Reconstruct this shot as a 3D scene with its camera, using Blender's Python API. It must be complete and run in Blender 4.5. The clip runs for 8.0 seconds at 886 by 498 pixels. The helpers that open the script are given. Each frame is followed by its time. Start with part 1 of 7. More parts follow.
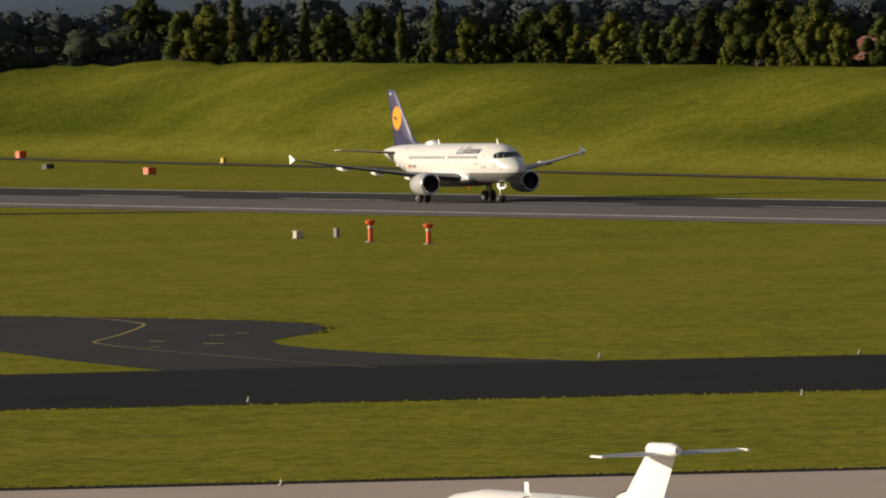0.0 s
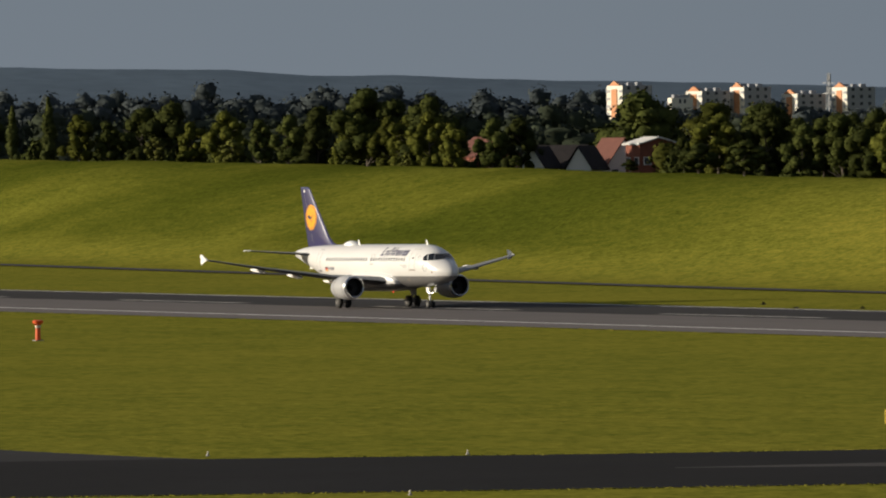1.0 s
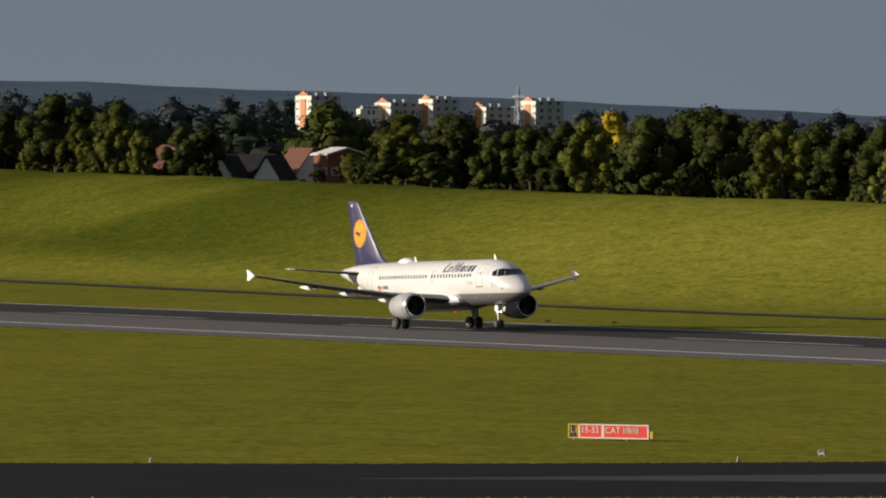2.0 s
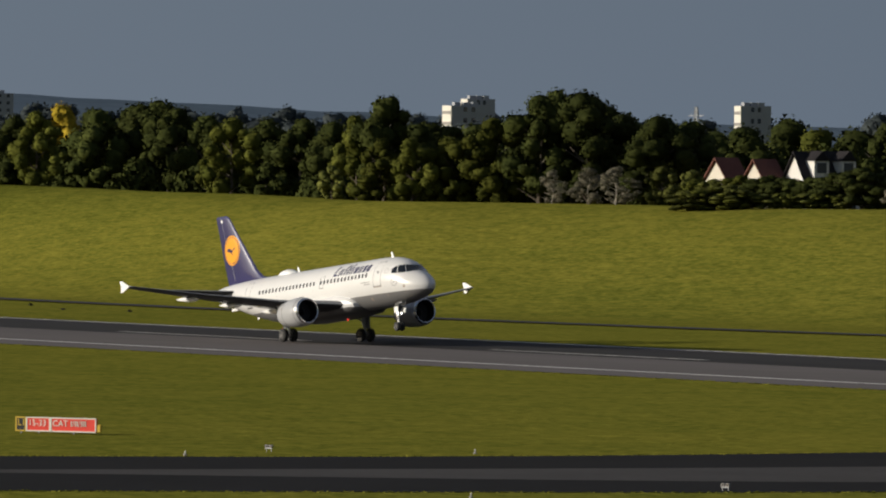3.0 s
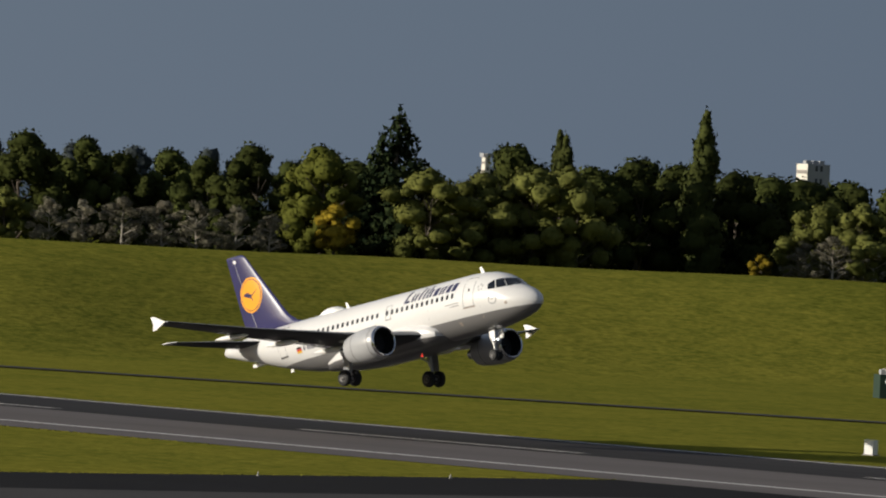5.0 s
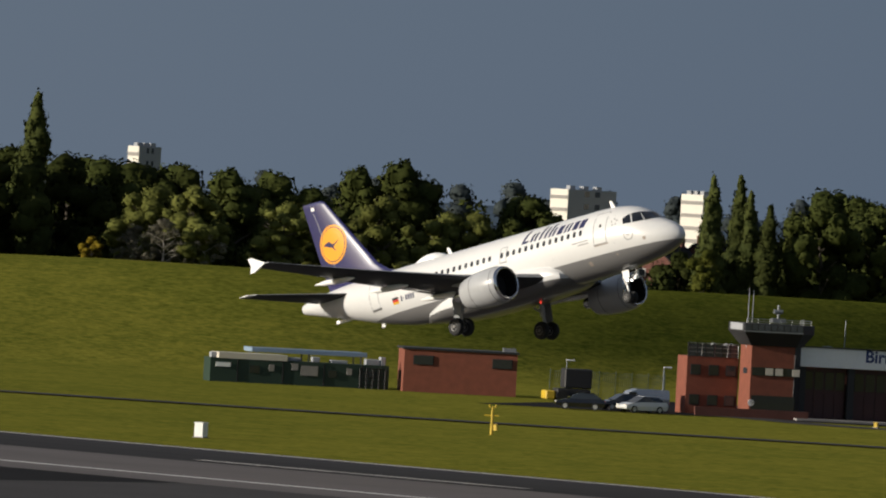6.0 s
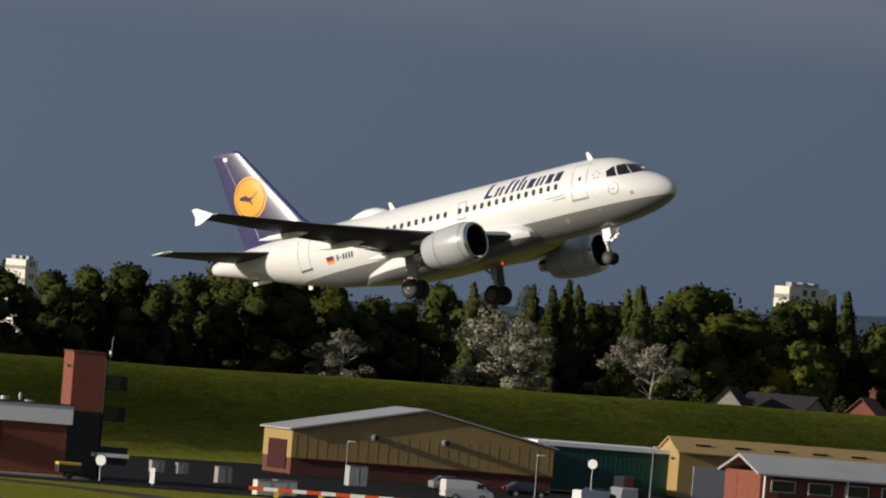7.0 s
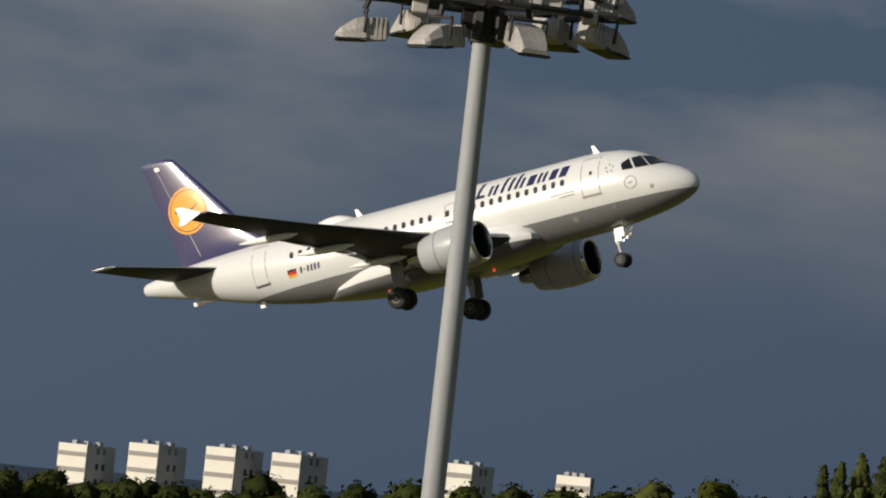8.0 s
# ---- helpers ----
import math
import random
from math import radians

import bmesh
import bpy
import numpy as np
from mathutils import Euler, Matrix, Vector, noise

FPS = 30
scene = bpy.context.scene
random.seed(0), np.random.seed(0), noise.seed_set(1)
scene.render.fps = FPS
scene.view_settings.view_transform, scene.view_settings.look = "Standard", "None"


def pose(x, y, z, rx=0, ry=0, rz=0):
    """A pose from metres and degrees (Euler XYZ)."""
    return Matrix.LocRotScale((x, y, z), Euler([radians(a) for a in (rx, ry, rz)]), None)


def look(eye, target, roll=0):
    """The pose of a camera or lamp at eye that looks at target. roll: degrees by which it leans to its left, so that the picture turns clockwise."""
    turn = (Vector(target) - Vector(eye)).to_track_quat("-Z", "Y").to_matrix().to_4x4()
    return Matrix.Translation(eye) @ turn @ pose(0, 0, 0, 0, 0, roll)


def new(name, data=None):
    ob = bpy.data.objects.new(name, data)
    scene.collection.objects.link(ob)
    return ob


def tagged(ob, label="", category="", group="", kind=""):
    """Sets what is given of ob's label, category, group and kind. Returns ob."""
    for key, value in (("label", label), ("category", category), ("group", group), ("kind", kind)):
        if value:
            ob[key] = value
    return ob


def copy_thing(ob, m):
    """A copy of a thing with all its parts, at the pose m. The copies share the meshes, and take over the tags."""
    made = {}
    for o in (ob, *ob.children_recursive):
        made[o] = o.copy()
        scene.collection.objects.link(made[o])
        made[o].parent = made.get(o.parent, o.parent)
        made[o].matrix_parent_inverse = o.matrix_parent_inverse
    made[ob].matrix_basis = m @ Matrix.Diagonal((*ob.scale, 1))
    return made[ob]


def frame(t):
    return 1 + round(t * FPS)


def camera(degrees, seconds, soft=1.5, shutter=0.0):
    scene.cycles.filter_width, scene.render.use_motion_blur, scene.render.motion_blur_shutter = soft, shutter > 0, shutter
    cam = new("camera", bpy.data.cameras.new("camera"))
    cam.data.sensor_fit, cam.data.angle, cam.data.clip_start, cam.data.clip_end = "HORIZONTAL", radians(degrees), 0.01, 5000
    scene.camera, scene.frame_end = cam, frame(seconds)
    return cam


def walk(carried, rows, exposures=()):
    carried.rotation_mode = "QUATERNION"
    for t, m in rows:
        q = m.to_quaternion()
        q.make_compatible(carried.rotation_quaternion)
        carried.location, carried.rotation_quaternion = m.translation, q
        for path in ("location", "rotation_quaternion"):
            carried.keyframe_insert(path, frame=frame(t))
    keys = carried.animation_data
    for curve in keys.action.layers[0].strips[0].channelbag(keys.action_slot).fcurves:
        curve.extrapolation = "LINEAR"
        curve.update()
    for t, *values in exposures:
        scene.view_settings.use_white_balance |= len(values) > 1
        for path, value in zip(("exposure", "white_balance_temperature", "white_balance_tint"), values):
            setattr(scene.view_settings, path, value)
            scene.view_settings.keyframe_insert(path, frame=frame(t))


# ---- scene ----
cam = camera(5.8225, 8.0, soft=2.05)
EYE = Vector((0.0, 0.0, 17.40))


def aim(azimuth, elevation, roll):
    """Pose of the camera on its stand: degrees east of +Y, up, and lean."""
    a, e = radians(azimuth), radians(elevation)
    way = Vector((math.sin(a) * math.cos(e), math.cos(a) * math.cos(e), math.sin(e)))
    return look(EYE, EYE + way * 100, roll)


PAN = (
    (0.00, -64.969, -1.395, -1.37),
    (0.50, -64.002, -1.342, -1.09),
    (1.00, -62.391, -0.794, -0.78),
    (1.50, -61.492, -0.730, -0.19),
    (1.70, -61.076, -0.775, -0.04),
    (2.80, -57.555, -0.641, 0.60),
    (3.00, -56.705, -0.755, 0.68),
    (3.50, -55.419, -0.861, 0.86),
    (4.00, -54.170, -1.025, 1.45),
    (4.50, -51.722, -0.842, 2.21),
    (4.70, -50.749, -0.640, 2.48),
    (5.80, -46.097, -0.243, 3.44),
    (6.00, -45.066, -0.280, 3.21),
    (6.50, -42.254, 0.013, 3.72),
    (7.00, -38.514, 0.444, 4.69),
    (7.50, -34.879, 1.113, 3.93),
    (8.00, -30.784, 2.038, 6.20),
)
walk(cam, [(t, aim(a, e, r)) for t, a, e, r in PAN], exposures=((0.0, 0.20, 7500, 10), (0.5, 0.18, 7200, 10), (1.5, 0.16, 7000, 10), (3.5, -0.10, 6500, 10), (4.5, -0.02, 6500, 10), (6.5, 0.02, 6500, 10), (7.0, -0.06, 6500, 10), (8.0, -0.22, 6500, 10)))

# ---- sky, sun ----
SUN_AZ, SUN_EL = 208.0, 13.5     # compass-like degrees from +Y towards +X, and up
world = bpy.data.worlds.new("sky")
scene.world = world
world.use_nodes = True
wn, wl = world.node_tree.nodes, world.node_tree.links
wn.clear()
w_out = wn.new("ShaderNodeOutputWorld")
w_bg = wn.new("ShaderNodeBackground")
sky = wn.new("ShaderNodeTexSky")
sky.sky_type, sky.sun_disc = "NISHITA", False
sky.sun_elevation, sky.sun_rotation = radians(SUN_EL), radians(SUN_AZ)
sky.dust_density, sky.ozone_density = 1.0, 2.0
w_co = wn.new("ShaderNodeTexCoord")
w_map = wn.new("ShaderNodeMapping")
w_map.inputs["Scale"].default_value = (9, 9, 26)
cloud = wn.new("ShaderNodeTexNoise")
cloud.inputs["Scale"].default_value, cloud.inputs["Detail"].default_value = 1.6, 6.0
cloud.inputs["Roughness"].default_value = 0.5
w_xyz = wn.new("ShaderNodeSeparateXYZ")
wl.new(w_co.outputs["Generated"], w_xyz.inputs[0])


def w_range(src, a, b, c, d):
    r = wn.new("ShaderNodeMapRange")
    r.inputs[1].default_value, r.inputs[2].default_value, r.inputs[3].default_value, r.inputs[4].default_value = a, b, c, d
    wl.new(src, r.inputs[0])
    return r.outputs[0]


def w_math(op, a, b):
    r = wn.new("ShaderNodeMath")
    r.operation, r.use_clamp = op, op != "MULTIPLY"
    for k, v in enumerate((a, b)):
        if isinstance(v, float):
            r.inputs[k].default_value = v
        else:
            wl.new(v, r.inputs[k])
    return r.outputs[0]


def w_mixed(fac, a, b):
    r = wn.new("ShaderNodeMix")
    r.data_type = "RGBA"
    for k, v in ((0, fac), (6, a), (7, b)):
        if isinstance(v, (tuple, float)):
            r.inputs[k].default_value = v
        else:
            wl.new(v, r.inputs[k])
    return r.outputs[2]


# rain cloud that is lighter towards the west and the horizon, with pale tops higher up
wl.new(w_co.outputs["Generated"], w_map.inputs["Vector"])
wl.new(w_map.outputs["Vector"], cloud.inputs["Vector"])
west = w_range(w_xyz.outputs["X"], -0.47, -0.88, 0.0, 1.0)
low = w_range(w_xyz.outputs["Z"], 0.0, 0.035, 1.0, 0.75)
tone = w_mixed(w_math("MULTIPLY", west, low), (0.61, 1.04, 1.86, 1), (1.78, 2.30, 3.02, 1))
puffs = w_math("MULTIPLY", w_range(cloud.outputs["Fac"], 0.42, 0.60, 0.0, 0.9), w_range(w_xyz.outputs["Z"], 0.030, 0.062, 0.0, 1.0))
tone = w_mixed(puffs, tone, (3.2, 3.15, 3.3, 1))
storm = w_range(w_xyz.outputs["Y"], -0.45, 0.10, 0.40, 0.9)      # the south, where the sun stands, is clearer
wl.new(w_mixed(storm, sky.outputs["Color"], tone), w_bg.inputs["Color"])
w_bg.inputs["Strength"].default_value = 0.083
wl.new(w_bg.outputs["Background"], w_out.inputs["Surface"])

sun = new("sun", bpy.data.lights.new("sun", "SUN"))
sun.data.energy, sun.data.angle, sun.data.color = 5.0, radians(0.55), (1.0, 0.92, 0.79)
sa, se = radians(SUN_AZ), radians(SUN_EL)
sun.matrix_world = look((math.sin(sa) * math.cos(se) * 50, math.cos(sa) * math.cos(se) * 50, math.sin(se) * 50), (0, 0, 0))


# ---- materials ----
def mat(name, color, rough=0.6, metal=0.0, vary=0.15, scale=1.0, bump=0.0, color2=None, stretch=(1, 1, 1), coat=0.0, spec=0.5):
    """Procedural surface: two scales of noise between two tones, with a fine relief."""
    m = bpy.data.materials.new(name)
    m.use_nodes = True
    n, l = m.node_tree.nodes, m.node_tree.links
    b = n["Principled BSDF"]
    b.inputs["Roughness"].default_value, b.inputs["Metallic"].default_value = rough, metal
    b.inputs["Specular IOR Level"].default_value = spec
    b.inputs["Coat Weight"].default_value = coat
    if color2 is None:
        color2 = tuple(c * (1 - vary) for c in color)
    co = n.new("ShaderNodeTexCoord")
    mp = n.new("ShaderNodeMapping")
    mp.inputs["Scale"].default_value = stretch
    l.new(co.outputs["Object"], mp.inputs["Vector"])
    big, fine = n.new("ShaderNodeTexNoise"), n.new("ShaderNodeTexNoise")
    big.inputs["Scale"].default_value, big.inputs["Detail"].default_value = 0.35 * scale, 5
    fine.inputs["Scale"].default_value, fine.inputs["Detail"].default_value = 4.0 * scale, 4
    for t in (big, fine):
        l.new(mp.outputs["Vector"], t.inputs["Vector"])
    add = n.new("ShaderNodeMath")
    add.operation = "MULTIPLY_ADD"
    add.inputs[1].default_value = 0.45
    l.new(fine.outputs["Fac"], add.inputs[0])
    half = n.new("ShaderNodeMath")
    half.operation = "MULTIPLY"
    half.inputs[1].default_value = 0.55
    l.new(big.outputs["Fac"], half.inputs[0])
    l.new(half.outputs[0], add.inputs[2])
    rg = n.new("ShaderNodeMapRange")
    rg.inputs[1].default_value, rg.inputs[2].default_value = 0.32, 0.68
    l.new(add.outputs[0], rg.inputs[0])
    mx = n.new("ShaderNodeMix")
    mx.data_type = "RGBA"
    mx.inputs[6].default_value, mx.inputs[7].default_value = (*color, 1), (*color2, 1)
    l.new(rg.outputs[0], mx.inputs[0])
    l.new(mx.outputs[2], b.inputs["Base Color"])
    if bump:
        bp = n.new("ShaderNodeBump")
        bp.inputs["Strength"].default_value, bp.inputs["Distance"].default_value = bump, 0.05
        l.new(fine.outputs["Fac"], bp.inputs["Height"])
        l.new(bp.outputs["Normal"], b.inputs["Normal"])
    return m


def glow(name, color, strength):
    m = bpy.data.materials.new(name)
    m.use_nodes = True
    b = m.node_tree.nodes["Principled BSDF"]
    b.inputs["Base Color"].default_value = (*color, 1)
    b.inputs["Emission Color"].default_value = (*color, 1)
    b.inputs["Emission Strength"].default_value = strength
    return m


# ---- mesh helpers ----
def part(name, bm, material, parent=None, label="", smooth=False, at=None):
    """Links a bmesh as one mesh object under a thing or a part."""
    me = bpy.data.meshes.new(name)
    bmesh.ops.recalc_face_normals(bm, faces=bm.faces)
    if smooth:
        for f in bm.faces:
            f.smooth = True
    bm.to_mesh(me)
    bm.free()
    if smooth:
        me.set_sharp_from_angle(angle=radians(45))
    for m in material if isinstance(material, (list, tuple)) else [material]:
        me.materials.append(m)
    ob = new(name, me)
    ob.parent = parent
    if at is not None:
        ob.matrix_basis = at
    if label:
        ob["label"] = label
    return ob


def again(ob, m, parent):
    """Another part on the same mesh."""
    o = new(ob.name.split(".")[0], ob.data)
    o.parent, o.matrix_basis = parent, m
    return o


def thing(name, m, label, category, group="", kind=""):
    ob = new(name)
    ob.empty_display_size = 0.5
    ob.matrix_basis = m
    return tagged(ob, label, category, group, kind)


def box(bm, c, s, rz=0.0, bevel=0.0):
    """Adds a box with centre c and full size s."""
    r = bmesh.ops.create_cube(bm, size=1.0, matrix=pose(*c, 0, 0, rz) @ Matrix.Diagonal((*s, 1)))
    if bevel:
        es = list({e for v in r["verts"] for e in v.link_edges})
        bmesh.ops.bevel(bm, geom=es, offset=bevel, segments=1, affect="EDGES")
    return bm


def boxed(c, s, rz=0.0, bevel=0.0):
    return box(bmesh.new(), c, s, rz, bevel)


def rod(bm, a, b, r0, r1=None, n=10):
    """Adds a tapered round bar from a to b."""
    a, b = Vector(a), Vector(b)
    r1 = r0 if r1 is None else r1
    d = b - a
    q = d.to_track_quat("Z", "Y").to_matrix()
    rings = []
    for p, r in ((a, r0), (b, r1)):
        rings.append([bm.verts.new(p + q @ Vector((math.cos(k * 2 * math.pi / n) * r, math.sin(k * 2 * math.pi / n) * r, 0))) for k in range(n)])
    for k in range(n):
        bm.faces.new((rings[0][k], rings[0][(k + 1) % n], rings[1][(k + 1) % n], rings[1][k]))
    bm.faces.new(rings[0][::-1])
    bm.faces.new(rings[1])
    return bm


def loft(bm, rings, cap=True, closed=True):
    """Skins a row of rings of points."""
    vs = [[bm.verts.new(p) for p in ring] for ring in rings]
    n = len(vs[0])
    for a, b in zip(vs, vs[1:]):
        for k in range(n if closed else n - 1):
            bm.faces.new((a[k], a[(k + 1) % n], b[(k + 1) % n], b[k]))
    if cap and closed:
        bm.faces.new(vs[0][::-1])
        bm.faces.new(vs[-1])
    return bm


def lathe(bm, rows, axis_x=True, n=32, cy=0.0, cz=0.0, cap=True):
    """Turns (x, radius) rows round the X axis through (cy, cz)."""
    return loft(bm, [[(x, cy + r * math.cos(2 * math.pi * k / n), cz + r * math.sin(2 * math.pi * k / n)) for k in range(n)] for x, r in rows], cap)


def curve_at(rows, x):
    """Smooth value through rows of (x, value)."""
    if x <= rows[0][0]:
        return rows[0][1]
    for (x0, v0), (x1, v1) in zip(rows, rows[1:]):
        if x <= x1:
            u = (x - x0) / (x1 - x0)
            return v0 + (v1 - v0) * u
    return rows[-1][1]


# ---- ground ----
def grass_material():
    m = bpy.data.materials.new("mown_grass")
    m.use_nodes = True
    n, l = m.node_tree.nodes, m.node_tree.links
    b = n["Principled BSDF"]
    b.inputs["Roughness"].default_value, b.inputs["Specular IOR Level"].default_value = 0.95, 0.0
    co = n.new("ShaderNodeTexCoord")
    tones = [((0.150, 0.176, 0.022), (0.280, 0.262, 0.034)), ((0.090, 0.112, 0.014), (0.28, 0.240, 0.038)), ((0.062, 0.086, 0.012), (0.29, 0.258, 0.040)), ((0.040, 0.058, 0.010), (0.30, 0.265, 0.045))]
    last = None
    for (c0, c1), scale, st in zip(tones, (0.011, 0.05, 0.26, 1.1), ((1, 1, 0.3), (1, 1, 0.16), (1, 1, 0.12), (1, 1, 0.2))):
        mp = n.new("ShaderNodeMapping")
        mp.vector_type = "TEXTURE"
        mp.inputs["Rotation"].default_value, mp.inputs["Scale"].default_value = (0, 0, 0), st
        l.new(co.outputs["Object"], mp.inputs["Vector"])
        t = n.new("ShaderNodeTexNoise")
        t.inputs["Scale"].default_value, t.inputs["Detail"].default_value, t.inputs["Roughness"].default_value = scale, 6, 0.62
        l.new(mp.outputs["Vector"], t.inputs["Vector"])
        r = n.new("ShaderNodeValToRGB")
        r.color_ramp.elements[0].position, r.color_ramp.elements[0].color = 0.36, (*c0, 1)
        r.color_ramp.elements[1].position, r.color_ramp.elements[1].color = 0.64, (*c1, 1)
        l.new(t.outputs["Fac"], r.inputs["Fac"])
        if last is None:
            last = r.outputs["Color"]
        else:
            mx = n.new("ShaderNodeMix")
            mx.data_type = "RGBA"
            mx.inputs[0].default_value = 0.42
            l.new(last, mx.inputs[6])
            l.new(r.outputs["Color"], mx.inputs[7])
            last = mx.outputs[2]
    # shade on the bank at both ends, put into a darker, greener grass colour
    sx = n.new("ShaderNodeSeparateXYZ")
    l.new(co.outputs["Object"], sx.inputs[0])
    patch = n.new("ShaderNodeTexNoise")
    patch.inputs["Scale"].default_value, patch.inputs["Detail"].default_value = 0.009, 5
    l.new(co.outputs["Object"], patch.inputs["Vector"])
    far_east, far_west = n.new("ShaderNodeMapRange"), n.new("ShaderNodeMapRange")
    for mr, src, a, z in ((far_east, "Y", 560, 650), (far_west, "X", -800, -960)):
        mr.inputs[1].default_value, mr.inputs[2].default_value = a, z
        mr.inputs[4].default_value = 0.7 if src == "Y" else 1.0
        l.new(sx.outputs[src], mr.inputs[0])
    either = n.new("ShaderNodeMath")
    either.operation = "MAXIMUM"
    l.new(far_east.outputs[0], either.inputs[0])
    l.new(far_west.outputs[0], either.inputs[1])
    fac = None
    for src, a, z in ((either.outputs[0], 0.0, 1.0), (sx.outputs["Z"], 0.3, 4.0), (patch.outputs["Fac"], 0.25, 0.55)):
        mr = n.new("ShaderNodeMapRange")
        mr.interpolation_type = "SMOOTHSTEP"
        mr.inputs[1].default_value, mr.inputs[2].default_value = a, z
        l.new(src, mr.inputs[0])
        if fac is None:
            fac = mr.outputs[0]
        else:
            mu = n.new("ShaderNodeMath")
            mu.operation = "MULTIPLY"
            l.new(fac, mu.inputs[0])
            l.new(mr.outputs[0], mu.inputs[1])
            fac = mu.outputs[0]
    bank_shade = n.new("ShaderNodeMix")
    bank_shade.data_type, bank_shade.blend_type = "RGBA", "MULTIPLY"
    bank_shade.inputs[7].default_value = (0.36, 0.44, 0.38, 1)
    l.new(fac, bank_shade.inputs[0])
    l.new(last, bank_shade.inputs[6])
    l.new(bank_shade.outputs[2], b.inputs["Base Color"])
    # tussocks and mower ruts, raised enough to catch the low sun
    ruts, tuft = n.new("ShaderNodeTexNoise"), n.new("ShaderNodeTexNoise")
    for t, scale, detail in ((ruts, 0.12, 5), (tuft, 0.7, 6)):
        t.inputs["Scale"].default_value, t.inputs["Detail"].default_value, t.inputs["Roughness"].default_value = scale, detail, 0.65
        mp = n.new("ShaderNodeMapping")
        mp.inputs["Scale"].default_value = (1, 1, 6)
        l.new(co.outputs["Object"], mp.inputs["Vector"])
        l.new(mp.outputs["Vector"], t.inputs["Vector"])
    both = n.new("ShaderNodeMath")
    both.operation = "MULTIPLY_ADD"
    both.inputs[1].default_value = 0.35
    l.new(tuft.outputs["Fac"], both.inputs[0])
    l.new(ruts.outputs["Fac"], both.inputs[2])
    bp = n.new("ShaderNodeBump")
    bp.inputs["Strength"].default_value, bp.inputs["Distance"].default_value = 1.0, 0.22
    l.new(both.outputs[0], bp.inputs["Height"])
    l.new(bp.outputs["Normal"], b.inputs["Normal"])
    return m


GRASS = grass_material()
ASPHALT = mat("asphalt", (0.021, 0.020, 0.020), 0.9, vary=0.35, scale=0.25, bump=0.2, spec=0.06)
ASPHALT_WORN = mat("worn_asphalt", (0.165, 0.148, 0.142), 0.9, vary=0.25, scale=0.2, bump=0.2, stretch=(0.1, 1, 1), spec=0.1)
ASPHALT_DULL = mat("dull_asphalt", (0.040, 0.038, 0.039), 0.9, vary=0.3, scale=0.3, bump=0.2, spec=0.1)
ASPHALT_GREY = mat("grey_asphalt", (0.075, 0.070, 0.068), 0.9, vary=0.3, scale=0.3, bump=0.2, spec=0.1)
RUBBER_BAND = mat("tyre_marked_asphalt", (0.050, 0.047, 0.047), 0.9, vary=0.5, scale=0.2, stretch=(0.05, 1.2, 1), spec=0.1)
CONCRETE = mat("apron_concrete", (0.42, 0.33, 0.27), 0.85, vary=0.15, scale=0.3, bump=0.2)
DASH_LINE = mat("worn_centre_marking", (0.50, 0.48, 0.45), 0.85, vary=0.55, scale=0.8, spec=0.1)
WHITE_LINE = mat("white_marking", (0.78, 0.76, 0.72), 0.8, vary=0.25, scale=1.0, spec=0.1)
YELLOW_LINE = mat("yellow_marking", (0.42, 0.31, 0.06), 0.7, vary=0.3, scale=1.0)
RUNWAY_Y = 388.28

FOOT = ((-75, 1650), (-67.5, 1400), (-65.4, 1200), (-63.4, 1075), (-61.7, 990), (-60, 925), (-57.9, 868), (-53, 805), (-49, 850), (-45.6, 868), (-42, 918), (-38, 1002), (-34, 1085), (-25, 1250))
CREST = ((-75, 16), (-67.5, 15.2), (-66, 14.0), (-62.3, 12.5), (-59.5, 10.9), (-58, 10.25), (-55, 10.1), (-53, 10.0), (-51, 9.85), (-48, 9.9), (-43, 9.6), (-40, 9.3), (-36, 9.6), (-34, 9.2), (-25, 9))


def step(u):
    u = min(1.0, max(0.0, u))
    return u * u * (3 - 2 * u)


def smooth_at(rows, a):
    """Curve through the rows, eased over two degrees."""
    return sum(curve_at(rows, a + d) for d in (-1.0, -0.75, -0.5, -0.25, 0, 0.25, 0.5, 0.75, 1.0)) / 9


def bank_width(a):
    """Depth of the slope from foot to crest along the line of azimuth a."""
    return curve_at(((-63, 185), (-60, 130), (-57, 92), (-56, 92), (-50, 80), (-44, 42), (-38, 38)), a)


def height(x, y):
    """Ground level: flat airfield, a grass bank round its far side, lower land behind."""
    a, r = math.degrees(math.atan2(x, y)), math.hypot(x, y)
    if not -80 < a < -15:
        return 0.0
    fade = step((a + 80) / 5) * step((-15 - a) / 5)
    foot, top = smooth_at(FOOT, a), smooth_at(CREST, a)
    wide = bank_width(a)
    if a < -57:
        top = EYE.z + (top - EYE.z) * (foot + wide - 10) / (foot + 82)
    u = r - foot
    up = step((u + 10) / wide)
    down = 0.75 * step((u + 7 - wide) / 160)
    lump = 0.35 * noise.noise((x * 0.03, y * 0.03, 0)) * up
    return fade * (top * up * (1 - down) + lump)


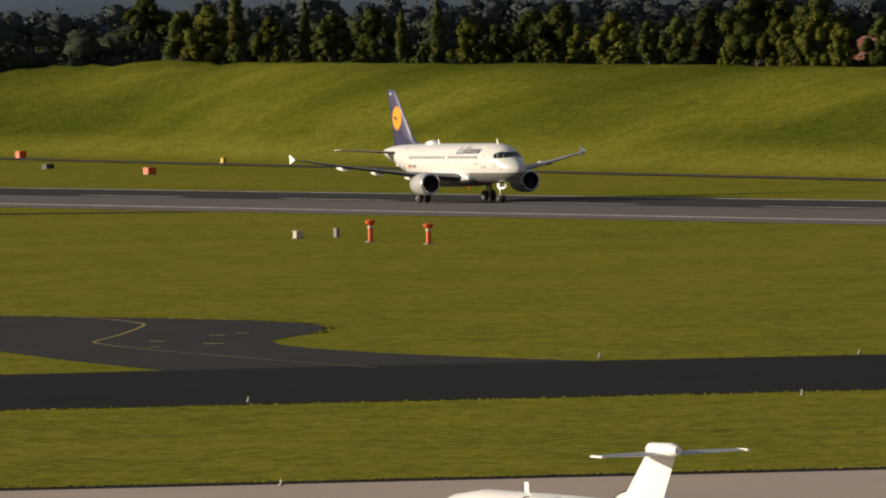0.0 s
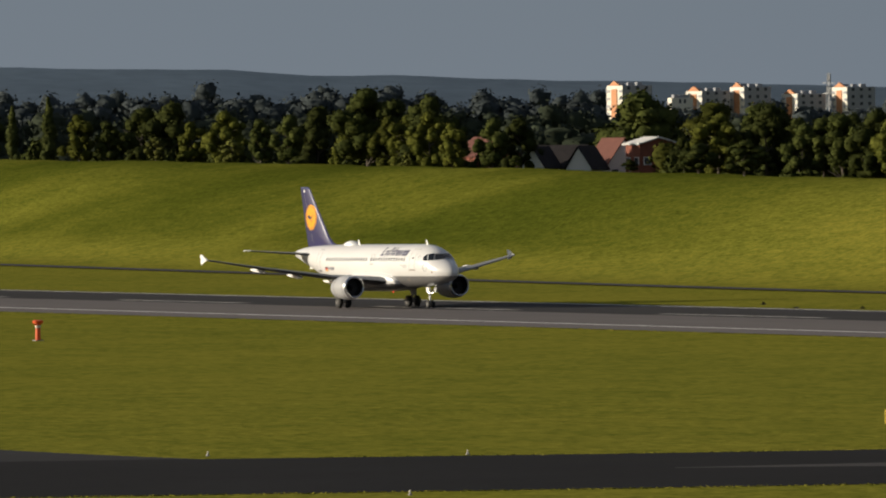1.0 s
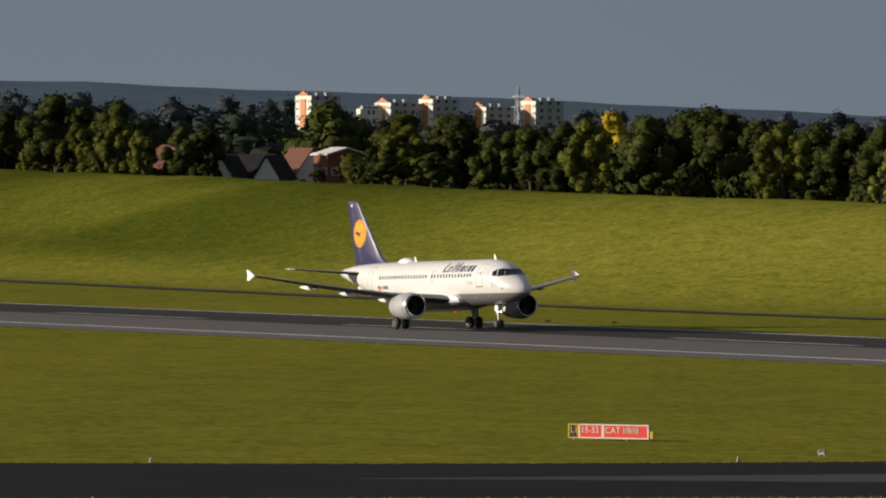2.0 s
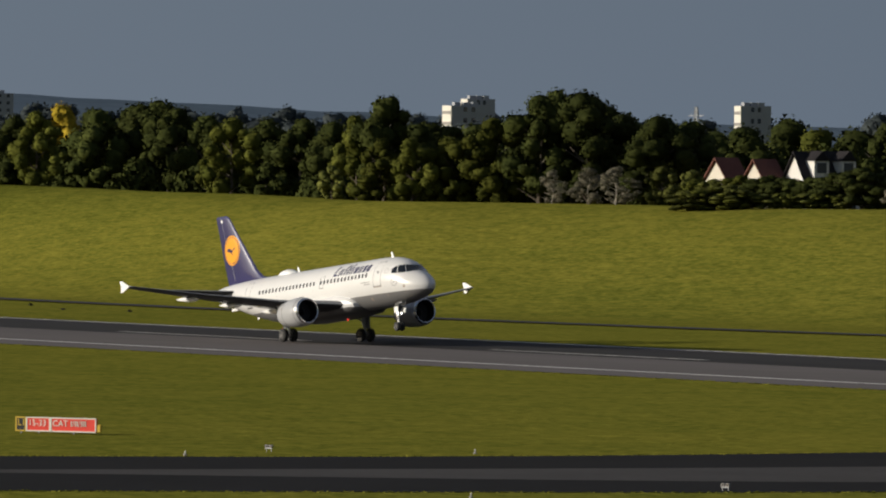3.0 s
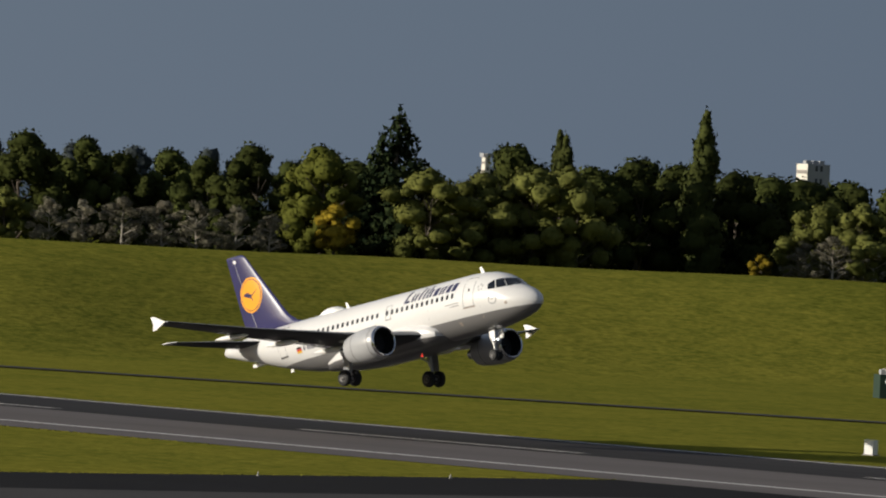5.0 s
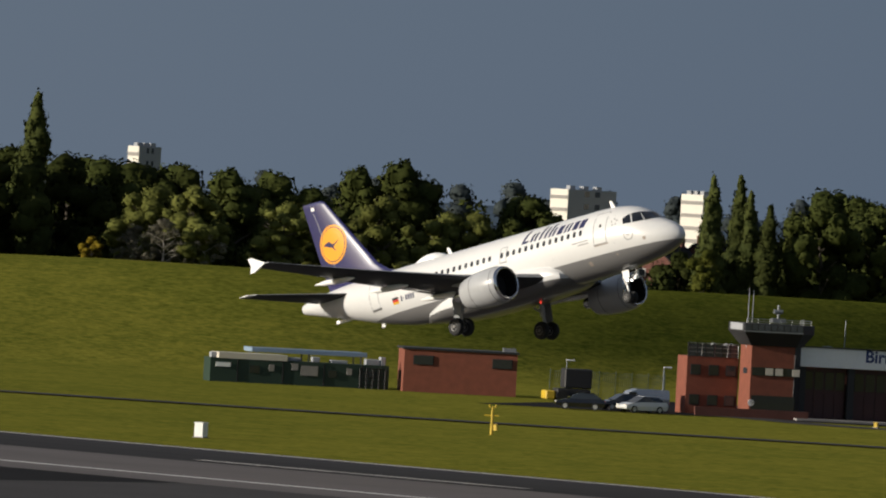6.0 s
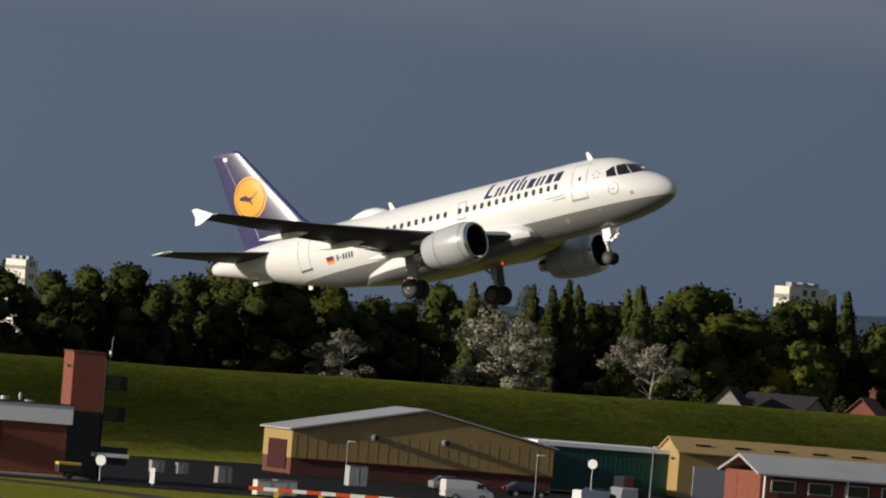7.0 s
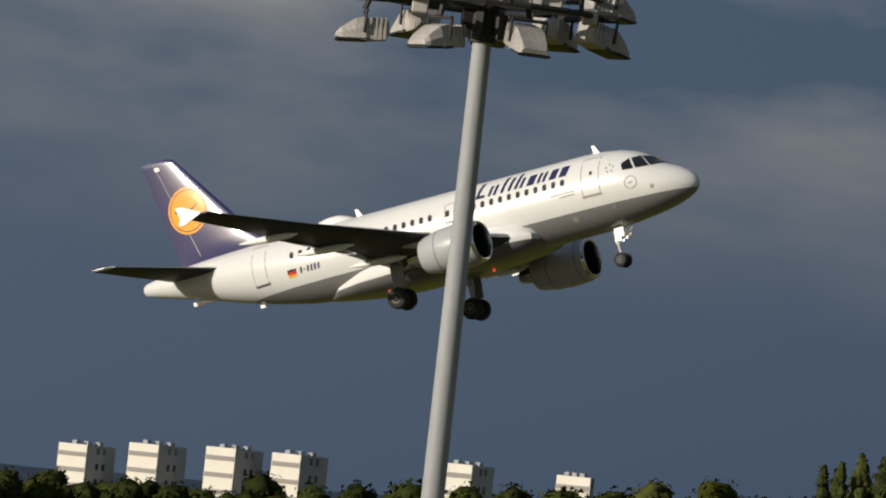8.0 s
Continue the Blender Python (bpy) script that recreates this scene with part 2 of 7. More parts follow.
def build_ground():
    az = [-180 + 6 * k for k in range(17)] + [-80 + 0.25 * k for k in range(240)] + [-20 + 5 * k for k in range(40)]
    rr = [0.5, 30, 80, 150, 220, 300, 380, 460, 540, 620, 700, 740] + [760 + 7 * k for k in range(97)] + [1450, 1500, 1560, 1650, 1800, 2000, 2400, 3000, 3800, 4700]
    bm = bmesh.new()
    rings = []
    for r in rr:
        rings.append([bm.verts.new((r * math.sin(radians(a)), r * math.cos(radians(a)), height(r * math.sin(radians(a)), r * math.cos(radians(a))))) for a in az])
    n = len(az)
    for p, q in zip(rings, rings[1:]):
        for k in range(n):
            bm.faces.new((p[k], p[(k + 1) % n], q[(k + 1) % n], q[k]))
    bm.faces.new(rings[0])
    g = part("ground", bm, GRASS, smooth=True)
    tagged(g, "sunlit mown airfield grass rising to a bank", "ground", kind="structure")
    return g


build_ground()


EDGES = {}


def ribbon(name, rows, material, label, category, z=0.02, steps=8, follow=False, kind="structure", parent=None):
    """A strip of paving along smooth rows of (x, y, half width left, half width right)."""
    pts = [Vector(r) for r in rows]
    pts = [pts[0] * 2 - pts[1]] + pts + [pts[-1] * 2 - pts[-2]]
    line = []
    for a, b, c, d in zip(pts, pts[1:], pts[2:], pts[3:]):
        for k in range(steps):
            u = k / steps
            line.append(0.5 * (2 * b + (c - a) * u + (2 * a - 5 * b + 4 * c - d) * u * u + (3 * b - a - 3 * c + d) * u * u * u))
    line.append(pts[-2])
    bm = bmesh.new()
    sides = []
    EDGES[name] = edges = ([], [])
    for i, p in enumerate(line):
        t = (line[min(i + 1, len(line) - 1)] - line[max(i - 1, 0)])
        nx, ny = -t[1], t[0]
        d = math.hypot(nx, ny)
        nx, ny = nx / d, ny / d
        row = []
        for w in (p[2], p[2] / 3, -p[3] / 3, -p[3]):
            x, y = p[0] + nx * w, p[1] + ny * w
            row.append(bm.verts.new((x, y, z + (height(x, y) if follow else 0))))
        edges[0].append((p[0] + nx * p[2], p[1] + ny * p[2]))
        edges[1].append((p[0] - nx * p[3], p[1] - ny * p[3]))
        sides.append(row)
    for a, b in zip(sides, sides[1:]):
        for k in range(3):
            bm.faces.new((a[k], a[k + 1], b[k + 1], b[k]))
    ob = part(name, bm, material, parent)
    return tagged(ob, label, category, kind=kind) if parent is None else ob


# runway, with shoulders, wheel-marked band, edge lines and centre dashes
Y = RUNWAY_Y
runway = ribbon("runway", [(-2600, Y, 19.6, 31), (-1000, Y, 19.6, 31), (-300, Y, 19.6, 31), (700, Y, 19.6, 31)], ASPHALT_WORN, "grey asphalt runway with dark tyre marks", "runway", 0.03, 4)
ribbon("tyre_band", [(-2600, Y + 8, 9.4, 9.5), (-300, Y + 8, 9.4, 9.5), (700, Y + 8, 9.4, 9.5)], RUBBER_BAND, "", "", 0.036, 3, parent=runway)
for off, w in ((-22.9, 0.5), (18.2, 0.35)):
    ribbon("edge_line", [(-2600, Y + off, w, w), (-300, Y + off, w, w), (700, Y + off, w, w)], WHITE_LINE, "", "", 0.042, 2, parent=runway)
for k in range(22):
    part("centre_dash", boxed((-1383 + 58 * k, Y + 1.5, 0.042), (30, 1.0, 0.006)), DASH_LINE, runway)

taxiway = ribbon("taxiway", [(-470, 60, 20, 24), (-428, 130, 20, 24), (-402, 181, 22, 24), (-381, 222, 22, 22), (-370, 260, 22, 24), (-368, 300, 24, 24), (-372, 340, 26, 40), (-375, 362, 26, 60)], ASPHALT, "dark asphalt taxiway crossing the grass", "taxiway", 0.022, 8)
ribbon("worn_strip", [(-386, 215, 0.3, 0.3), (-366, 262, 9, 9), (-364, 300, 9, 9), (-368, 340, 9, 12), (-370, 361, 9, 14)], ASPHALT_GREY, "", "", 0.028, 8, parent=taxiway)
FAR_EDGE = [(-760, 178), (-640, 196), (-570, 206), (-523, 212.5), (-509, 216.7), (-498, 218.8), (-488, 218.8), (-481, 217), (-476, 214.6), (-471, 211.5), (-467, 208), (-462.5, 204.8), (-456, 202.4), (-448, 201), (-438, 200.4), (-424, 201.5), (-400, 205)]
NEAR_EDGE = [(-395, 180), (-428, 182.6), (-436, 183.6), (-444, 184.6), (-462, 187.6), (-490, 190), (-570, 186), (-760, 150)]
EDGES["branch_taxiway"] = (FAR_EDGE, NEAR_EDGE)
bm = bmesh.new()
bm.faces.new([bm.verts.new((x, y, 0.018)) for x, y in FAR_EDGE + NEAR_EDGE])
tagged(part("branch_taxiway", bm, ASPHALT_DULL), "grey asphalt branch taxiway with yellow guide line", "taxiway", kind="structure")
ribbon("guide_line", [(-530, 214, 0.10, 0.10), (-512, 214.4, 0.10, 0.10), (-501, 212.6, 0.10, 0.10), (-495, 210.6, 0.10, 0.10), (-482, 203.7, 0.10, 0.10), (-472, 197.8, 0.09, 0.09), (-467, 196, 0.08, 0.08), (-455, 194.2, 0.06, 0.06), (-436, 192.4, 0.05, 0.05), (-418, 191.2, 0.04, 0.04)], YELLOW_LINE, "", "", 0.03, 8, parent=taxiway)
for x, y, long in ((-461, 200.5, 1.6), (-468, 200, 1.2), (-474, 206.5, 1.4), (-476, 209, 1.2), (-459, 196, 1.0)):
    part("guide_dash", boxed((x, y, 0.03), (long, 0.2, 0.006), rz=20), YELLOW_LINE, taxiway)
ribbon("perimeter_road", [(-1330, 526, 2.2, 2.2), (-1228, 508, 2.2, 2.2), (-939, 470, 2.2, 2.2), (-781, 452, 2, 2), (-690, 449, 2, 2), (-607, 459, 2, 2), (-546, 481, 2, 2), (-500, 501, 2, 2), (-462, 522, 2, 2), (-400, 545, 2, 2)], ASPHALT_GREY, "narrow asphalt perimeter road beside the runway", "road", 0.10, 24, True)
ribbon("old_track", [(-880, 331, 2.5, 2.5), (-848, 340, 2.5, 2.5), (-832, 349, 2.2, 2.2), (-822, 356, 1.5, 1.5)], ASPHALT, "dark narrow edge of an old paved exit", "track", 0.03, 6)
bm = bmesh.new()
bm.faces.new([bm.verts.new(p) for p in ((-362, 30, 0.02), (-291.7, 182, 0.02), (-120, 150, 0.02), (-90, -60, 0.02), (-300, -60, 0.02))])
tagged(part("apron", bm, CONCRETE), "pale pinkish concrete apron", "apron", kind="structure")
# flat dark strip along the apron's grass edge
ribbon("edge_drain", [(-363.2, 30, 1.1, 1.1), (-330.3, 101.2, 1.1, 1.1), (-310.3, 144.5, 1.2, 1.2), (-292.9, 182, 1.0, 1.0)], ASPHALT, "dark strip between apron and grass", "drain", 0.026, 4)


def grass_verge():
    """Longer grass along the paved edges: narrow blades in clumps."""
    gen = np.random.default_rng(11)
    lines = [[p for p in EDGES["taxiway"][0] if p[1] > 206], [p for p in EDGES["taxiway"][1] if p[1] < 340], [p for p in EDGES["branch_taxiway"][0] if p[0] < -470], [p for p in EDGES["branch_taxiway"][1] if p[0] < -470],
             [(-364.4, 30), (-294.1, 182)], [(x, RUNWAY_Y - 31.3) for x in range(-900, -420, 20)], [(x, RUNWAY_Y + 19.9) for x in range(-700, -360, 20)]]
    pts = []
    for line in lines:
        for (x0, y0), (x1, y1) in zip(line, line[1:]):
            n = int(math.hypot(x1 - x0, y1 - y0) * 22)
            u = gen.uniform(0, 1, n)
            pts.append(np.stack([x0 + (x1 - x0) * u + gen.normal(0, 0.22, n), y0 + (y1 - y0) * u + gen.normal(0, 0.22, n)], 1))
    p = np.concatenate(pts)
    n = len(p)
    tall = gen.uniform(0.02, 0.075, n)
    ang = gen.uniform(0, 6.28, n)
    w = gen.uniform(0.03, 0.09, n)
    base = np.stack([p[:, 0], p[:, 1], np.zeros(n)], 1)
    d = np.stack([np.cos(ang) * w, np.sin(ang) * w, np.zeros(n)], 1)
    lean = np.stack([gen.normal(0, 0.05, n), gen.normal(0, 0.05, n), tall], 1)
    v = np.stack([base - d, base + d, base + d * 0.5 + lean, base - d * 0.4 + lean * 0.9], 1).reshape(-1, 3)
    me = bpy.data.meshes.new("grass_tufts")
    me.from_pydata(v.tolist(), [], np.arange(4 * n).reshape(-1, 4).tolist())
    me.materials.append(GRASS)
    tagged(new("grass_tufts", me), "longer grass tufts along the paving", "grass", kind="stuff")


grass_verge()


def inside(poly, p):
    """Which of the points p lie within a ring of corners."""
    hit = np.zeros(len(p), bool)
    for (x0, y0), (x1, y1) in zip(poly, poly[1:] + poly[:1]):
        cross = (p[:, 1] < y0) != (p[:, 1] < y1)
        hit ^= cross & (p[:, 0] < x0 + (p[:, 1] - y0) * (x1 - x0) / (y1 - y0 + 1e-9))
    return hit


def grass_tussocks():
    """Uneven tussocks left by the mower on the near grass, in drifts."""
    gen = np.random.default_rng(23)
    az, r = np.radians(gen.uniform(-68.5, -46, 520)), gen.uniform(290, 560, 520)
    heart = np.stack([r * np.sin(az), r * np.cos(az)], 1)
    n = 26000
    pick = gen.integers(0, len(heart), n)
    p = heart[pick] + np.stack([gen.normal(0, 3.2, n), gen.normal(0, 3.2, n)], 1) + gen.normal(0, 1.0, (n, 2))
    paved = inside(EDGES["taxiway"][0] + EDGES["taxiway"][1][::-1], p) | inside(FAR_EDGE + NEAR_EDGE, p) | (p[:, 1] > RUNWAY_Y - 32) & (p[:, 1] < RUNWAY_Y + 21)
    apron_side = p[:, 0] > -364.8 + (p[:, 1] - 30) * 70.3 / 152
    p = p[~paved & ~apron_side & (p[:, 1] < 440)]
    n = len(p)
    tall, half, ang = gen.uniform(0.008, 0.038, n), gen.uniform(0.25, 0.9, n), radians(58) + gen.normal(0, 0.3, n)
    d = np.stack([np.cos(ang) * half, np.sin(ang) * half, np.zeros(n)], 1)
    side = np.stack([-np.sin(ang) * half * 0.5, np.cos(ang) * half * 0.5, np.zeros(n)], 1)
    base = np.stack([p[:, 0], p[:, 1], np.full(n, -0.005)], 1)
    peak = base + np.stack([gen.normal(0, 0.04, n), gen.normal(0, 0.04, n), tall], 1)
    v = np.stack([base - d, base - side, base + d, base + side, peak], 1).reshape(-1, 3)
    k = 5 * np.arange(n)[:, None]
    f = np.concatenate([k + np.array(t) for t in ((0, 1, 4), (1, 2, 4), (2, 3, 4), (3, 0, 4))])
    me = bpy.data.meshes.new("grass_tussocks")
    me.from_pydata(v.tolist(), [], f.tolist())
    me.materials.append(GRASS)
    tagged(new("grass_tussocks", me), "low uneven tussocks in the mown grass", "grass", kind="stuff")


grass_tussocks()


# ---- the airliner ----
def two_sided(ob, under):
    """Give the downward faces of a surface a darker colour that stands for shade."""
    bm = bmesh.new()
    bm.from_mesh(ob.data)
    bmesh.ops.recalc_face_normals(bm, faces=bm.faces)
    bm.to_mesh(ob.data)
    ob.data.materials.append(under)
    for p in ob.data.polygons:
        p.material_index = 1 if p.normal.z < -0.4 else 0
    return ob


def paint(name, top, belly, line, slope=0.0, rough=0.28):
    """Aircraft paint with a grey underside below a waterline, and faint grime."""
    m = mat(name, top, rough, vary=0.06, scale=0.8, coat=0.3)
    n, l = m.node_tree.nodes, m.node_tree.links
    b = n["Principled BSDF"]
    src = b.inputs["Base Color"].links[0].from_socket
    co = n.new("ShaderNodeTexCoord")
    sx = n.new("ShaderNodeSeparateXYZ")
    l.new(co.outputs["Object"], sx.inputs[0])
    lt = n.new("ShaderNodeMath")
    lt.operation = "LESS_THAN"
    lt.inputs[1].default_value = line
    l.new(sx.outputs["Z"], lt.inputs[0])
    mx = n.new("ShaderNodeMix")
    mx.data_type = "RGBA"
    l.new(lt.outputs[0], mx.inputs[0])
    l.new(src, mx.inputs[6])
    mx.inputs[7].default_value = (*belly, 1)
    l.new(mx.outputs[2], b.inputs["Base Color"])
    return m


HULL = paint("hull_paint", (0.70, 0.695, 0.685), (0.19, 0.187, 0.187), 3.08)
# grey underside darker than the hull's: belly shade put into the paint
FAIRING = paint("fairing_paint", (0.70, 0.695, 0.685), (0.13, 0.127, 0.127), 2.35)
WHITE_PAINT = mat("white_paint", (0.86, 0.85, 0.83), 0.35, vary=0.06, coat=0.2)
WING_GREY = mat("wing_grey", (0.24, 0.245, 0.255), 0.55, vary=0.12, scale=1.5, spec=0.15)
# shade under wings and tailplane is put into this near-black grey
WING_SHADE = mat("wing_underside_grey", (0.045, 0.047, 0.052), 0.5, vary=0.2, scale=1.5, spec=0.2)
NACELLE = mat("nacelle_paint", (0.42, 0.425, 0.435), 0.32, vary=0.1, coat=0.3)
BARE = mat("bare_metal", (0.72, 0.72, 0.73), 0.18, 1.0, vary=0.08)
FIN_BLUE = mat("fin_blue", (0.026, 0.024, 0.105), 0.32, vary=0.1, coat=1.0)
FIN_BLUE.node_tree.nodes["Principled BSDF"].inputs["Coat Roughness"].default_value = 0.13
LOGO_ORANGE = mat("disc_orange", (0.85, 0.36, 0.03), 0.3, vary=0.06, coat=0.3)
LETTER_BLUE = mat("letter_blue", (0.02, 0.022, 0.08), 0.4)
CABIN_PANE = mat("cabin_window_glass", (0.06, 0.06, 0.065), 0.15, vary=0.4, scale=3, coat=0.3)
PANE_DARK = mat("window_glass", (0.012, 0.014, 0.018), 0.08, vary=0.2, coat=0.5)
TYRE = mat("tyre_rubber", (0.018, 0.018, 0.018), 0.8, vary=0.3, scale=6)
STRUT = mat("gear_strut", (0.55, 0.54, 0.52), 0.4, 0.3, vary=0.2, scale=4)
RIM = mat("wheel_rim_grey", (0.16, 0.155, 0.15), 0.5, 0.3, vary=0.4, scale=8)
BLACK = mat("black", (0.008, 0.008, 0.009), 0.6)
SEAM = mat("panel_seam", (0.33, 0.33, 0.34), 0.6)
GRIME = mat("grimy_metal", (0.40, 0.34, 0.29), 0.55, vary=0.4, scale=5)
FLAG_RED, FLAG_GOLD = mat("flag_red", (0.6, 0.02, 0.02)), mat("flag_gold", (0.75, 0.45, 0.03))
DARK_SEAM = mat("dark_seam", (0.09, 0.085, 0.08), 0.6)
GLOW_RED = glow("beacon_red", (1.0, 0.08, 0.05), 0.9)
GLOW_WHITE = glow("landing_light", (1.0, 0.97, 0.9), 5.0)

GEAR_X = 16.11          # main gear behind the nose
ZC = 4.08               # height of the hull's axis
# stations from the nose: x behind nose, half width, top, bottom (about the axis)
HULL_ROWS = ((0.0, 0.02, -0.68, -0.71), (0.05, 0.2, -0.48, -0.89), (0.15, 0.36, -0.31, -1.02), (0.4, 0.63, -0.04, -1.22), (0.9, 0.97, 0.28, -1.43), (1.5, 1.25, 0.56, -1.60),
             (2.0, 1.42, 0.82, -1.70), (2.6, 1.58, 1.32, -1.80), (3.2, 1.70, 1.62, -1.88), (4.0, 1.82, 1.86, -1.96), (5.0, 1.92, 2.01, -2.03), (6.2, 1.975, 2.07, -2.07),
             (9.0, 1.975, 2.07, -2.07), (14.0, 1.975, 2.07, -2.07), (19.0, 1.975, 2.07, -2.07), (21.5, 1.97, 2.07, -2.02), (23.5, 1.92, 2.06, -1.80),
             (25.5, 1.76, 2.04, -1.38), (27.5, 1.50, 2.00, -0.86), (29.5, 1.16, 1.93, -0.26), (31.3, 0.80, 1.80, 0.22), (32.7, 0.50, 1.62, 0.62), (33.4, 0.34, 1.50, 0.80), (33.55, 0.24, 1.40, 0.90))


def hull_at(s):
    """Half width, top and bottom of the hull at s behind the nose."""
    return [curve_at([(r[0], r[k]) for r in HULL_ROWS], s) for k in (1, 2, 3)]


def hull_side(s, z, out=0.0, side=-1):
    """A point on the skin: s behind the nose, z above the axis; side -1 is starboard."""
    w, t, b = hull_at(s)
    mid, half = (t + b) / 2, (t - b) / 2
    u = max(-0.999, min(0.999, (z - mid) / half))
    y = w * math.sqrt(1 - u * u)
    ny, nz = math.sqrt(1 - u * u), u
    return Vector((GEAR_X - s, side * (y + out * ny), ZC + z + out * nz))


def skin_patch(bm, corners, side=-1, out=0.015, depth=0.03):
    """A thin plate that follows the skin, from (s, z) corners; four corners are filled as a fine grid."""
    if len(corners) == 4:
        n = 5
        (a, b, c, d) = [Vector(p) for p in corners]
        g = []
        for i in range(n + 1):
            p, q = a.lerp(d, i / n), b.lerp(c, i / n)
            g.append([bm.verts.new(hull_side(*p.lerp(q, j / n), out, side)) for j in range(n + 1)])
        for i in range(n):
            for j in range(n):
                bm.faces.new((g[i][j], g[i][j + 1], g[i + 1][j + 1], g[i + 1][j]))
        rim = g[0] + [r[-1] for r in g[1:]] + g[-1][-2::-1] + [r[0] for r in g[-2:0:-1]]
        inner = [bm.verts.new(v.co + Vector((0, -side * depth, 0))) for v in rim]
        for k in range(len(rim)):
            m = (k + 1) % len(rim)
            bm.faces.new((rim[k], inner[k], inner[m], rim[m]))
        return bm
    o = [hull_side(s, z, out, side) for s, z in corners]
    i = [hull_side(s, z, out - depth, side) for s, z in corners]
    vo, vi = [bm.verts.new(p) for p in o], [bm.verts.new(p) for p in i]
    n = len(vo)
    bm.faces.new(vo)
    for k in range(n):
        bm.faces.new((vo[k], vi[k], vi[(k + 1) % n], vo[(k + 1) % n]))
    return bm


def foil(chord, thick, n=11, under=0.75):
    """Points of an aerofoil, leading edge forward at 0, trailing at -chord."""
    pts = []
    for k in range(n + 1):
        u = (1 - math.cos(math.pi * k / n)) / 2
        y = 5 * thick * (0.2969 * math.sqrt(u) - 0.126 * u - 0.3516 * u * u + 0.2843 * u ** 3 - 0.1036 * u ** 4)
        pts.append((-u * chord, y * chord))
    low = [(x, -y * under) for x, y in pts[1:-1]][::-1]
    return pts + low


def wing_mesh(bm, rows, upright=False):
    """Lofts sections (leading edge x behind nose, span, height, chord, thickness)."""
    rings = []
    for s, y, z, c, th in rows:
        ring = []
        for px, pz in foil(c, th, 13, 1.0 if upright else 0.75):
            ring.append((GEAR_X - s + px, pz, z) if upright else (GEAR_X - s + px, y, z + pz))
        rings.append(ring)
    return loft(bm, rings)


FIN_ROWS = ((23.6, 0, 5.9, 7.45, 0.05), (25.5, 0, 6.3, 5.7, 0.08), (26.45, 0, 6.9, 4.9, 0.09), (27.19, 0, 7.74, 4.4, 0.09), (30.53, 0, 11.6, 2.08, 0.09), (30.75, 0, 11.78, 1.9, 0.09), (31.1, 0, 11.86, 1.5, 0.06))


def fin_half(s, z):
    """Half thickness of the fin at s behind the nose and height z."""
    le = curve_at([(r[2], r[0]) for r in FIN_ROWS], z)
    ch = curve_at([(r[2], r[3]) for r in FIN_ROWS], z)
    u = min(1.0, max(0.0, (s - le) / ch))
    return 5 * 0.09 * ch * (0.2969 * math.sqrt(u) - 0.126 * u - 0.3516 * u * u + 0.2843 * u ** 3 - 0.1036 * u ** 4)


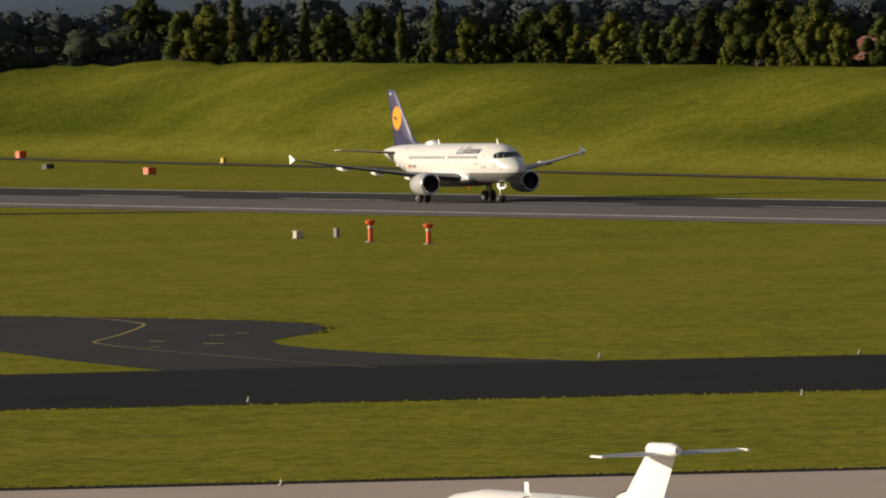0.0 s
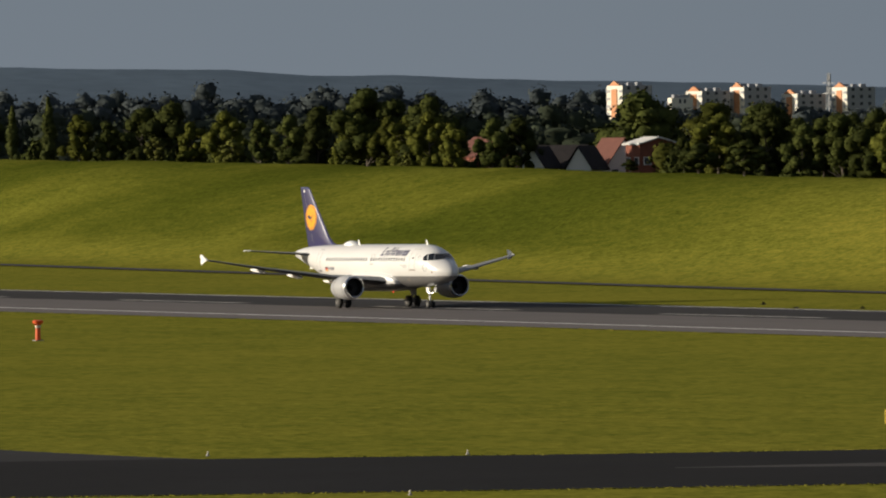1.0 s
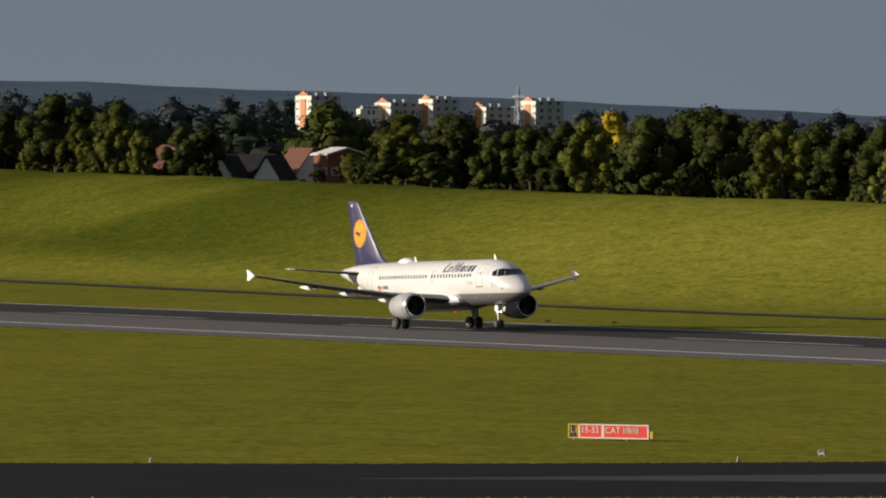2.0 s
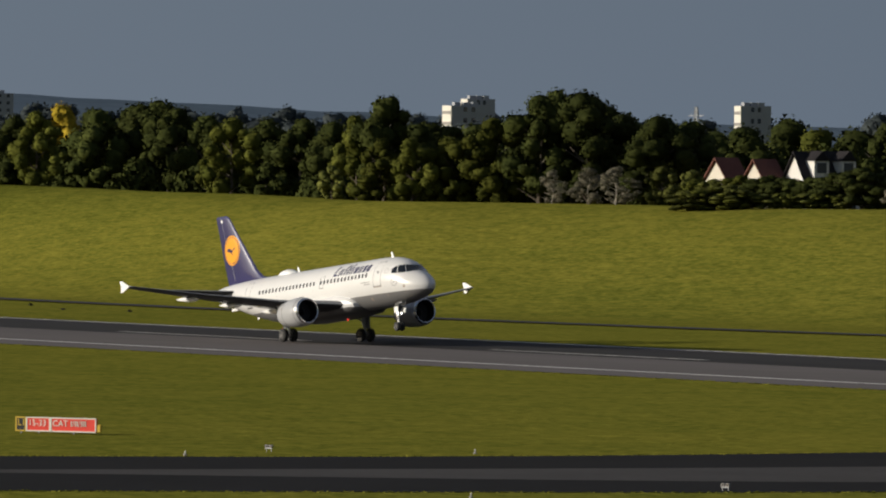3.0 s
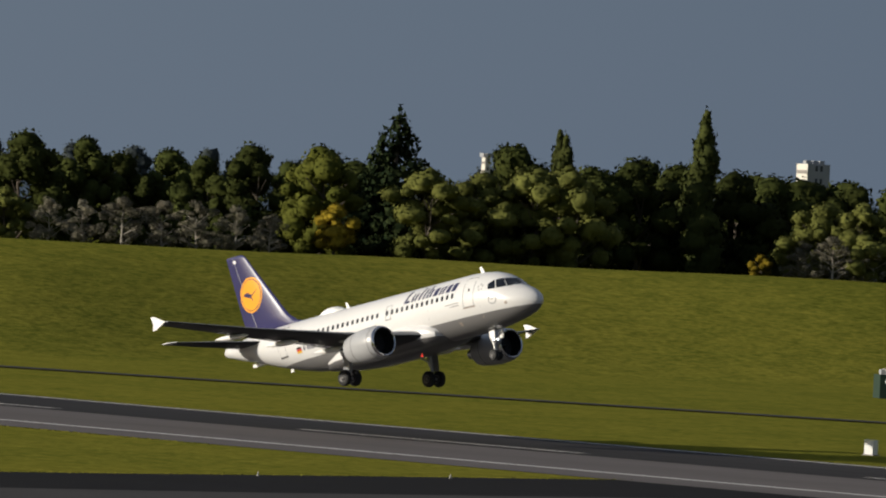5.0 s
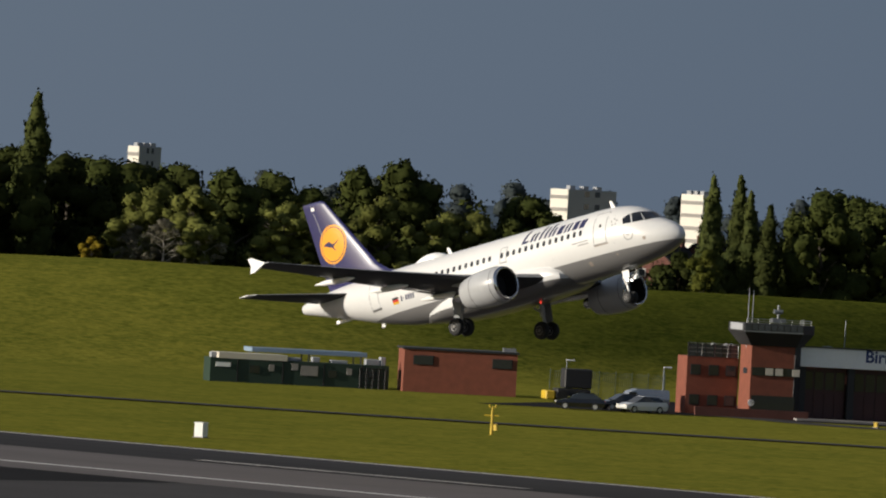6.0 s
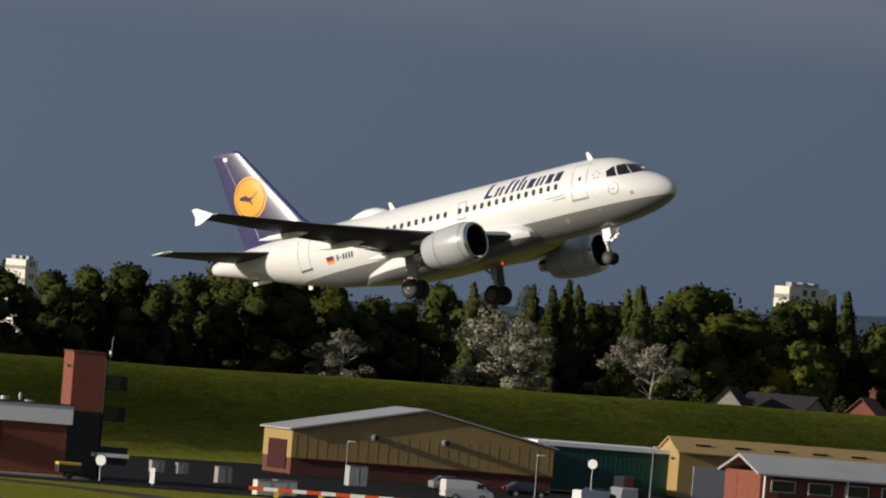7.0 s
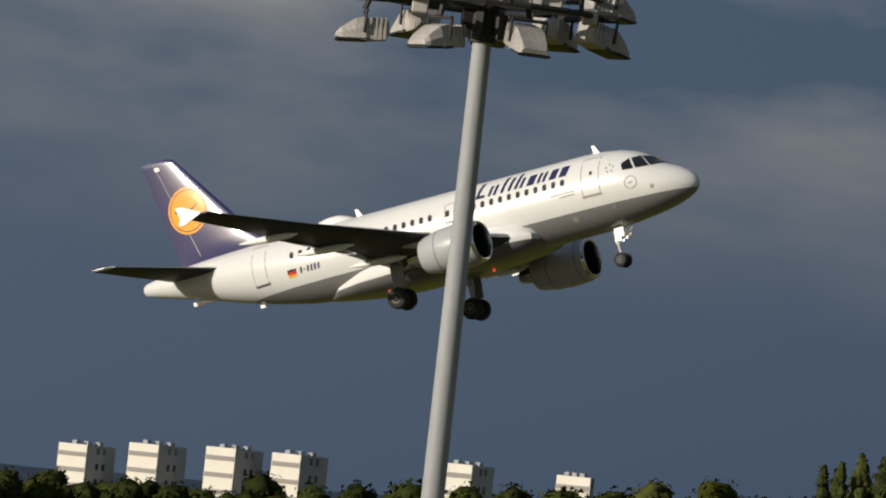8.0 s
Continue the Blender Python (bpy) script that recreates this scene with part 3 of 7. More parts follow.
def build_airliner():
    plane = thing("airliner", pose(0, 0, 0), "white twin-engined passenger jet with dark blue fin, taking off", "airplane")
    bm = bmesh.new()
    n = 40
    rings = []
    ss = [r[0] for r in HULL_ROWS]
    for s in ss:
        w, t, b = hull_at(s)
        mid, half = (t + b) / 2, (t - b) / 2
        rings.append([(GEAR_X - s, w * math.sin(2 * math.pi * k / n), ZC + mid + half * math.cos(2 * math.pi * k / n)) for k in range(n)])
    loft(bm, rings)
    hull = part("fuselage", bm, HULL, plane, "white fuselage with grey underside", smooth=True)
    # belly fairing
    bm = bmesh.new()
    rings = []
    for s, w, top, bot in ((8.8, 0.5, -1.4, -1.9), (9.2, 1.75, -0.95, -2.1), (10.0, 2.08, -0.55, -2.3), (11.6, 2.2, -0.3, -2.45), (14, 2.22, -0.3, -2.5), (17.5, 2.2, -0.45, -2.5), (19.6, 1.95, -0.9, -2.35), (21.2, 1.3, -1.3, -2.15), (22.2, 0.4, -1.7, -2.0)):
        rings.append([(GEAR_X - s, w * math.copysign(abs(math.sin(a)) ** 0.7, math.sin(a)), ZC + (top + bot) / 2 + (top - bot) / 2 * math.copysign(abs(math.cos(a)) ** 0.8, math.cos(a))) for a in [2 * math.pi * k / 28 for k in range(28)]])
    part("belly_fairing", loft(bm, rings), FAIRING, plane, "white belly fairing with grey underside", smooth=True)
    for sd in (-1, 1):
        w = part("wing", wing_mesh(bmesh.new(), ((9.9, sd * 1.6, 2.55, 7.0, 0.14), (12.9, sd * 6.3, 3.06, 4.2, 0.115), (16.2, sd * 11.8, 3.93, 2.75, 0.10), (19.2, sd * 16.85, 4.84, 1.5, 0.09))), WING_GREY, plane, "grey swept wing", smooth=True)
        f = bmesh.new()
        for z0, z1, s0, s1 in ((0.0, 0.52, 19.45, 20.3), (0.0, -0.42, 19.45, 20.2)):
            ya = sd * 16.9
            v = [f.verts.new((GEAR_X - a, ya + dy, 4.86 + b)) for dy in (-0.03, 0.05) for a, b in ((s0, 0), (s0 + 1.3, 0), (s1 + 0.65, z1), (s1 + 0.3, z1))]
            f.faces.new(v[:4]), f.faces.new(v[4:])
            for k in range(4):
                f.faces.new((v[k], v[(k + 1) % 4], v[4 + (k + 1) % 4], v[4 + k]))
        part("wingtip_fence", f, WHITE_PAINT, w, "white wingtip fence")
        for y, s, z in ((4.9, 16.6, 2.66), (8.3, 17.7, 3.26), (11.7, 18.9, 3.84)):
            f = bmesh.new()
            lathe(f, [(-2.0, 0.03), (-1.2, 0.16), (0, 0.2), (0.9, 0.17), (1.5, 0.03)], n=12)
            part("flap_fairing", f, WHITE_PAINT, w, smooth=True, at=pose(GEAR_X - s + 0.3, sd * y, z - 0.12, 0, 4, 0))
        f = bmesh.new()   # flaps drawn out behind the trailing edge
        for (s0, y0, z0, c0), (s1, y1, z1, c1) in (((16.5, 2.1, 2.50, 1.0), (17.0, 6.2, 2.98, 0.7)), ((17.05, 6.4, 3.02, 0.65), (18.85, 11.8, 3.90, 0.5))):
            rings = []
            for s, y, z, c in ((s0, y0, z0, c0), (s1, y1, z1, c1)):
                rings.append([(GEAR_X - s + px * 0.94, sd * y, z + pz + px * -0.12) for px, pz in foil(c, 0.10, 7)])
            loft(f, rings)
        two_sided(w, WING_SHADE)
        two_sided(part("flap", f, WING_GREY, w, smooth=True), WING_SHADE)
        two_sided(part("tailplane", wing_mesh(bmesh.new(), ((27.9, sd * 0.6, 5.15, 3.4, 0.1), (31.5, sd * 6.2, 5.62, 1.3, 0.09))), WING_GREY, plane, "grey tailplane", smooth=True), WING_SHADE)
        part("tailplane_tip", wing_mesh(bmesh.new(), ((31.45, sd * 6.18, 5.62, 1.32, 0.10), (31.9, sd * 6.5, 5.65, 0.9, 0.08))), WHITE_PAINT, plane, "white tailplane tip", smooth=True)
        # engine
        cx, cy, cz = GEAR_X - 9.92, sd * 5.75, 2.06
        e = bmesh.new()
        lathe(e, [(0.02, 0.92), (0.06, 1.0), (-0.12, 1.09), (-0.5, 1.17), (-1.2, 1.2), (-2.2, 1.14), (-3.1, 0.98), (-3.3, 0.9), (-3.25, 0.8), (-2.4, 0.6)], n=36, cap=False)
        eng = part("engine", e, NACELLE, plane, "pale grey engine nacelle", smooth=True, at=pose(cx, cy, cz, 0, -1, 0))
        e = bmesh.new()
        lathe(e, [(-0.1, 1.085), (0.03, 1.04), (0.075, 0.97), (0.04, 0.91), (-0.12, 0.87)], n=36, cap=False)
        part("nacelle_latch", boxed((-1.0, 0, 1.19), (0.7, 0.10, 0.05)), DARK_SEAM, eng)
        part("cowl_seam", lathe(bmesh.new(), [(-0.42, 1.166), (-0.45, 1.172)], n=36, cap=False), DARK_SEAM, eng)
        part("cowl_seam", lathe(bmesh.new(), [(-2.2, 1.150), (-2.24, 1.148)], n=36, cap=False), DARK_SEAM, eng)
        for a in (-35, 200, -150):
            part("cowl_vent", boxed((-1.5, 0, 1.19), (0.35, 0.14, 0.03)), DARK_SEAM, eng, at=pose(0, 0, 0, a, 0, 0))
        part("intake_lip", e, BARE, eng, "polished metal intake lip", smooth=True)
        e = bmesh.new()
        lathe(e, [(-0.05, 0.88), (-0.9, 0.84), (-0.95, 0.3), (-0.6, 0.02)], n=36, cap=False)
        part("fan_duct", e, BLACK, eng, "dark fan and duct", smooth=True)
        e = bmesh.new()
        lathe(e, [(-2.5, 0.62), (-3.6, 0.5), (-4.3, 0.33), (-4.25, 0.25)], n=24)
        part("exhaust", e, BARE, eng, smooth=True)
        e = bmesh.new()
        v = []
        for dy in (-0.16, 0.16):
            v += [e.verts.new((cx + a, cy + dy, b)) for a, b in ((-0.9, 3.0), (-3.9, 2.55), (-4.6, 2.75), (-3.8, 3.12), (-1.8, 3.15))]
        e.faces.new(v[:5]), e.faces.new(v[5:])
        for k in range(5):
            e.faces.new((v[k], v[(k + 1) % 5], v[5 + (k + 1) % 5], v[5 + k]))
        part("pylon", e, NACELLE, plane)
        # main gear
        g = bmesh.new()
        rod(g, (0, sd * 3.8, 0.57), (0, sd * 3.65, 1.6), 0.11, n=12)
        rod(g, (0, sd * 3.65, 1.5), (0.05, sd * 3.5, 2.7), 0.17, n=12)
        rod(g, (0, sd * 3.65, 1.7), (0.0, sd * 2.2, 2.3), 0.07)
        rod(g, (0, sd * 3.8 - 0.5, 0.57), (0, sd * 3.8 + 0.5, 0.57), 0.09)
        gear = part("main_gear", g, STRUT, plane, "pale landing gear leg")
        part("gear_door", boxed((0.05, sd * 4.0, 1.75), (0.75, 0.06, 1.3)), WING_GREY, gear)
        if sd < 0:
            part("red_placard", boxed((-0.62, sd * 3.9, 1.0), (0.12, 0.06, 0.42)), FLAG_RED, gear, "red warning placard")
        for dy in (-0.46, 0.46):
            wheel(gear, (0, sd * 3.8 + dy, 0.57), 0.57, 0.40)
    g = bmesh.new()
    rod(g, (0, 0, 0.38), (-0.12, 0, 1.3), 0.08, n=12)
    rod(g, (-0.12, 0, 1.2), (-0.2, 0, 2.0), 0.12, n=12)
    rod(g, (-0.1, 0, 1.25), (0.9, 0, 1.95), 0.05)
    rod(g, (0, -0.25, 0.38), (0, 0.25, 0.38), 0.06)
    box(g, (-0.1, 0, 1.45), (0.2, 0.34, 0.18))
    gear = part("nose_gear", g, STRUT, plane, "pale nose gear leg", at=pose(11.04, 0, 0))
    for dy in (-0.25, 0.25):
        wheel(gear, (0, dy, 0.38), 0.38, 0.22)
        part("landing_light", rod(bmesh.new(), (0.08, dy * 0.7, 1.45), (0.13, dy * 0.7, 1.45), 0.075), GLOW_WHITE, gear, "lit landing light")
        part("nose_gear_door", boxed((0.25, dy * 1.6, 1.75), (0.55, 0.04, 0.5)), WHITE_PAINT, gear)
    # fin
    fin = part("fin", wing_mesh(bmesh.new(), FIN_ROWS, upright=True), FIN_BLUE, plane, "dark blue fin with orange disc", smooth=True)
    def fin_patch(pts, sd, out):
        """A thin plate on the fin's side through (s, z) points round a centre."""
        bm = bmesh.new()
        v = [bm.verts.new((GEAR_X - p, sd * (fin_half(p, q) + out), q)) for p, q in pts]
        c = (sum(p for p, q in pts) / len(pts), sum(q for p, q in pts) / len(pts))
        rings, inner = [v], None
        for u in (0.66, 0.33):
            rings.append([bm.verts.new((GEAR_X - (c[0] + (p - c[0]) * u), sd * (fin_half(c[0] + (p - c[0]) * u, c[1] + (q - c[1]) * u) + out), c[1] + (q - c[1]) * u)) for p, q in pts])
        n = len(v)
        for r0, r1 in zip(rings, rings[1:]):
            for k in range(n):
                bm.faces.new((r0[k], r0[(k + 1) % n], r1[(k + 1) % n], r1[k]))
        bm.faces.new(rings[-1])
        return bm

    def ring_pts(r, n=40):
        return [(30.17 + r * math.cos(2 * math.pi * k / n), 8.85 + r * math.sin(2 * math.pi * k / n)) for k in range(n)]

    for sd in (-1, 1):
        for r, d, m in ((1.27, 0.008, LOGO_ORANGE), (1.14, 0.016, FIN_BLUE), (1.09, 0.024, LOGO_ORANGE)):
            part("fin_disc", fin_patch(ring_pts(r), sd, d), m, fin)
        for quad in (((0.85, 0.02), (0.2, -0.18), (0.05, 0.0), (0.3, 0.22), (0.75, 0.16)), ((0.25, -0.2), (-0.1, -0.12), (-0.75, 0.32), (-0.15, 0.02), (0.1, 0.05)), ((0.15, -0.15), (-0.15, -0.42), (-0.2, -0.40), (0.0, -0.1))):
            part("fin_emblem", fin_patch([(30.17 + p, 8.85 + q) for p, q in quad], sd, 0.032), FIN_BLUE, fin)
        part("fin_text_bar", fin_patch([(31.55, 11.32), (31.85, 11.32), (31.9, 11.55), (31.6, 11.55)], sd, 0.008), WHITE_PAINT, fin)
        part("rudder_seam", fin_patch([(31.9, 11.75), (31.94, 11.75), (29.85, 6.3), (29.79, 6.3)], sd, 0.008), SEAM, fin)
    f = None
    # windows
    z0 = 0.63
    pane = None
    for sd in (-1, 1):
        for k in range(32):
            s = 6.85 + 0.533 * k
            if k == 14:
                continue
            c = [(s - 0.12, z0 - 0.10), (s - 0.07, z0 - 0.17), (s + 0.07, z0 - 0.17), (s + 0.12, z0 - 0.10), (s + 0.12, z0 + 0.10), (s + 0.07, z0 + 0.17), (s - 0.07, z0 + 0.17), (s - 0.12, z0 + 0.10)]
            if pane is None or sd != pane_side:
                bm = bmesh.new()
                for p in skin_patch(bm, c, sd, 0.012).verts:
                    p.co.x -= GEAR_X - s
                pane, pane_side = part("cabin_window", bm, CABIN_PANE, hull, at=pose(GEAR_X - s, 0, 0)), sd
            elif s > 21.3:
                part("cabin_window", skin_patch(bmesh.new(), c, sd, 0.012), CABIN_PANE, hull)
            else:
                again(pane, pose(GEAR_X - s, 0, 0), hull)
        # cockpit panes
        for c in (((1.64, 0.62), (2.08, 0.52), (2.62, 1.16), (2.3, 1.12)), ((2.14, 0.52), (2.74, 0.50), (3.06, 1.12), (2.68, 1.18)), ((2.84, 0.50), (3.42, 0.52), (3.52, 0.88), (3.16, 1.12))):
            part("cockpit_window", skin_patch(bmesh.new(), c, sd, 0.025, 0.06), PANE_DARK, hull, "dark cockpit window")
        for s0, s1, zb, zt, m in ((4.72, 5.72, -0.34, 1.58, SEAM), (25.05, 25.92, -0.42, 1.58, SEAM), (13.35, 13.9, 0.2, 1.1, SEAM)):
            bm = bmesh.new()
            for c in (((s0, zb), (s0 + 0.05, zb), (s0 + 0.05, zt), (s0, zt)), ((s1, zb), (s1 + 0.05, zb), (s1 + 0.05, zt), (s1, zt)), ((s0, zt), (s1, zt), (s1, zt + 0.04), (s0, zt + 0.04)), ((s0 - 0.05, zb - 0.1), (s1 + 0.05, zb - 0.1), (s1 + 0.05, zb), (s0 - 0.05, zb))):
                skin_patch(bm, c, sd, 0.01)
            part("door_outline", bm, m, hull, "outlined cabin door")
        # lettering band as slanted plain bars
        letters = ((0.0, 0.18, 1.0), (0.18, 0.36, 0.18), (0.74, 0.16, 0.66), (1.06, 0.16, 0.66), (1.50, 0.17, 1.0), (1.94, 0.17, 0.86), (2.34, 0.16, 1.0), (2.66, 0.16, 0.66), (3.08, 0.42, 0.66), (3.70, 0.16, 0.66), (4.02, 0.16, 0.66), (4.42, 0.40, 0.66), (5.02, 0.44, 0.66))
        for o, w, hh in letters:
            s = 12.1 - o if sd < 0 else 6.2 + o
            q = -1 if sd < 0 else 1
            b0, sl = 0.96, 0.24 * hh
            lift = 0.82
            c = [(s, b0), (s + q * w, b0), (s + q * (w + sl), b0 + hh * lift), (s + q * sl, b0 + hh * lift)]
            part("letter_bar", skin_patch(bmesh.new(), c, sd, 0.02), LETTER_BLUE, hull)
        for s, w, z, hh, m in ((23.2, 0.55, 0.16, 0.13, BLACK), (23.2, 0.55, 0.02, 0.13, FLAG_RED), (23.2, 0.55, -0.12, 0.13, FLAG_GOLD)):
            part("flag_band", skin_patch(bmesh.new(), [(s, z - 0.4), (s + w, z - 0.4), (s + w, z + hh - 0.4), (s, z + hh - 0.4)], sd, 0.014), m, hull)
        for k in range(6):
            s = 22.98 - 0.22 * k
            part("registration_bar", skin_patch(bmesh.new(), [(s, -0.42), (s - 0.11, -0.42), (s - 0.15, -0.10), (s - 0.04, -0.10)] if k != 1 else [(s, -0.29), (s - 0.13, -0.29), (s - 0.13, -0.24), (s, -0.24)], sd, 0.014), LETTER_BLUE, hull)
        for k in range(2):
            part("small_text_bar", skin_patch(bmesh.new(), [(6.2, 0.02 - 0.17 * k), (7.6 - 0.5 * k, 0.02 - 0.17 * k), (7.6 - 0.5 * k, 0.09 - 0.17 * k), (6.2, 0.09 - 0.17 * k)], sd, 0.013), SEAM, hull)
        bm = bmesh.new()
        for a in range(12):
            p0, p1 = 2 * math.pi * a / 12, 2 * math.pi * (a + 1) / 12
            skin_patch(bm, [(3.05 + 0.35 * math.cos(p0), -0.2 + 0.35 * math.sin(p0)), (3.05 + 0.35 * math.cos(p1), -0.2 + 0.35 * math.sin(p1)), (3.05 + 0.30 * math.cos(p1), -0.2 + 0.30 * math.sin(p1)), (3.05 + 0.30 * math.cos(p0), -0.2 + 0.30 * math.sin(p0))], sd, 0.012)
        skin_patch(bm, [(2.85, -0.13), (3.1, -0.27), (3.25, -0.15), (3.1, -0.19)], sd, 0.012)
        part("nose_emblem", bm, SEAM, hull)
        for a in range(5):
            p, q = 4.12 + 0.2 * math.cos(2 * math.pi * a / 5 + 0.3), 0.78 + 0.2 * math.sin(2 * math.pi * a / 5 + 0.3)
            part("star_mark", skin_patch(bmesh.new(), [(p - 0.05, q - 0.05), (p + 0.05, q - 0.05), (p + 0.05, q + 0.05), (p - 0.05, q + 0.05)], sd, 0.012), SEAM, hull)
        for p, q, r in ((6.6, -1.35, 0.13), (2.0, -0.62, 0.1), (4.3, -1.2, 0.06)):
            part("service_hatch", skin_patch(bmesh.new(), [(p - r, q - r), (p + r, q - r), (p + r, q + r), (p - r, q + r)], sd, 0.008), GRIME, hull, "small grimy service hatch")
        part("door_sill", skin_patch(bmesh.new(), [(4.66, -0.46), (5.8, -0.46), (5.8, -0.38), (4.66, -0.38)], sd, 0.02), GRIME, hull)
        part("door_sill", skin_patch(bmesh.new(), [(25.0, -0.54), (26.0, -0.54), (26.0, -0.46), (25.0, -0.46)], sd, 0.02), DARK_SEAM, hull)
        part("door_pane", skin_patch(bmesh.new(), [(5.12, 0.66), (5.26, 0.66), (5.26, 0.86), (5.12, 0.86)], sd, 0.014), CABIN_PANE, hull)
    # roof: satellite dome, blades, tail parts
    bm = bmesh.new()
    rings = []
    for x, w, h in ((0, 0.05, 0.03), (0.3, 0.4, 0.2), (0.8, 0.6, 0.36), (1.4, 0.62, 0.4), (2.0, 0.5, 0.3), (2.6, 0.25, 0.12), (2.9, 0.05, 0.03)):
        rings.append([(-x, w * math.cos(math.pi * k / 10), h * math.sin(math.pi * k / 10) - (0.1 if k in (0, 10) else 0)) for k in range(11)])
    part("antenna_dome", loft(bm, rings), WHITE_PAINT, plane, "white rounded antenna dome", smooth=True, at=pose(GEAR_X - 20.3, 0, ZC + 2.04))
    for s, h in ((5.35, 0.5), (19.75, 0.5)):
        bm = bmesh.new()
        loft(bm, [[(-s + GEAR_X, -0.03, ZC + 2.0), (-s + GEAR_X - 0.4, -0.01, ZC + 2.0), (-s + GEAR_X - 0.4, 0.01, ZC + 2.0), (-s + GEAR_X, 0.03, ZC + 2.0)], [(-s + GEAR_X - 0.3, -0.02, ZC + 2.0 + h), (-s + GEAR_X - 0.5, -0.01, ZC + 2.0 + h), (-s + GEAR_X - 0.5, 0.01, ZC + 2.0 + h), (-s + GEAR_X - 0.3, 0.02, ZC + 2.0 + h)]])
        part("blade_aerial", bm, WHITE_PAINT, plane)
    part("beacon", lathe(bmesh.new(), [(0.08, 0.02), (0.0, 0.09), (-0.1, 0.02)], n=10), GLOW_RED, plane, "red flashing beacon", at=pose(GEAR_X - 12.5, -0.2, ZC - 2.55))
    part("tail_skid", boxed((GEAR_X - 30.1, 0, ZC - 0.22), (1.3, 0.12, 0.22)), WHITE_PAINT, plane)
    part("ventral_aerial", boxed((GEAR_X - 26.6, 0, ZC - 1.15), (0.3, 0.05, 0.35)), WHITE_PAINT, plane)
    for s in (4.2, 9.4, 14.9, 20.6, 23.4):      # ring seams of the skin
        bm = bmesh.new()
        for sd in (-1, 1):
            skin_patch(bm, [(s, -1.15), (s + 0.02, -1.15), (s + 0.02, 1.85), (s, 1.85)], sd, 0.004, 0.01)
        part("skin_seam", bm, SEAM, hull)
    return plane


def wheel(gear, at, r, w):
    bm = bmesh.new()
    rows = [(-w / 2, r * 0.55), (-w / 2, r * 0.82), (-w * 0.38, r * 0.95), (-w * 0.15, r), (w * 0.15, r), (w * 0.38, r * 0.95), (w / 2, r * 0.82), (w / 2, r * 0.55)]
    lathe(bm, rows, n=28)
    ob = part("wheel", bm, TYRE, gear, "black rubber tyre", smooth=True, at=pose(*at, 0, 0, 90))
    for sd in (-1, 1):
        bm = bmesh.new()
        lathe(bm, [(sd * w * 0.48, r * 0.52), (sd * w * 0.55, r * 0.48), (sd * w * 0.49, r * 0.38), (sd * w * 0.50, r * 0.22), (sd * w * 0.62, r * 0.14)], n=20)
        part("wheel_rim", bm, RIM, ob, "dull grey metal rim", smooth=True)
    return ob


airliner = build_airliner()


# ---- trees ----
def leaf_material(name, dark, light, rough=0.75):
    """Foliage: every leaf clump and every tree a little different in tone."""
    m = bpy.data.materials.new(name)
    m.use_nodes = True
    n, l = m.node_tree.nodes, m.node_tree.links
    b = n["Principled BSDF"]
    b.inputs["Roughness"].default_value, b.inputs["Specular IOR Level"].default_value = rough, 0.02
    geo, info = n.new("ShaderNodeNewGeometry"), n.new("ShaderNodeObjectInfo")
    mx = n.new("ShaderNodeMix")
    mx.data_type = "RGBA"
    mx.inputs[6].default_value, mx.inputs[7].default_value = (*dark, 1), (*light, 1)
    l.new(geo.outputs["Random Per Island"], mx.inputs[0])
    hs = n.new("ShaderNodeHueSaturation")
    mr = n.new("ShaderNodeMapRange")
    mr.inputs[3].default_value, mr.inputs[4].default_value = 0.65, 1.35
    l.new(info.outputs["Random"], mr.inputs[0])
    l.new(mr.outputs[0], hs.inputs["Value"])
    l.new(mx.outputs[2], hs.inputs["Color"])
    l.new(hs.outputs["Color"], b.inputs["Base Color"])
    return m


LEAF = {
    "oak": leaf_material("dark_leaves", (0.026, 0.033, 0.009), (0.046, 0.054, 0.014)),
    "green": leaf_material("green_leaves", (0.042, 0.048, 0.009), (0.074, 0.079, 0.015)),
    "willow": leaf_material("pale_green_leaves", (0.062, 0.068, 0.018), (0.105, 0.110, 0.028)),
    "yellow": leaf_material("yellow_leaves", (0.16, 0.12, 0.012), (0.28, 0.20, 0.022)),
    "silver": leaf_material("silver_leaves", (0.15, 0.138, 0.10), (0.25, 0.23, 0.17)),
    "poplar": leaf_material("poplar_leaves", (0.030, 0.038, 0.012), (0.052, 0.060, 0.017)),
    "conifer": leaf_material("needles", (0.010, 0.018, 0.008), (0.028, 0.038, 0.014)),
}
BARK = mat("bark", (0.10, 0.08, 0.06), 0.9, vary=0.4, scale=2, bump=0.4)
BARK_PALE = mat("pale_bark", (0.42, 0.38, 0.32), 0.85, vary=0.35, scale=3, bump=0.3)
rng = np.random.default_rng(5)


def leaf_tris(points, out, size, spread=0.5):
    """Leaf sprays as small triangles at the points, facing outward with scatter: arrays of verts and faces."""
    n = len(points)
    nor = out + rng.normal(0, spread, (n, 3))
    nor /= np.linalg.norm(nor, axis=1)[:, None] + 1e-9
    a = np.cross(nor, rng.normal(0, 1, (n, 3)))
    a /= np.linalg.norm(a, axis=1)[:, None] + 1e-9
    b = np.cross(nor, a)
    s = size * rng.uniform(0.55, 1.35, (n, 1))
    v = np.stack([points - a * s - b * s * 0.5, points + a * s - b * s * 0.5, points + b * s + nor * s * 0.25], 1).reshape(-1, 3)
    return v, np.arange(3 * n).reshape(-1, 3)


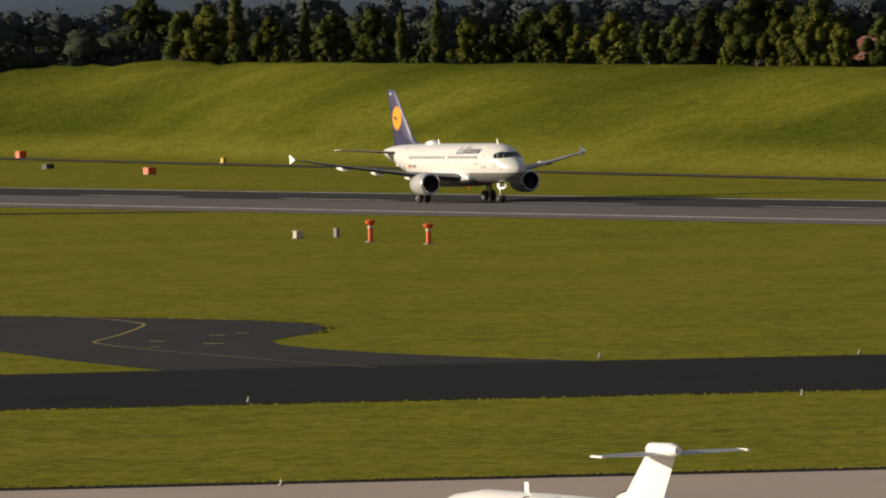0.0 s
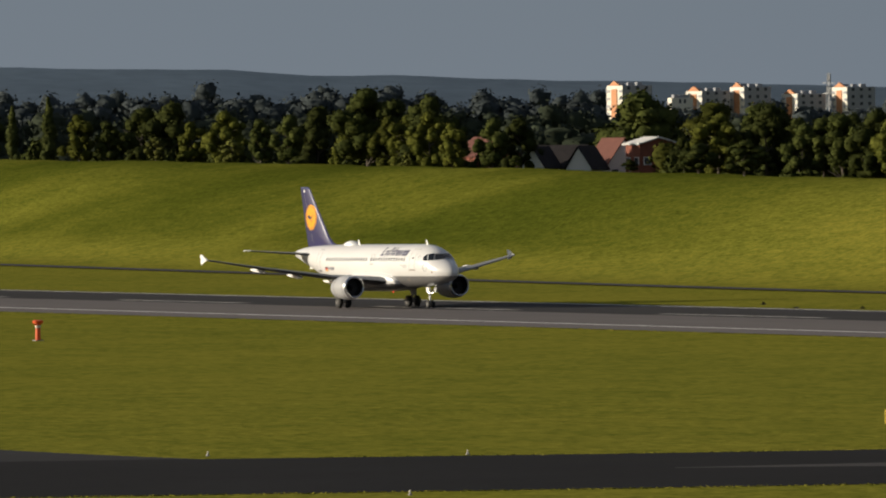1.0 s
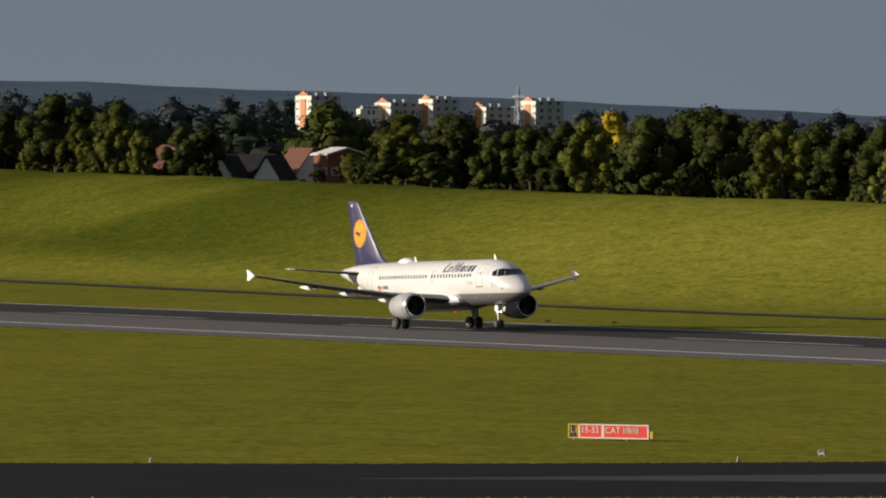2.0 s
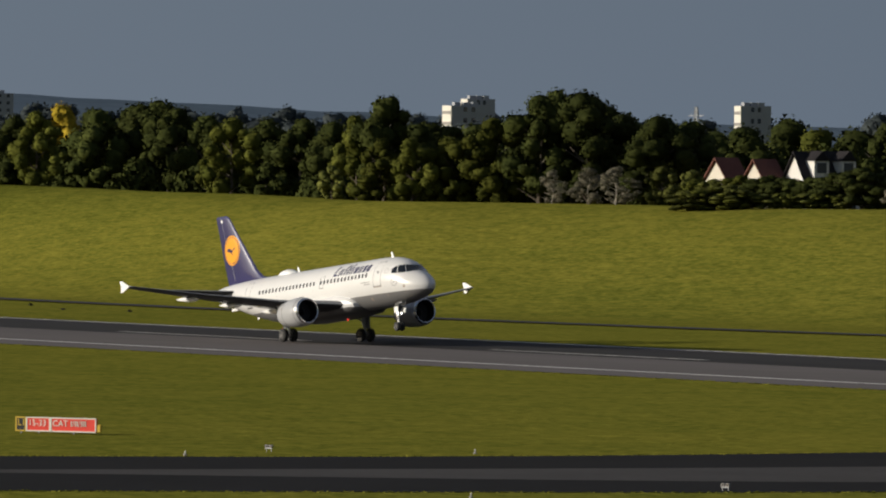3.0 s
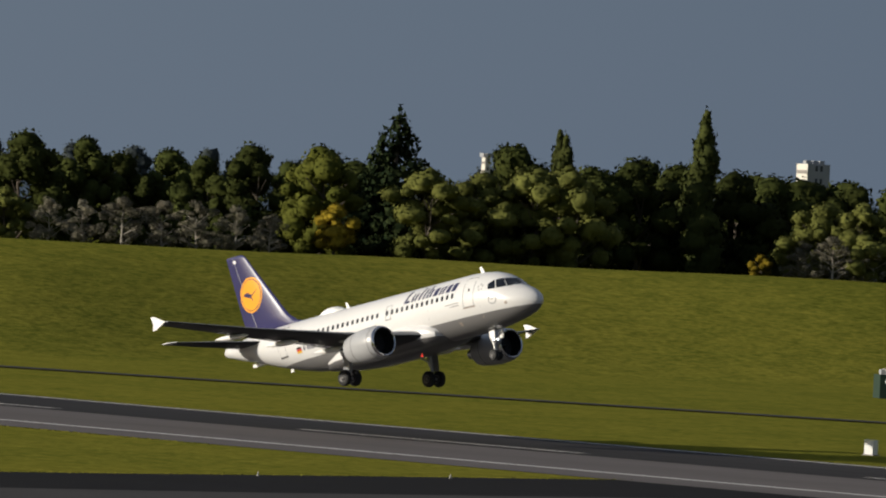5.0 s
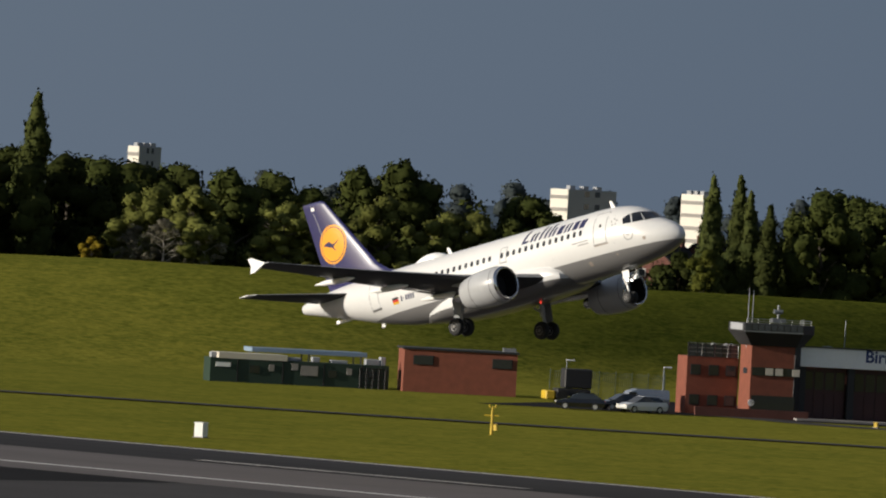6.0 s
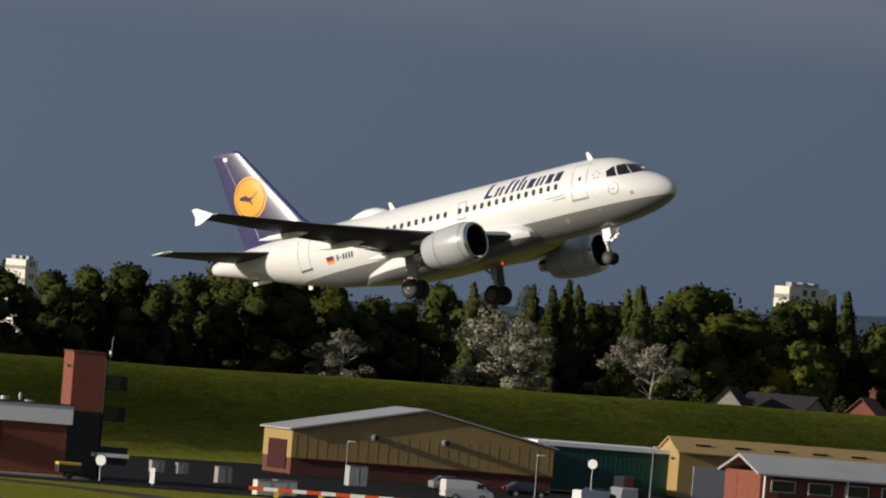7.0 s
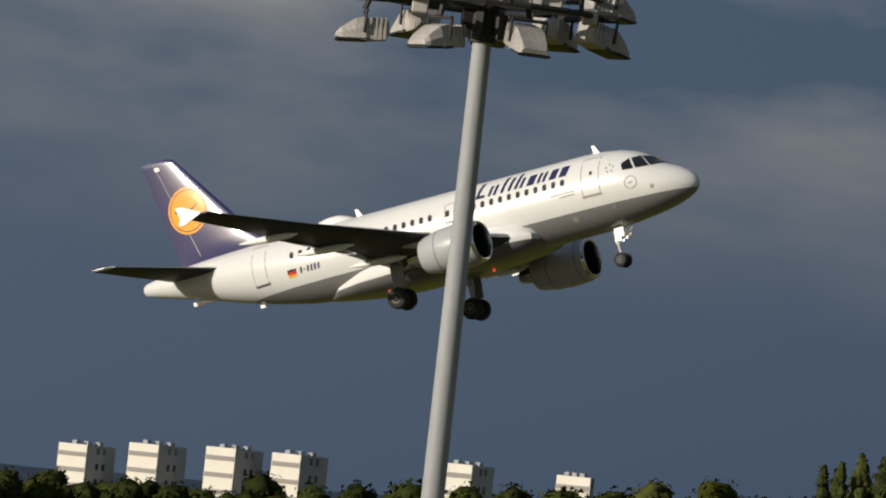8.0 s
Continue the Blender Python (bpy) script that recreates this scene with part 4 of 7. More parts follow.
def ball():
    """Points and triangles of a coarse sphere."""
    bm = bmesh.new()
    bmesh.ops.create_icosphere(bm, subdivisions=2, radius=1.0)
    v = np.array([p.co[:] for p in bm.verts])
    f = np.array([[p.index for p in t.verts] for t in bm.faces])
    bm.free()
    return v, f


BALL_V, BALL_F = ball()


def crown_points(kind, n):
    """Points and outward directions of a crown, in a box one unit high and about one wide."""
    lobes = []
    if kind == "poplar":
        for k in range(30):
            u = (k + rng.uniform(0, 1)) / 30
            r = 0.12 * (1 - 1.6 * abs(u - 0.45) ** 2.6) * (1 if u < 0.55 else (1.35 - u) / 0.8)
            lobes.append((rng.normal(0, 0.05) * (1.1 - u), rng.normal(0, 0.05) * (1.1 - u), 0.06 + 0.84 * u, r, r, 0.09))
    elif kind == "conifer":
        for k in range(110):
            u = ((k + rng.uniform(0, 1)) / 110) ** 1.15
            a, reach = rng.uniform(0, 6.28), 0.34 * (1 - u) ** 0.8 * rng.uniform(0.3, 1.15)
            lobes.append((math.cos(a) * reach, math.sin(a) * reach, 0.1 + 0.86 * u, 0.11 * (1.2 - u), 0.11 * (1.2 - u), 0.045))
    elif kind == "far":
        for k in range(9):
            a, u = rng.uniform(0, 6.28), (k + rng.uniform(0, 1)) / 9
            reach, r = 0.45 * rng.uniform(0, 1) * (1.1 - u), rng.uniform(0.13, 0.2)
            lobes.append((math.cos(a) * reach, math.sin(a) * reach, 0.25 + 0.6 * u, r, r, rng.uniform(0.10, 0.16)))
    else:
        spread, low = {"silver": (0.40, 0.03), "willow": (0.42, 0.04), "green": (0.40, 0.06)}.get(kind, (0.34, 0.16))
        for k in range(32):
            a, u = rng.uniform(0, 6.28), (k + rng.uniform(0, 1)) / 32
            z = low + (0.86 - low) * u
            reach = spread * math.sqrt(max(0.05, 1 - (2 * abs(u - 0.42)) ** 2.2)) * rng.uniform(0.25, 1.0)
            r = rng.uniform(0.07, 0.15) * (0.7 if kind == "silver" else 1)
            lobes.append((math.cos(a) * reach, math.sin(a) * reach, z, r, r, r * rng.uniform(0.7, 1.0)))
    pts, outs = [], []
    w = np.array([l[3] * l[4] for l in lobes])
    pick = rng.choice(len(lobes), n, p=w / w.sum())
    d = rng.normal(0, 1, (n, 3))
    d /= np.linalg.norm(d, axis=1)[:, None]
    L = np.array(lobes)[pick]
    rad = 0.74 + 0.40 * rng.uniform(0, 1, (n, 1)) ** 1.4
    p = L[:, :3] + d * L[:, 3:6] * rad
    return p, d, np.array(lobes)


def leafy(name, v, f, nor, material):
    """A mesh of leaves that catch the light like the rounded clump they belong to."""
    me = bpy.data.meshes.new(name)
    me.from_pydata(v.tolist(), [], f.tolist())
    me.polygons.foreach_set("use_smooth", np.ones(len(f), bool))
    nor = nor / (np.linalg.norm(nor, axis=1)[:, None] + 1e-9)
    me.normals_split_custom_set_from_vertices(nor.tolist())
    me.materials.append(material)
    return me


def leaf_normals(d):
    return np.repeat(d + rng.normal(0, 0.22, d.shape) + np.array((0, 0, 0.10)), 3, 0)


def crown_mesh(name, kind, n, size, material):
    """Sprays of leaves over uneven inner clumps."""
    p, d, lobes = crown_points(kind, n)
    top = 0.995 / p[:, 2].max()
    p[:, 2] *= top
    v, f = leaf_tris(p * 12.0, d, size)
    vs, fs, ns, at = [v], [f], [leaf_normals(d)], len(v)
    if kind not in ("silver", "conifer"):
        for l in lobes:
            rough = 1 + rng.normal(0, 0.10, (len(BALL_V), 1))
            c = (l[:3] + BALL_V * l[3:6] * 0.84 * rough) * np.array((12, 12, 12 * top))
            vs.append(c), fs.append(BALL_F + at), ns.append(BALL_V + rng.normal(0, 0.35, BALL_V.shape))
            at += len(c)
    return leafy(name, np.concatenate(vs), np.concatenate(fs), np.concatenate(ns), material)


def trunk_bm(kind):
    bm = bmesh.new()
    top = {"poplar": 10.5, "conifer": 11.3}.get(kind, 8.2)
    p, r = Vector((0, 0, -1.5)), 0.24 if kind == "silver" else 0.34
    seg = 5
    for k in range(seg):
        q = Vector((rng.normal(0, 0.12), rng.normal(0, 0.12), -1.5 + (top + 1.5) * (k + 1) / seg))
        rod(bm, p, q, r * (1 - 0.8 * k / seg), r * (1 - 0.8 * (k + 1) / seg), 7)
        if k and kind not in ("poplar", "conifer"):
            for _ in range(3):
                a = rng.uniform(0, 6.28)
                rod(bm, p, p + Vector((math.cos(a) * 2.6, math.sin(a) * 2.6, rng.uniform(1.2, 2.6))), r * 0.4, 0.04, 5)
        p = q
    return bm


LABEL = {
    "oak": "dark green broadleaf tree behind the grass bank", "green": "mid-green bushy tree behind the grass bank",
    "willow": "pale green willow-like tree on the bank", "yellow": "yellowing autumn tree among dark woods",
    "silver": "silver-grey leaved tree with pale trunk", "poplar": "tall narrow dark poplar tree",
    "conifer": "tall ragged dark conifer above the woods"}
MODELS = {}
for kind, count, leaves, size in (("oak", 6, 4300, 0.21), ("green", 4, 4300, 0.20), ("willow", 3, 4600, 0.19), ("yellow", 1, 3600, 0.2), ("silver", 4, 6500, 0.14), ("poplar", 3, 4000, 0.19), ("conifer", 2, 6500, 0.24)):
    MODELS[kind] = []
    for _ in range(count):
        t = thing("tree", pose(0, 0, -200), LABEL[kind], "tree", "trees behind the bank")
        part("trunk", trunk_bm(kind), BARK_PALE if kind == "silver" else BARK, t)
        new("crown", crown_mesh("crown", kind, leaves, size, LEAF[kind])).parent = t
        MODELS[kind].append(t)
USED = set()


def plant(kind, az, el, dist, wide=1.0):
    """A tree whose top stands at elevation el (degrees) seen from the camera's stand, dist metres off."""
    x, y = dist * math.sin(radians(az)), dist * math.cos(radians(az))
    base = height(x, y)
    tall = EYE.z + dist * math.tan(radians(el)) - base
    tall = max(1.6, tall)
    k = tall / 12.0
    w = k * wide * rng.uniform(0.9, 1.15)
    i = int(rng.integers(len(MODELS[kind])))
    m = pose(x, y, base, 0, 0, rng.uniform(0, 360)) @ Matrix.Diagonal((w, w, k, 1))
    ob = MODELS[kind][i]
    if (kind, i) in USED:
        copy_thing(ob, m)
    else:
        USED.add((kind, i))
        FIRST.append((ob, m))


FIRST = []
# rows of (azimuth, elevation of the top) in degrees from the camera's stand
BROADLEAF_1 = ((-56.08, 0.29), (-55.97, 0.32), (-55.86, 0.31), (-55.75, 0.30), (-55.66, 0.24), (-66.88, 0.33), (-66.66, 0.22), (-65.66, 0.18), (-65.40, 0.21), (-64.58, 0.08), (-64.36, 0.18), (-64.18, 0.21), (-63.58, 0.08), (-63.40, 0.12), (-63.21, 0.17), (-62.87, 0.29), (-62.69, 0.20), (-62.49, 0.23), (-62.32, 0.08), (-62.06, 0.08), (-61.87, 0.08), (-61.02, 0.21), (-60.80, -0.07), (-60.25, 0.14), (-60.20, 0.13), (-60.20, -0.01), (-60.06, 0.05), (-60.02, 0.01), (-59.88, 0.05), (-59.76, 0.07), (-59.67, 0.07), (-59.53, 0.10), (-58.99, 0.15), (-58.98, 0.15), (-58.75, 0.18), (-58.73, 0.19), (-58.57, 0.22), (-58.47, 0.17), (-58.28, 0.13), (-57.87, 0.10), (-57.65, 0.10), (-57.43, 0.09), (-57.09, 0.26), (-56.91, 0.09), (-56.65, 0.06), (-55.53, 0.16), (-55.52, 0.16), (-55.30, 0.15), (-55.29, 0.15), (-55.11, 0.09))
BROADLEAF_2 = ((-55.09, 0.12), (-54.92, 0.06), (-54.40, 0.16), (-53.99, 0.09), (-53.79, 0.14), (-53.59, 0.28), (-53.37, 0.32), (-52.99, 0.10), (-52.76, 0.13), (-52.73, 0.14), (-52.54, 0.16), (-52.26, 0.26), (-52.03, 0.12), (-51.82, 0.23), (-51.59, 0.14), (-51.26, 0.18), (-51.03, 0.16), (-50.72, 0.25), (-50.47, 0.14), (-50.07, 0.17), (-49.03, 0.32), (-48.99, 0.32), (-48.48, 0.21), (-48.46, 0.19), (-48.23, 0.28), (-48.20, 0.27), (-47.98, 0.25), (-47.96, 0.17), (-47.55, 0.23), (-47.33, 0.21), (-46.81, 0.19), (-46.47, 0.18), (-46.21, 0.18), (-45.98, 0.10), (-45.62, 0.24), (-45.32, 0.30), (-44.57, 0.11), (-44.47, 0.11), (-44.38, -0.02), (-43.52, -0.19), (-43.08, -0.18), (-42.78, -0.15), (-42.58, 0.26), (-42.51, 0.26), (-42.41, -0.09))
BROADLEAF_3 = ((-42.39, 0.22), (-42.32, 0.23), (-42.21, 0.19), (-41.83, 0.12), (-41.64, 0.13), (-41.38, 0.11), (-41.05, 0.10), (-40.79, 0.15), (-40.53, 0.19), (-40.34, 0.09), (-40.16, 0.15), (-39.94, 0.31), (-39.76, 0.28), (-39.57, 0.27), (-39.38, 0.24), (-38.95, 0.11), (-38.72, 0.10), (-38.47, 0.23), (-37.51, 0.19), (-37.39, 0.20), (-37.02, 0.23), (-36.68, 0.02), (-36.54, 0.24), (-36.47, 0.19), (-36.25, 0.28), (-36.21, 0.28), (-36.14, 0.32), (-36.06, 0.31), (-35.60, 0.13), (-35.60, 0.21), (-35.28, 0.24), (-34.87, 0.28), (-34.65, 0.31), (-34.45, 0.05), (-34.35, 0.22), (-34.02, 0.25), (-34.00, 0.06), (-33.69, 0.32), (-33.50, 0.32), (-33.19, 0.34), (-33.18, 0.04), (-32.94, 0.28), (-32.78, 0.29), (-32.77, 0.07), (-32.64, 0.33))
BROADLEAF_4 = ((-32.56, 0.34), (-32.38, 0.34), (-32.22, 0.33), (-32.05, 0.31), (-31.75, 0.46), (-31.45, 0.42), (-31.15, 0.47), (-30.86, 0.52), (-30.49, 0.54), (-30.19, 0.56), (-29.82, 0.57), (-29.52, 0.61), (-28.59, 0.65), (-28.30, 0.67))
GREEN_1 = ((-63.03, -0.01), (-62.73, 0.09), (-62.47, 0.12), (-62.32, 0.04), (-66.47, 0.25), (-66.07, 0.17), (-64.77, 0.13), (-64.03, 0.07), (-63.81, 0.14), (-62.62, 0.10), (-60.57, 0.08), (-59.38, 0.13), (-58.24, -0.12), (-58.10, 0.11), (-57.28, 0.13), (-57.13, -0.02), (-56.91, -0.02), (-56.65, 0.00), (-56.37, 0.13), (-54.22, 0.08), (-53.16, 0.19), (-50.27, 0.26), (-43.34, -0.18), (-42.01, 0.11), (-39.18, 0.17), (-36.99, 0.23), (-36.85, 0.35), (-36.81, 0.36), (-36.67, 0.34), (-36.56, 0.05), (-36.11, 0.05), (-36.05, 0.03), (-35.53, 0.05), (-34.19, 0.12), (-33.62, -0.03), (-33.24, 0.30), (-32.33, 0.06), (-28.86, 0.74))
POPLAR_1 = ((-66.29, 0.40), (-65.84, 0.26), (-65.21, 0.19), (-64.97, 0.24), (-48.73, 0.42), (-48.69, 0.42), (-47.78, 0.63), (-43.31, 0.33), (-43.13, 0.31), (-43.06, 0.21), (-42.93, 0.13), (-42.78, 0.11), (-42.65, 0.15), (-38.29, 0.24), (-37.90, 0.26), (-37.77, 0.26), (-37.68, 0.27), (-37.67, 0.31), (-37.60, 0.30), (-37.28, 0.28), (-37.21, 0.31), (-37.18, 0.31), (-35.94, 0.35), (-35.84, 0.37), (-35.83, 0.38), (-28.13, 0.89), (-28.03, 0.92), (-27.89, 1.03), (-27.74, 0.99))
WILLOW_1 = ((-64.27, -0.03), (-63.77, -0.05), (-62.62, -0.15), (-57.44, -0.21), (-55.27, -0.19), (-55.08, -0.21), (-52.36, -0.12), (-49.57, 0.14), (-49.42, 0.02), (-49.27, 0.13), (-49.08, -0.12), (-48.93, 0.17), (-48.87, 0.17), (-48.68, 0.20), (-48.59, 0.17), (-47.00, 0.04), (-46.73, 0.06), (-46.12, -0.02), (-45.86, -0.06), (-45.50, 0.06), (-45.08, -0.03), (-44.86, -0.02), (-35.12, 0.06), (-34.90, 0.05), (-32.00, 0.09), (-29.23, 0.69))
SILVER_1 = ((-55.99, -0.22), (-55.75, -0.20), (-55.57, -0.19), (-53.73, -0.32), (-53.73, -0.30), (-53.58, -0.26), (-53.55, -0.26), (-53.37, -0.07), (-53.14, -0.06), (-52.92, -0.09), (-52.66, -0.15), (-52.06, -0.18), (-51.84, -0.19), (-51.58, -0.16), (-51.32, -0.17), (-51.09, -0.16), (-50.83, -0.17), (-50.61, -0.22), (-47.08, -0.22), (-46.90, -0.18), (-46.64, -0.20), (-39.12, -0.12), (-38.11, 0.11), (-37.94, 0.05), (-37.22, -0.01), (-37.07, -0.05))
YELLOW_1 = ((-59.22, 0.19), (-50.18, -0.13), (-47.37, -0.32), (-36.50, 0.04))
CONIFER_1 = ((-49.89, 0.35), (-49.79, 0.54))

for kind, rows, deep, wide in (("oak", BROADLEAF_1 + BROADLEAF_2 + BROADLEAF_3 + BROADLEAF_4, (105, 150), 1.0), ("green", GREEN_1, (92, 115), 1.0), ("poplar", POPLAR_1, (110, 130), 0.72),
                               ("willow", WILLOW_1, (84, 96), 1.1), ("silver", SILVER_1, (80, 90), 1.5), ("yellow", YELLOW_1, (92, 100), 1.1), ("conifer", CONIFER_1, (110, 112), 0.95)):
    for az, el in rows:
        extra = 0 if az < -37 else 60 + (az + 37) * 45
        back = 110 if kind == "yellow" and az < -55 or -61.86 < az < -60.85 or -55.0 < az < -53.85 and kind != "silver" else 0
        plant(kind, az, el, smooth_at(FOOT, az) + max(0, bank_width(az) - 92) + rng.uniform(*deep) + extra + back, wide * (0.6 if kind == "yellow" and back else 1))
for az, el, kind in ((-55.05, -0.27, "green"), (-54.95, -0.27, "willow"), (-54.85, -0.26, "green"), (-54.75, -0.24, "green"), (-54.66, -0.26, "oak"), (-54.57, -0.24, "oak"), (-54.48, -0.25, "oak"), (-54.4, -0.26, "oak"), (-54.31, -0.25, "oak"), (-54.22, -0.25, "oak"), (-54.13, -0.22, "oak"), (-54.04, -0.2, "oak"), (-53.95, -0.18, "oak"), (-47.38, 0.21, "oak"), (-47.15, 0.20, "oak"), (-46.9, 0.19, "oak"), (-36.9, -0.24, "oak"), (-36.3, -0.27, "oak"), (-35.0, -0.2, "oak"), (-34.6, -0.24, "green"), (-56.75, 0.09, "oak"), (-56.45, 0.08, "oak"), (-54.75, 0.10, "oak"), (-61.9, -0.2, "oak"), (-61.15, -0.22, "oak"), (-60.7, -0.12, "oak"), (-60.4, -0.1, "oak")):
    plant(kind, az, el, smooth_at(FOOT, az) + max(0, bank_width(az) - 92) + (84 if el < 0 else 180), 1.9 if el < 0 else 1.2)
for az, el, kind, near in ((-61.05, 0.24, "oak", 200), (-60.6, 0.16, "green", 170), (-60.25, 0.15, "oak", 170), (-36.96, -0.25, "green", 78), (-37.3, -0.2, "green", 78), (-34.98, -0.12, "oak", 62), (-34.49, -0.178, "oak", 58), (-35.36, -0.275, "green", 52), (-34.24, 0.04, "oak", 70), (-36.0, -0.33, "oak", 58), (-35.82, -0.30, "oak", 58), (-36.75, -0.33, "oak", 60), (-35.1, -0.22, "green", 60)):
    plant(kind, az, el, smooth_at(FOOT, az) + max(0, bank_width(az) - 92) + near, 1.25)
for k in range(13):
    plant("green" if k % 3 else "willow", -55.1 + 0.085 * k, (-0.35 if k < 4 else -0.41) + 0.015 * (k % 4), smooth_at(FOOT, -54.6) + 76, 2.6)
for ob, m in FIRST:
    ob.matrix_basis = m
for kind in MODELS:
    for i, ob in enumerate(MODELS[kind]):
        if (kind, i) not in USED:
            for o in (*ob.children_recursive, ob):
                bpy.data.objects.remove(o)


def wood(name, rows, kind, leaves, size, label):
    """A joined belt of undergrowth or far wood: rows of (x, y, base, height, width)."""
    vs, fs, ds, at = [], [], [], 0
    for x, y, b, h, w in rows:
        p, d, lobes = crown_points(kind, leaves)
        size3 = np.array((w, w, h))
        v, f = leaf_tris(p * size3 + np.array((x, y, b)), d, size)
        vs.append(v), fs.append(f + at), ds.append(leaf_normals(d))
        at += len(v)
        for l in lobes if kind == "far" else ():
            c = (l[:3] + BALL_V * l[3:6] * 0.78 * (1 + rng.normal(0, 0.16, (len(BALL_V), 1)))) * size3 + np.array((x, y, b))
            vs.append(c), fs.append(BALL_F + at), ds.append(BALL_V + rng.normal(0, 0.3, BALL_V.shape))
            at += len(c)
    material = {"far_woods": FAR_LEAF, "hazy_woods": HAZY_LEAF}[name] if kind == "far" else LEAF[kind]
    me = leafy(name, np.concatenate(vs), np.concatenate(fs), np.concatenate(ds), material)
    return tagged(new(name, me), label, "woodland", kind="stuff")


SKYLINE = sorted(BROADLEAF_1 + BROADLEAF_2 + BROADLEAF_3 + BROADLEAF_4)
rows = []
az = -70.5
while az < -27.5:
    for deep, drop in ((118, 0.30), (150, 0.12), (185, 0.05)):
        extra = 0 if az < -37 else 60 + (az + 37) * 45
        dist = smooth_at(FOOT, az) + max(0, bank_width(az) - 92) + deep + extra + rng.uniform(-8, 8)
        sky_el = curve_at(SKYLINE, az) - drop - rng.uniform(0, 0.06)
        if az < -59 and deep > 100:
            sky_el = min(sky_el, 0.0)
        if -61.95 < az < -60.85:
            sky_el = min(sky_el, -0.42)
        x, y = dist * math.sin(radians(az)), dist * math.cos(radians(az))
        b = height(x, y) - 1
        h = EYE.z + dist * math.tan(radians(sky_el)) - b
        if h > 2:
            rows.append((x, y, b - 0.2 * h, h * 1.2, max(9.0, h * 0.9)))
    az += 0.42
wood("undergrowth", rows, "oak", 1100, 0.36, "dark dense undergrowth between the trees")
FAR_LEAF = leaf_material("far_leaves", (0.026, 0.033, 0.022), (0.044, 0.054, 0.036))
# distance haze is put into this bluer, paler leaf colour
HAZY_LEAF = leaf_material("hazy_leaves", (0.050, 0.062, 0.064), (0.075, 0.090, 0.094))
near, hazy = [], []
for dist, el0, n in ((1550, 0.05, 110), (1900, 0.13, 110), (2300, 0.20, 110), (2800, 0.25, 110), (3300, 0.29, 130)):
    for k in range(n):
        az = -70 + (14.0 if dist < 3000 else 42) * (k + rng.uniform(0, 1)) / n
        el = el0 + rng.normal(0, 0.03) - (0.10 if az > -61.3 else 0) + (0.03 if az < -63 else 0)
        h = EYE.z + dist * math.tan(radians(el))
        (near if dist < 2000 else hazy).append((dist * math.sin(radians(az)), dist * math.cos(radians(az)), -4.0, h + 4, 28))
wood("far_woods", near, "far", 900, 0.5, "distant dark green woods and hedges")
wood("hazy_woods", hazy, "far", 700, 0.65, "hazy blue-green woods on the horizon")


# ---- the town behind ----
CREAM = mat("cream_render", (0.62, 0.57, 0.48), 0.8, vary=0.12, scale=0.8)
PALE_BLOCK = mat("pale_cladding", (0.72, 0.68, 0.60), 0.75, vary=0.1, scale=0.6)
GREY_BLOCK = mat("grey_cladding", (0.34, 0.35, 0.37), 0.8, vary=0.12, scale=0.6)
# raised strips in this grey paint the shadow of recessed floors
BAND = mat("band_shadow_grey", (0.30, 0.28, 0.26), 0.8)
ORANGE_PANEL = mat("orange_panel", (0.55, 0.24, 0.11), 0.7, vary=0.15)
FAR_PANE = mat("far_window", (0.05, 0.055, 0.065), 0.15, coat=0.3)
ROOF_DARK = mat("dark_roof_tiles", (0.034, 0.031, 0.033), 0.9, vary=0.4, scale=3, bump=0.4, spec=0.08)
ROOF_RED = mat("red_roof_tiles", (0.15, 0.05, 0.034), 0.85, vary=0.35, scale=3, bump=0.4)
BRICK = mat("red_brick", (0.235, 0.070, 0.040), 0.85, vary=0.35, scale=4, bump=0.3)
BRICK_DARK = mat("dark_brick", (0.13, 0.045, 0.032), 0.85, vary=0.35, scale=4, bump=0.3)
WHITE_WALL = mat("white_render", (0.70, 0.68, 0.64), 0.8, vary=0.1, scale=1)
# shade on the end houses' walls is put into this dim grey
SHADED_RENDER = mat("grey_pebbledash", (0.30, 0.28, 0.25), 0.85, vary=0.25, scale=2, bump=0.2)
# haze over the far hills is put into this blue-grey
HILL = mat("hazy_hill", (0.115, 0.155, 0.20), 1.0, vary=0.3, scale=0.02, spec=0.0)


def polar(az, dist, z=0.0):
    return Vector((dist * math.sin(radians(az)), dist * math.cos(radians(az)), z))


def top_z(dist, el):
    return EYE.z + dist * math.tan(radians(el))


def hills():
    bm = bmesh.new()
    low, high = [], []
    crest = ((-85, 0.40), (-72, 0.40), (-67, 0.44), (-65, 0.43), (-64, 0.42), (-63.2, 0.365), (-62, 0.315), (-60.8, 0.28), (-60, 0.26), (-58.5, 0.18), (-56, 0.10), (-50, 0.02), (-40, 0.02), (-37, 0.15), (-35, 0.28), (-32, 0.36), (-30, 0.40), (-20, 0.4))
    backs = []
    for k in range(240):
        az = -85 + 65 * k / 239
        el = smooth_at(crest, az) + 0.025 * noise.noise((az * 1.4, 0, 0)) + 0.012 * noise.noise((az * 9, 3, 0))
        low.append(bm.verts.new(polar(az, 4000, -2)))
        high.append(bm.verts.new(polar(az, 4600, top_z(4600, el))))
        backs.append(bm.verts.new(polar(az, 4690, -5)))
    for k in range(239):
        bm.faces.new((low[k], low[k + 1], high[k + 1], high[k]))
        bm.faces.new((high[k], high[k + 1], backs[k + 1], backs[k]))
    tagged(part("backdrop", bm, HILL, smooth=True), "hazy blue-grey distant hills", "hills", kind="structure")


hills()


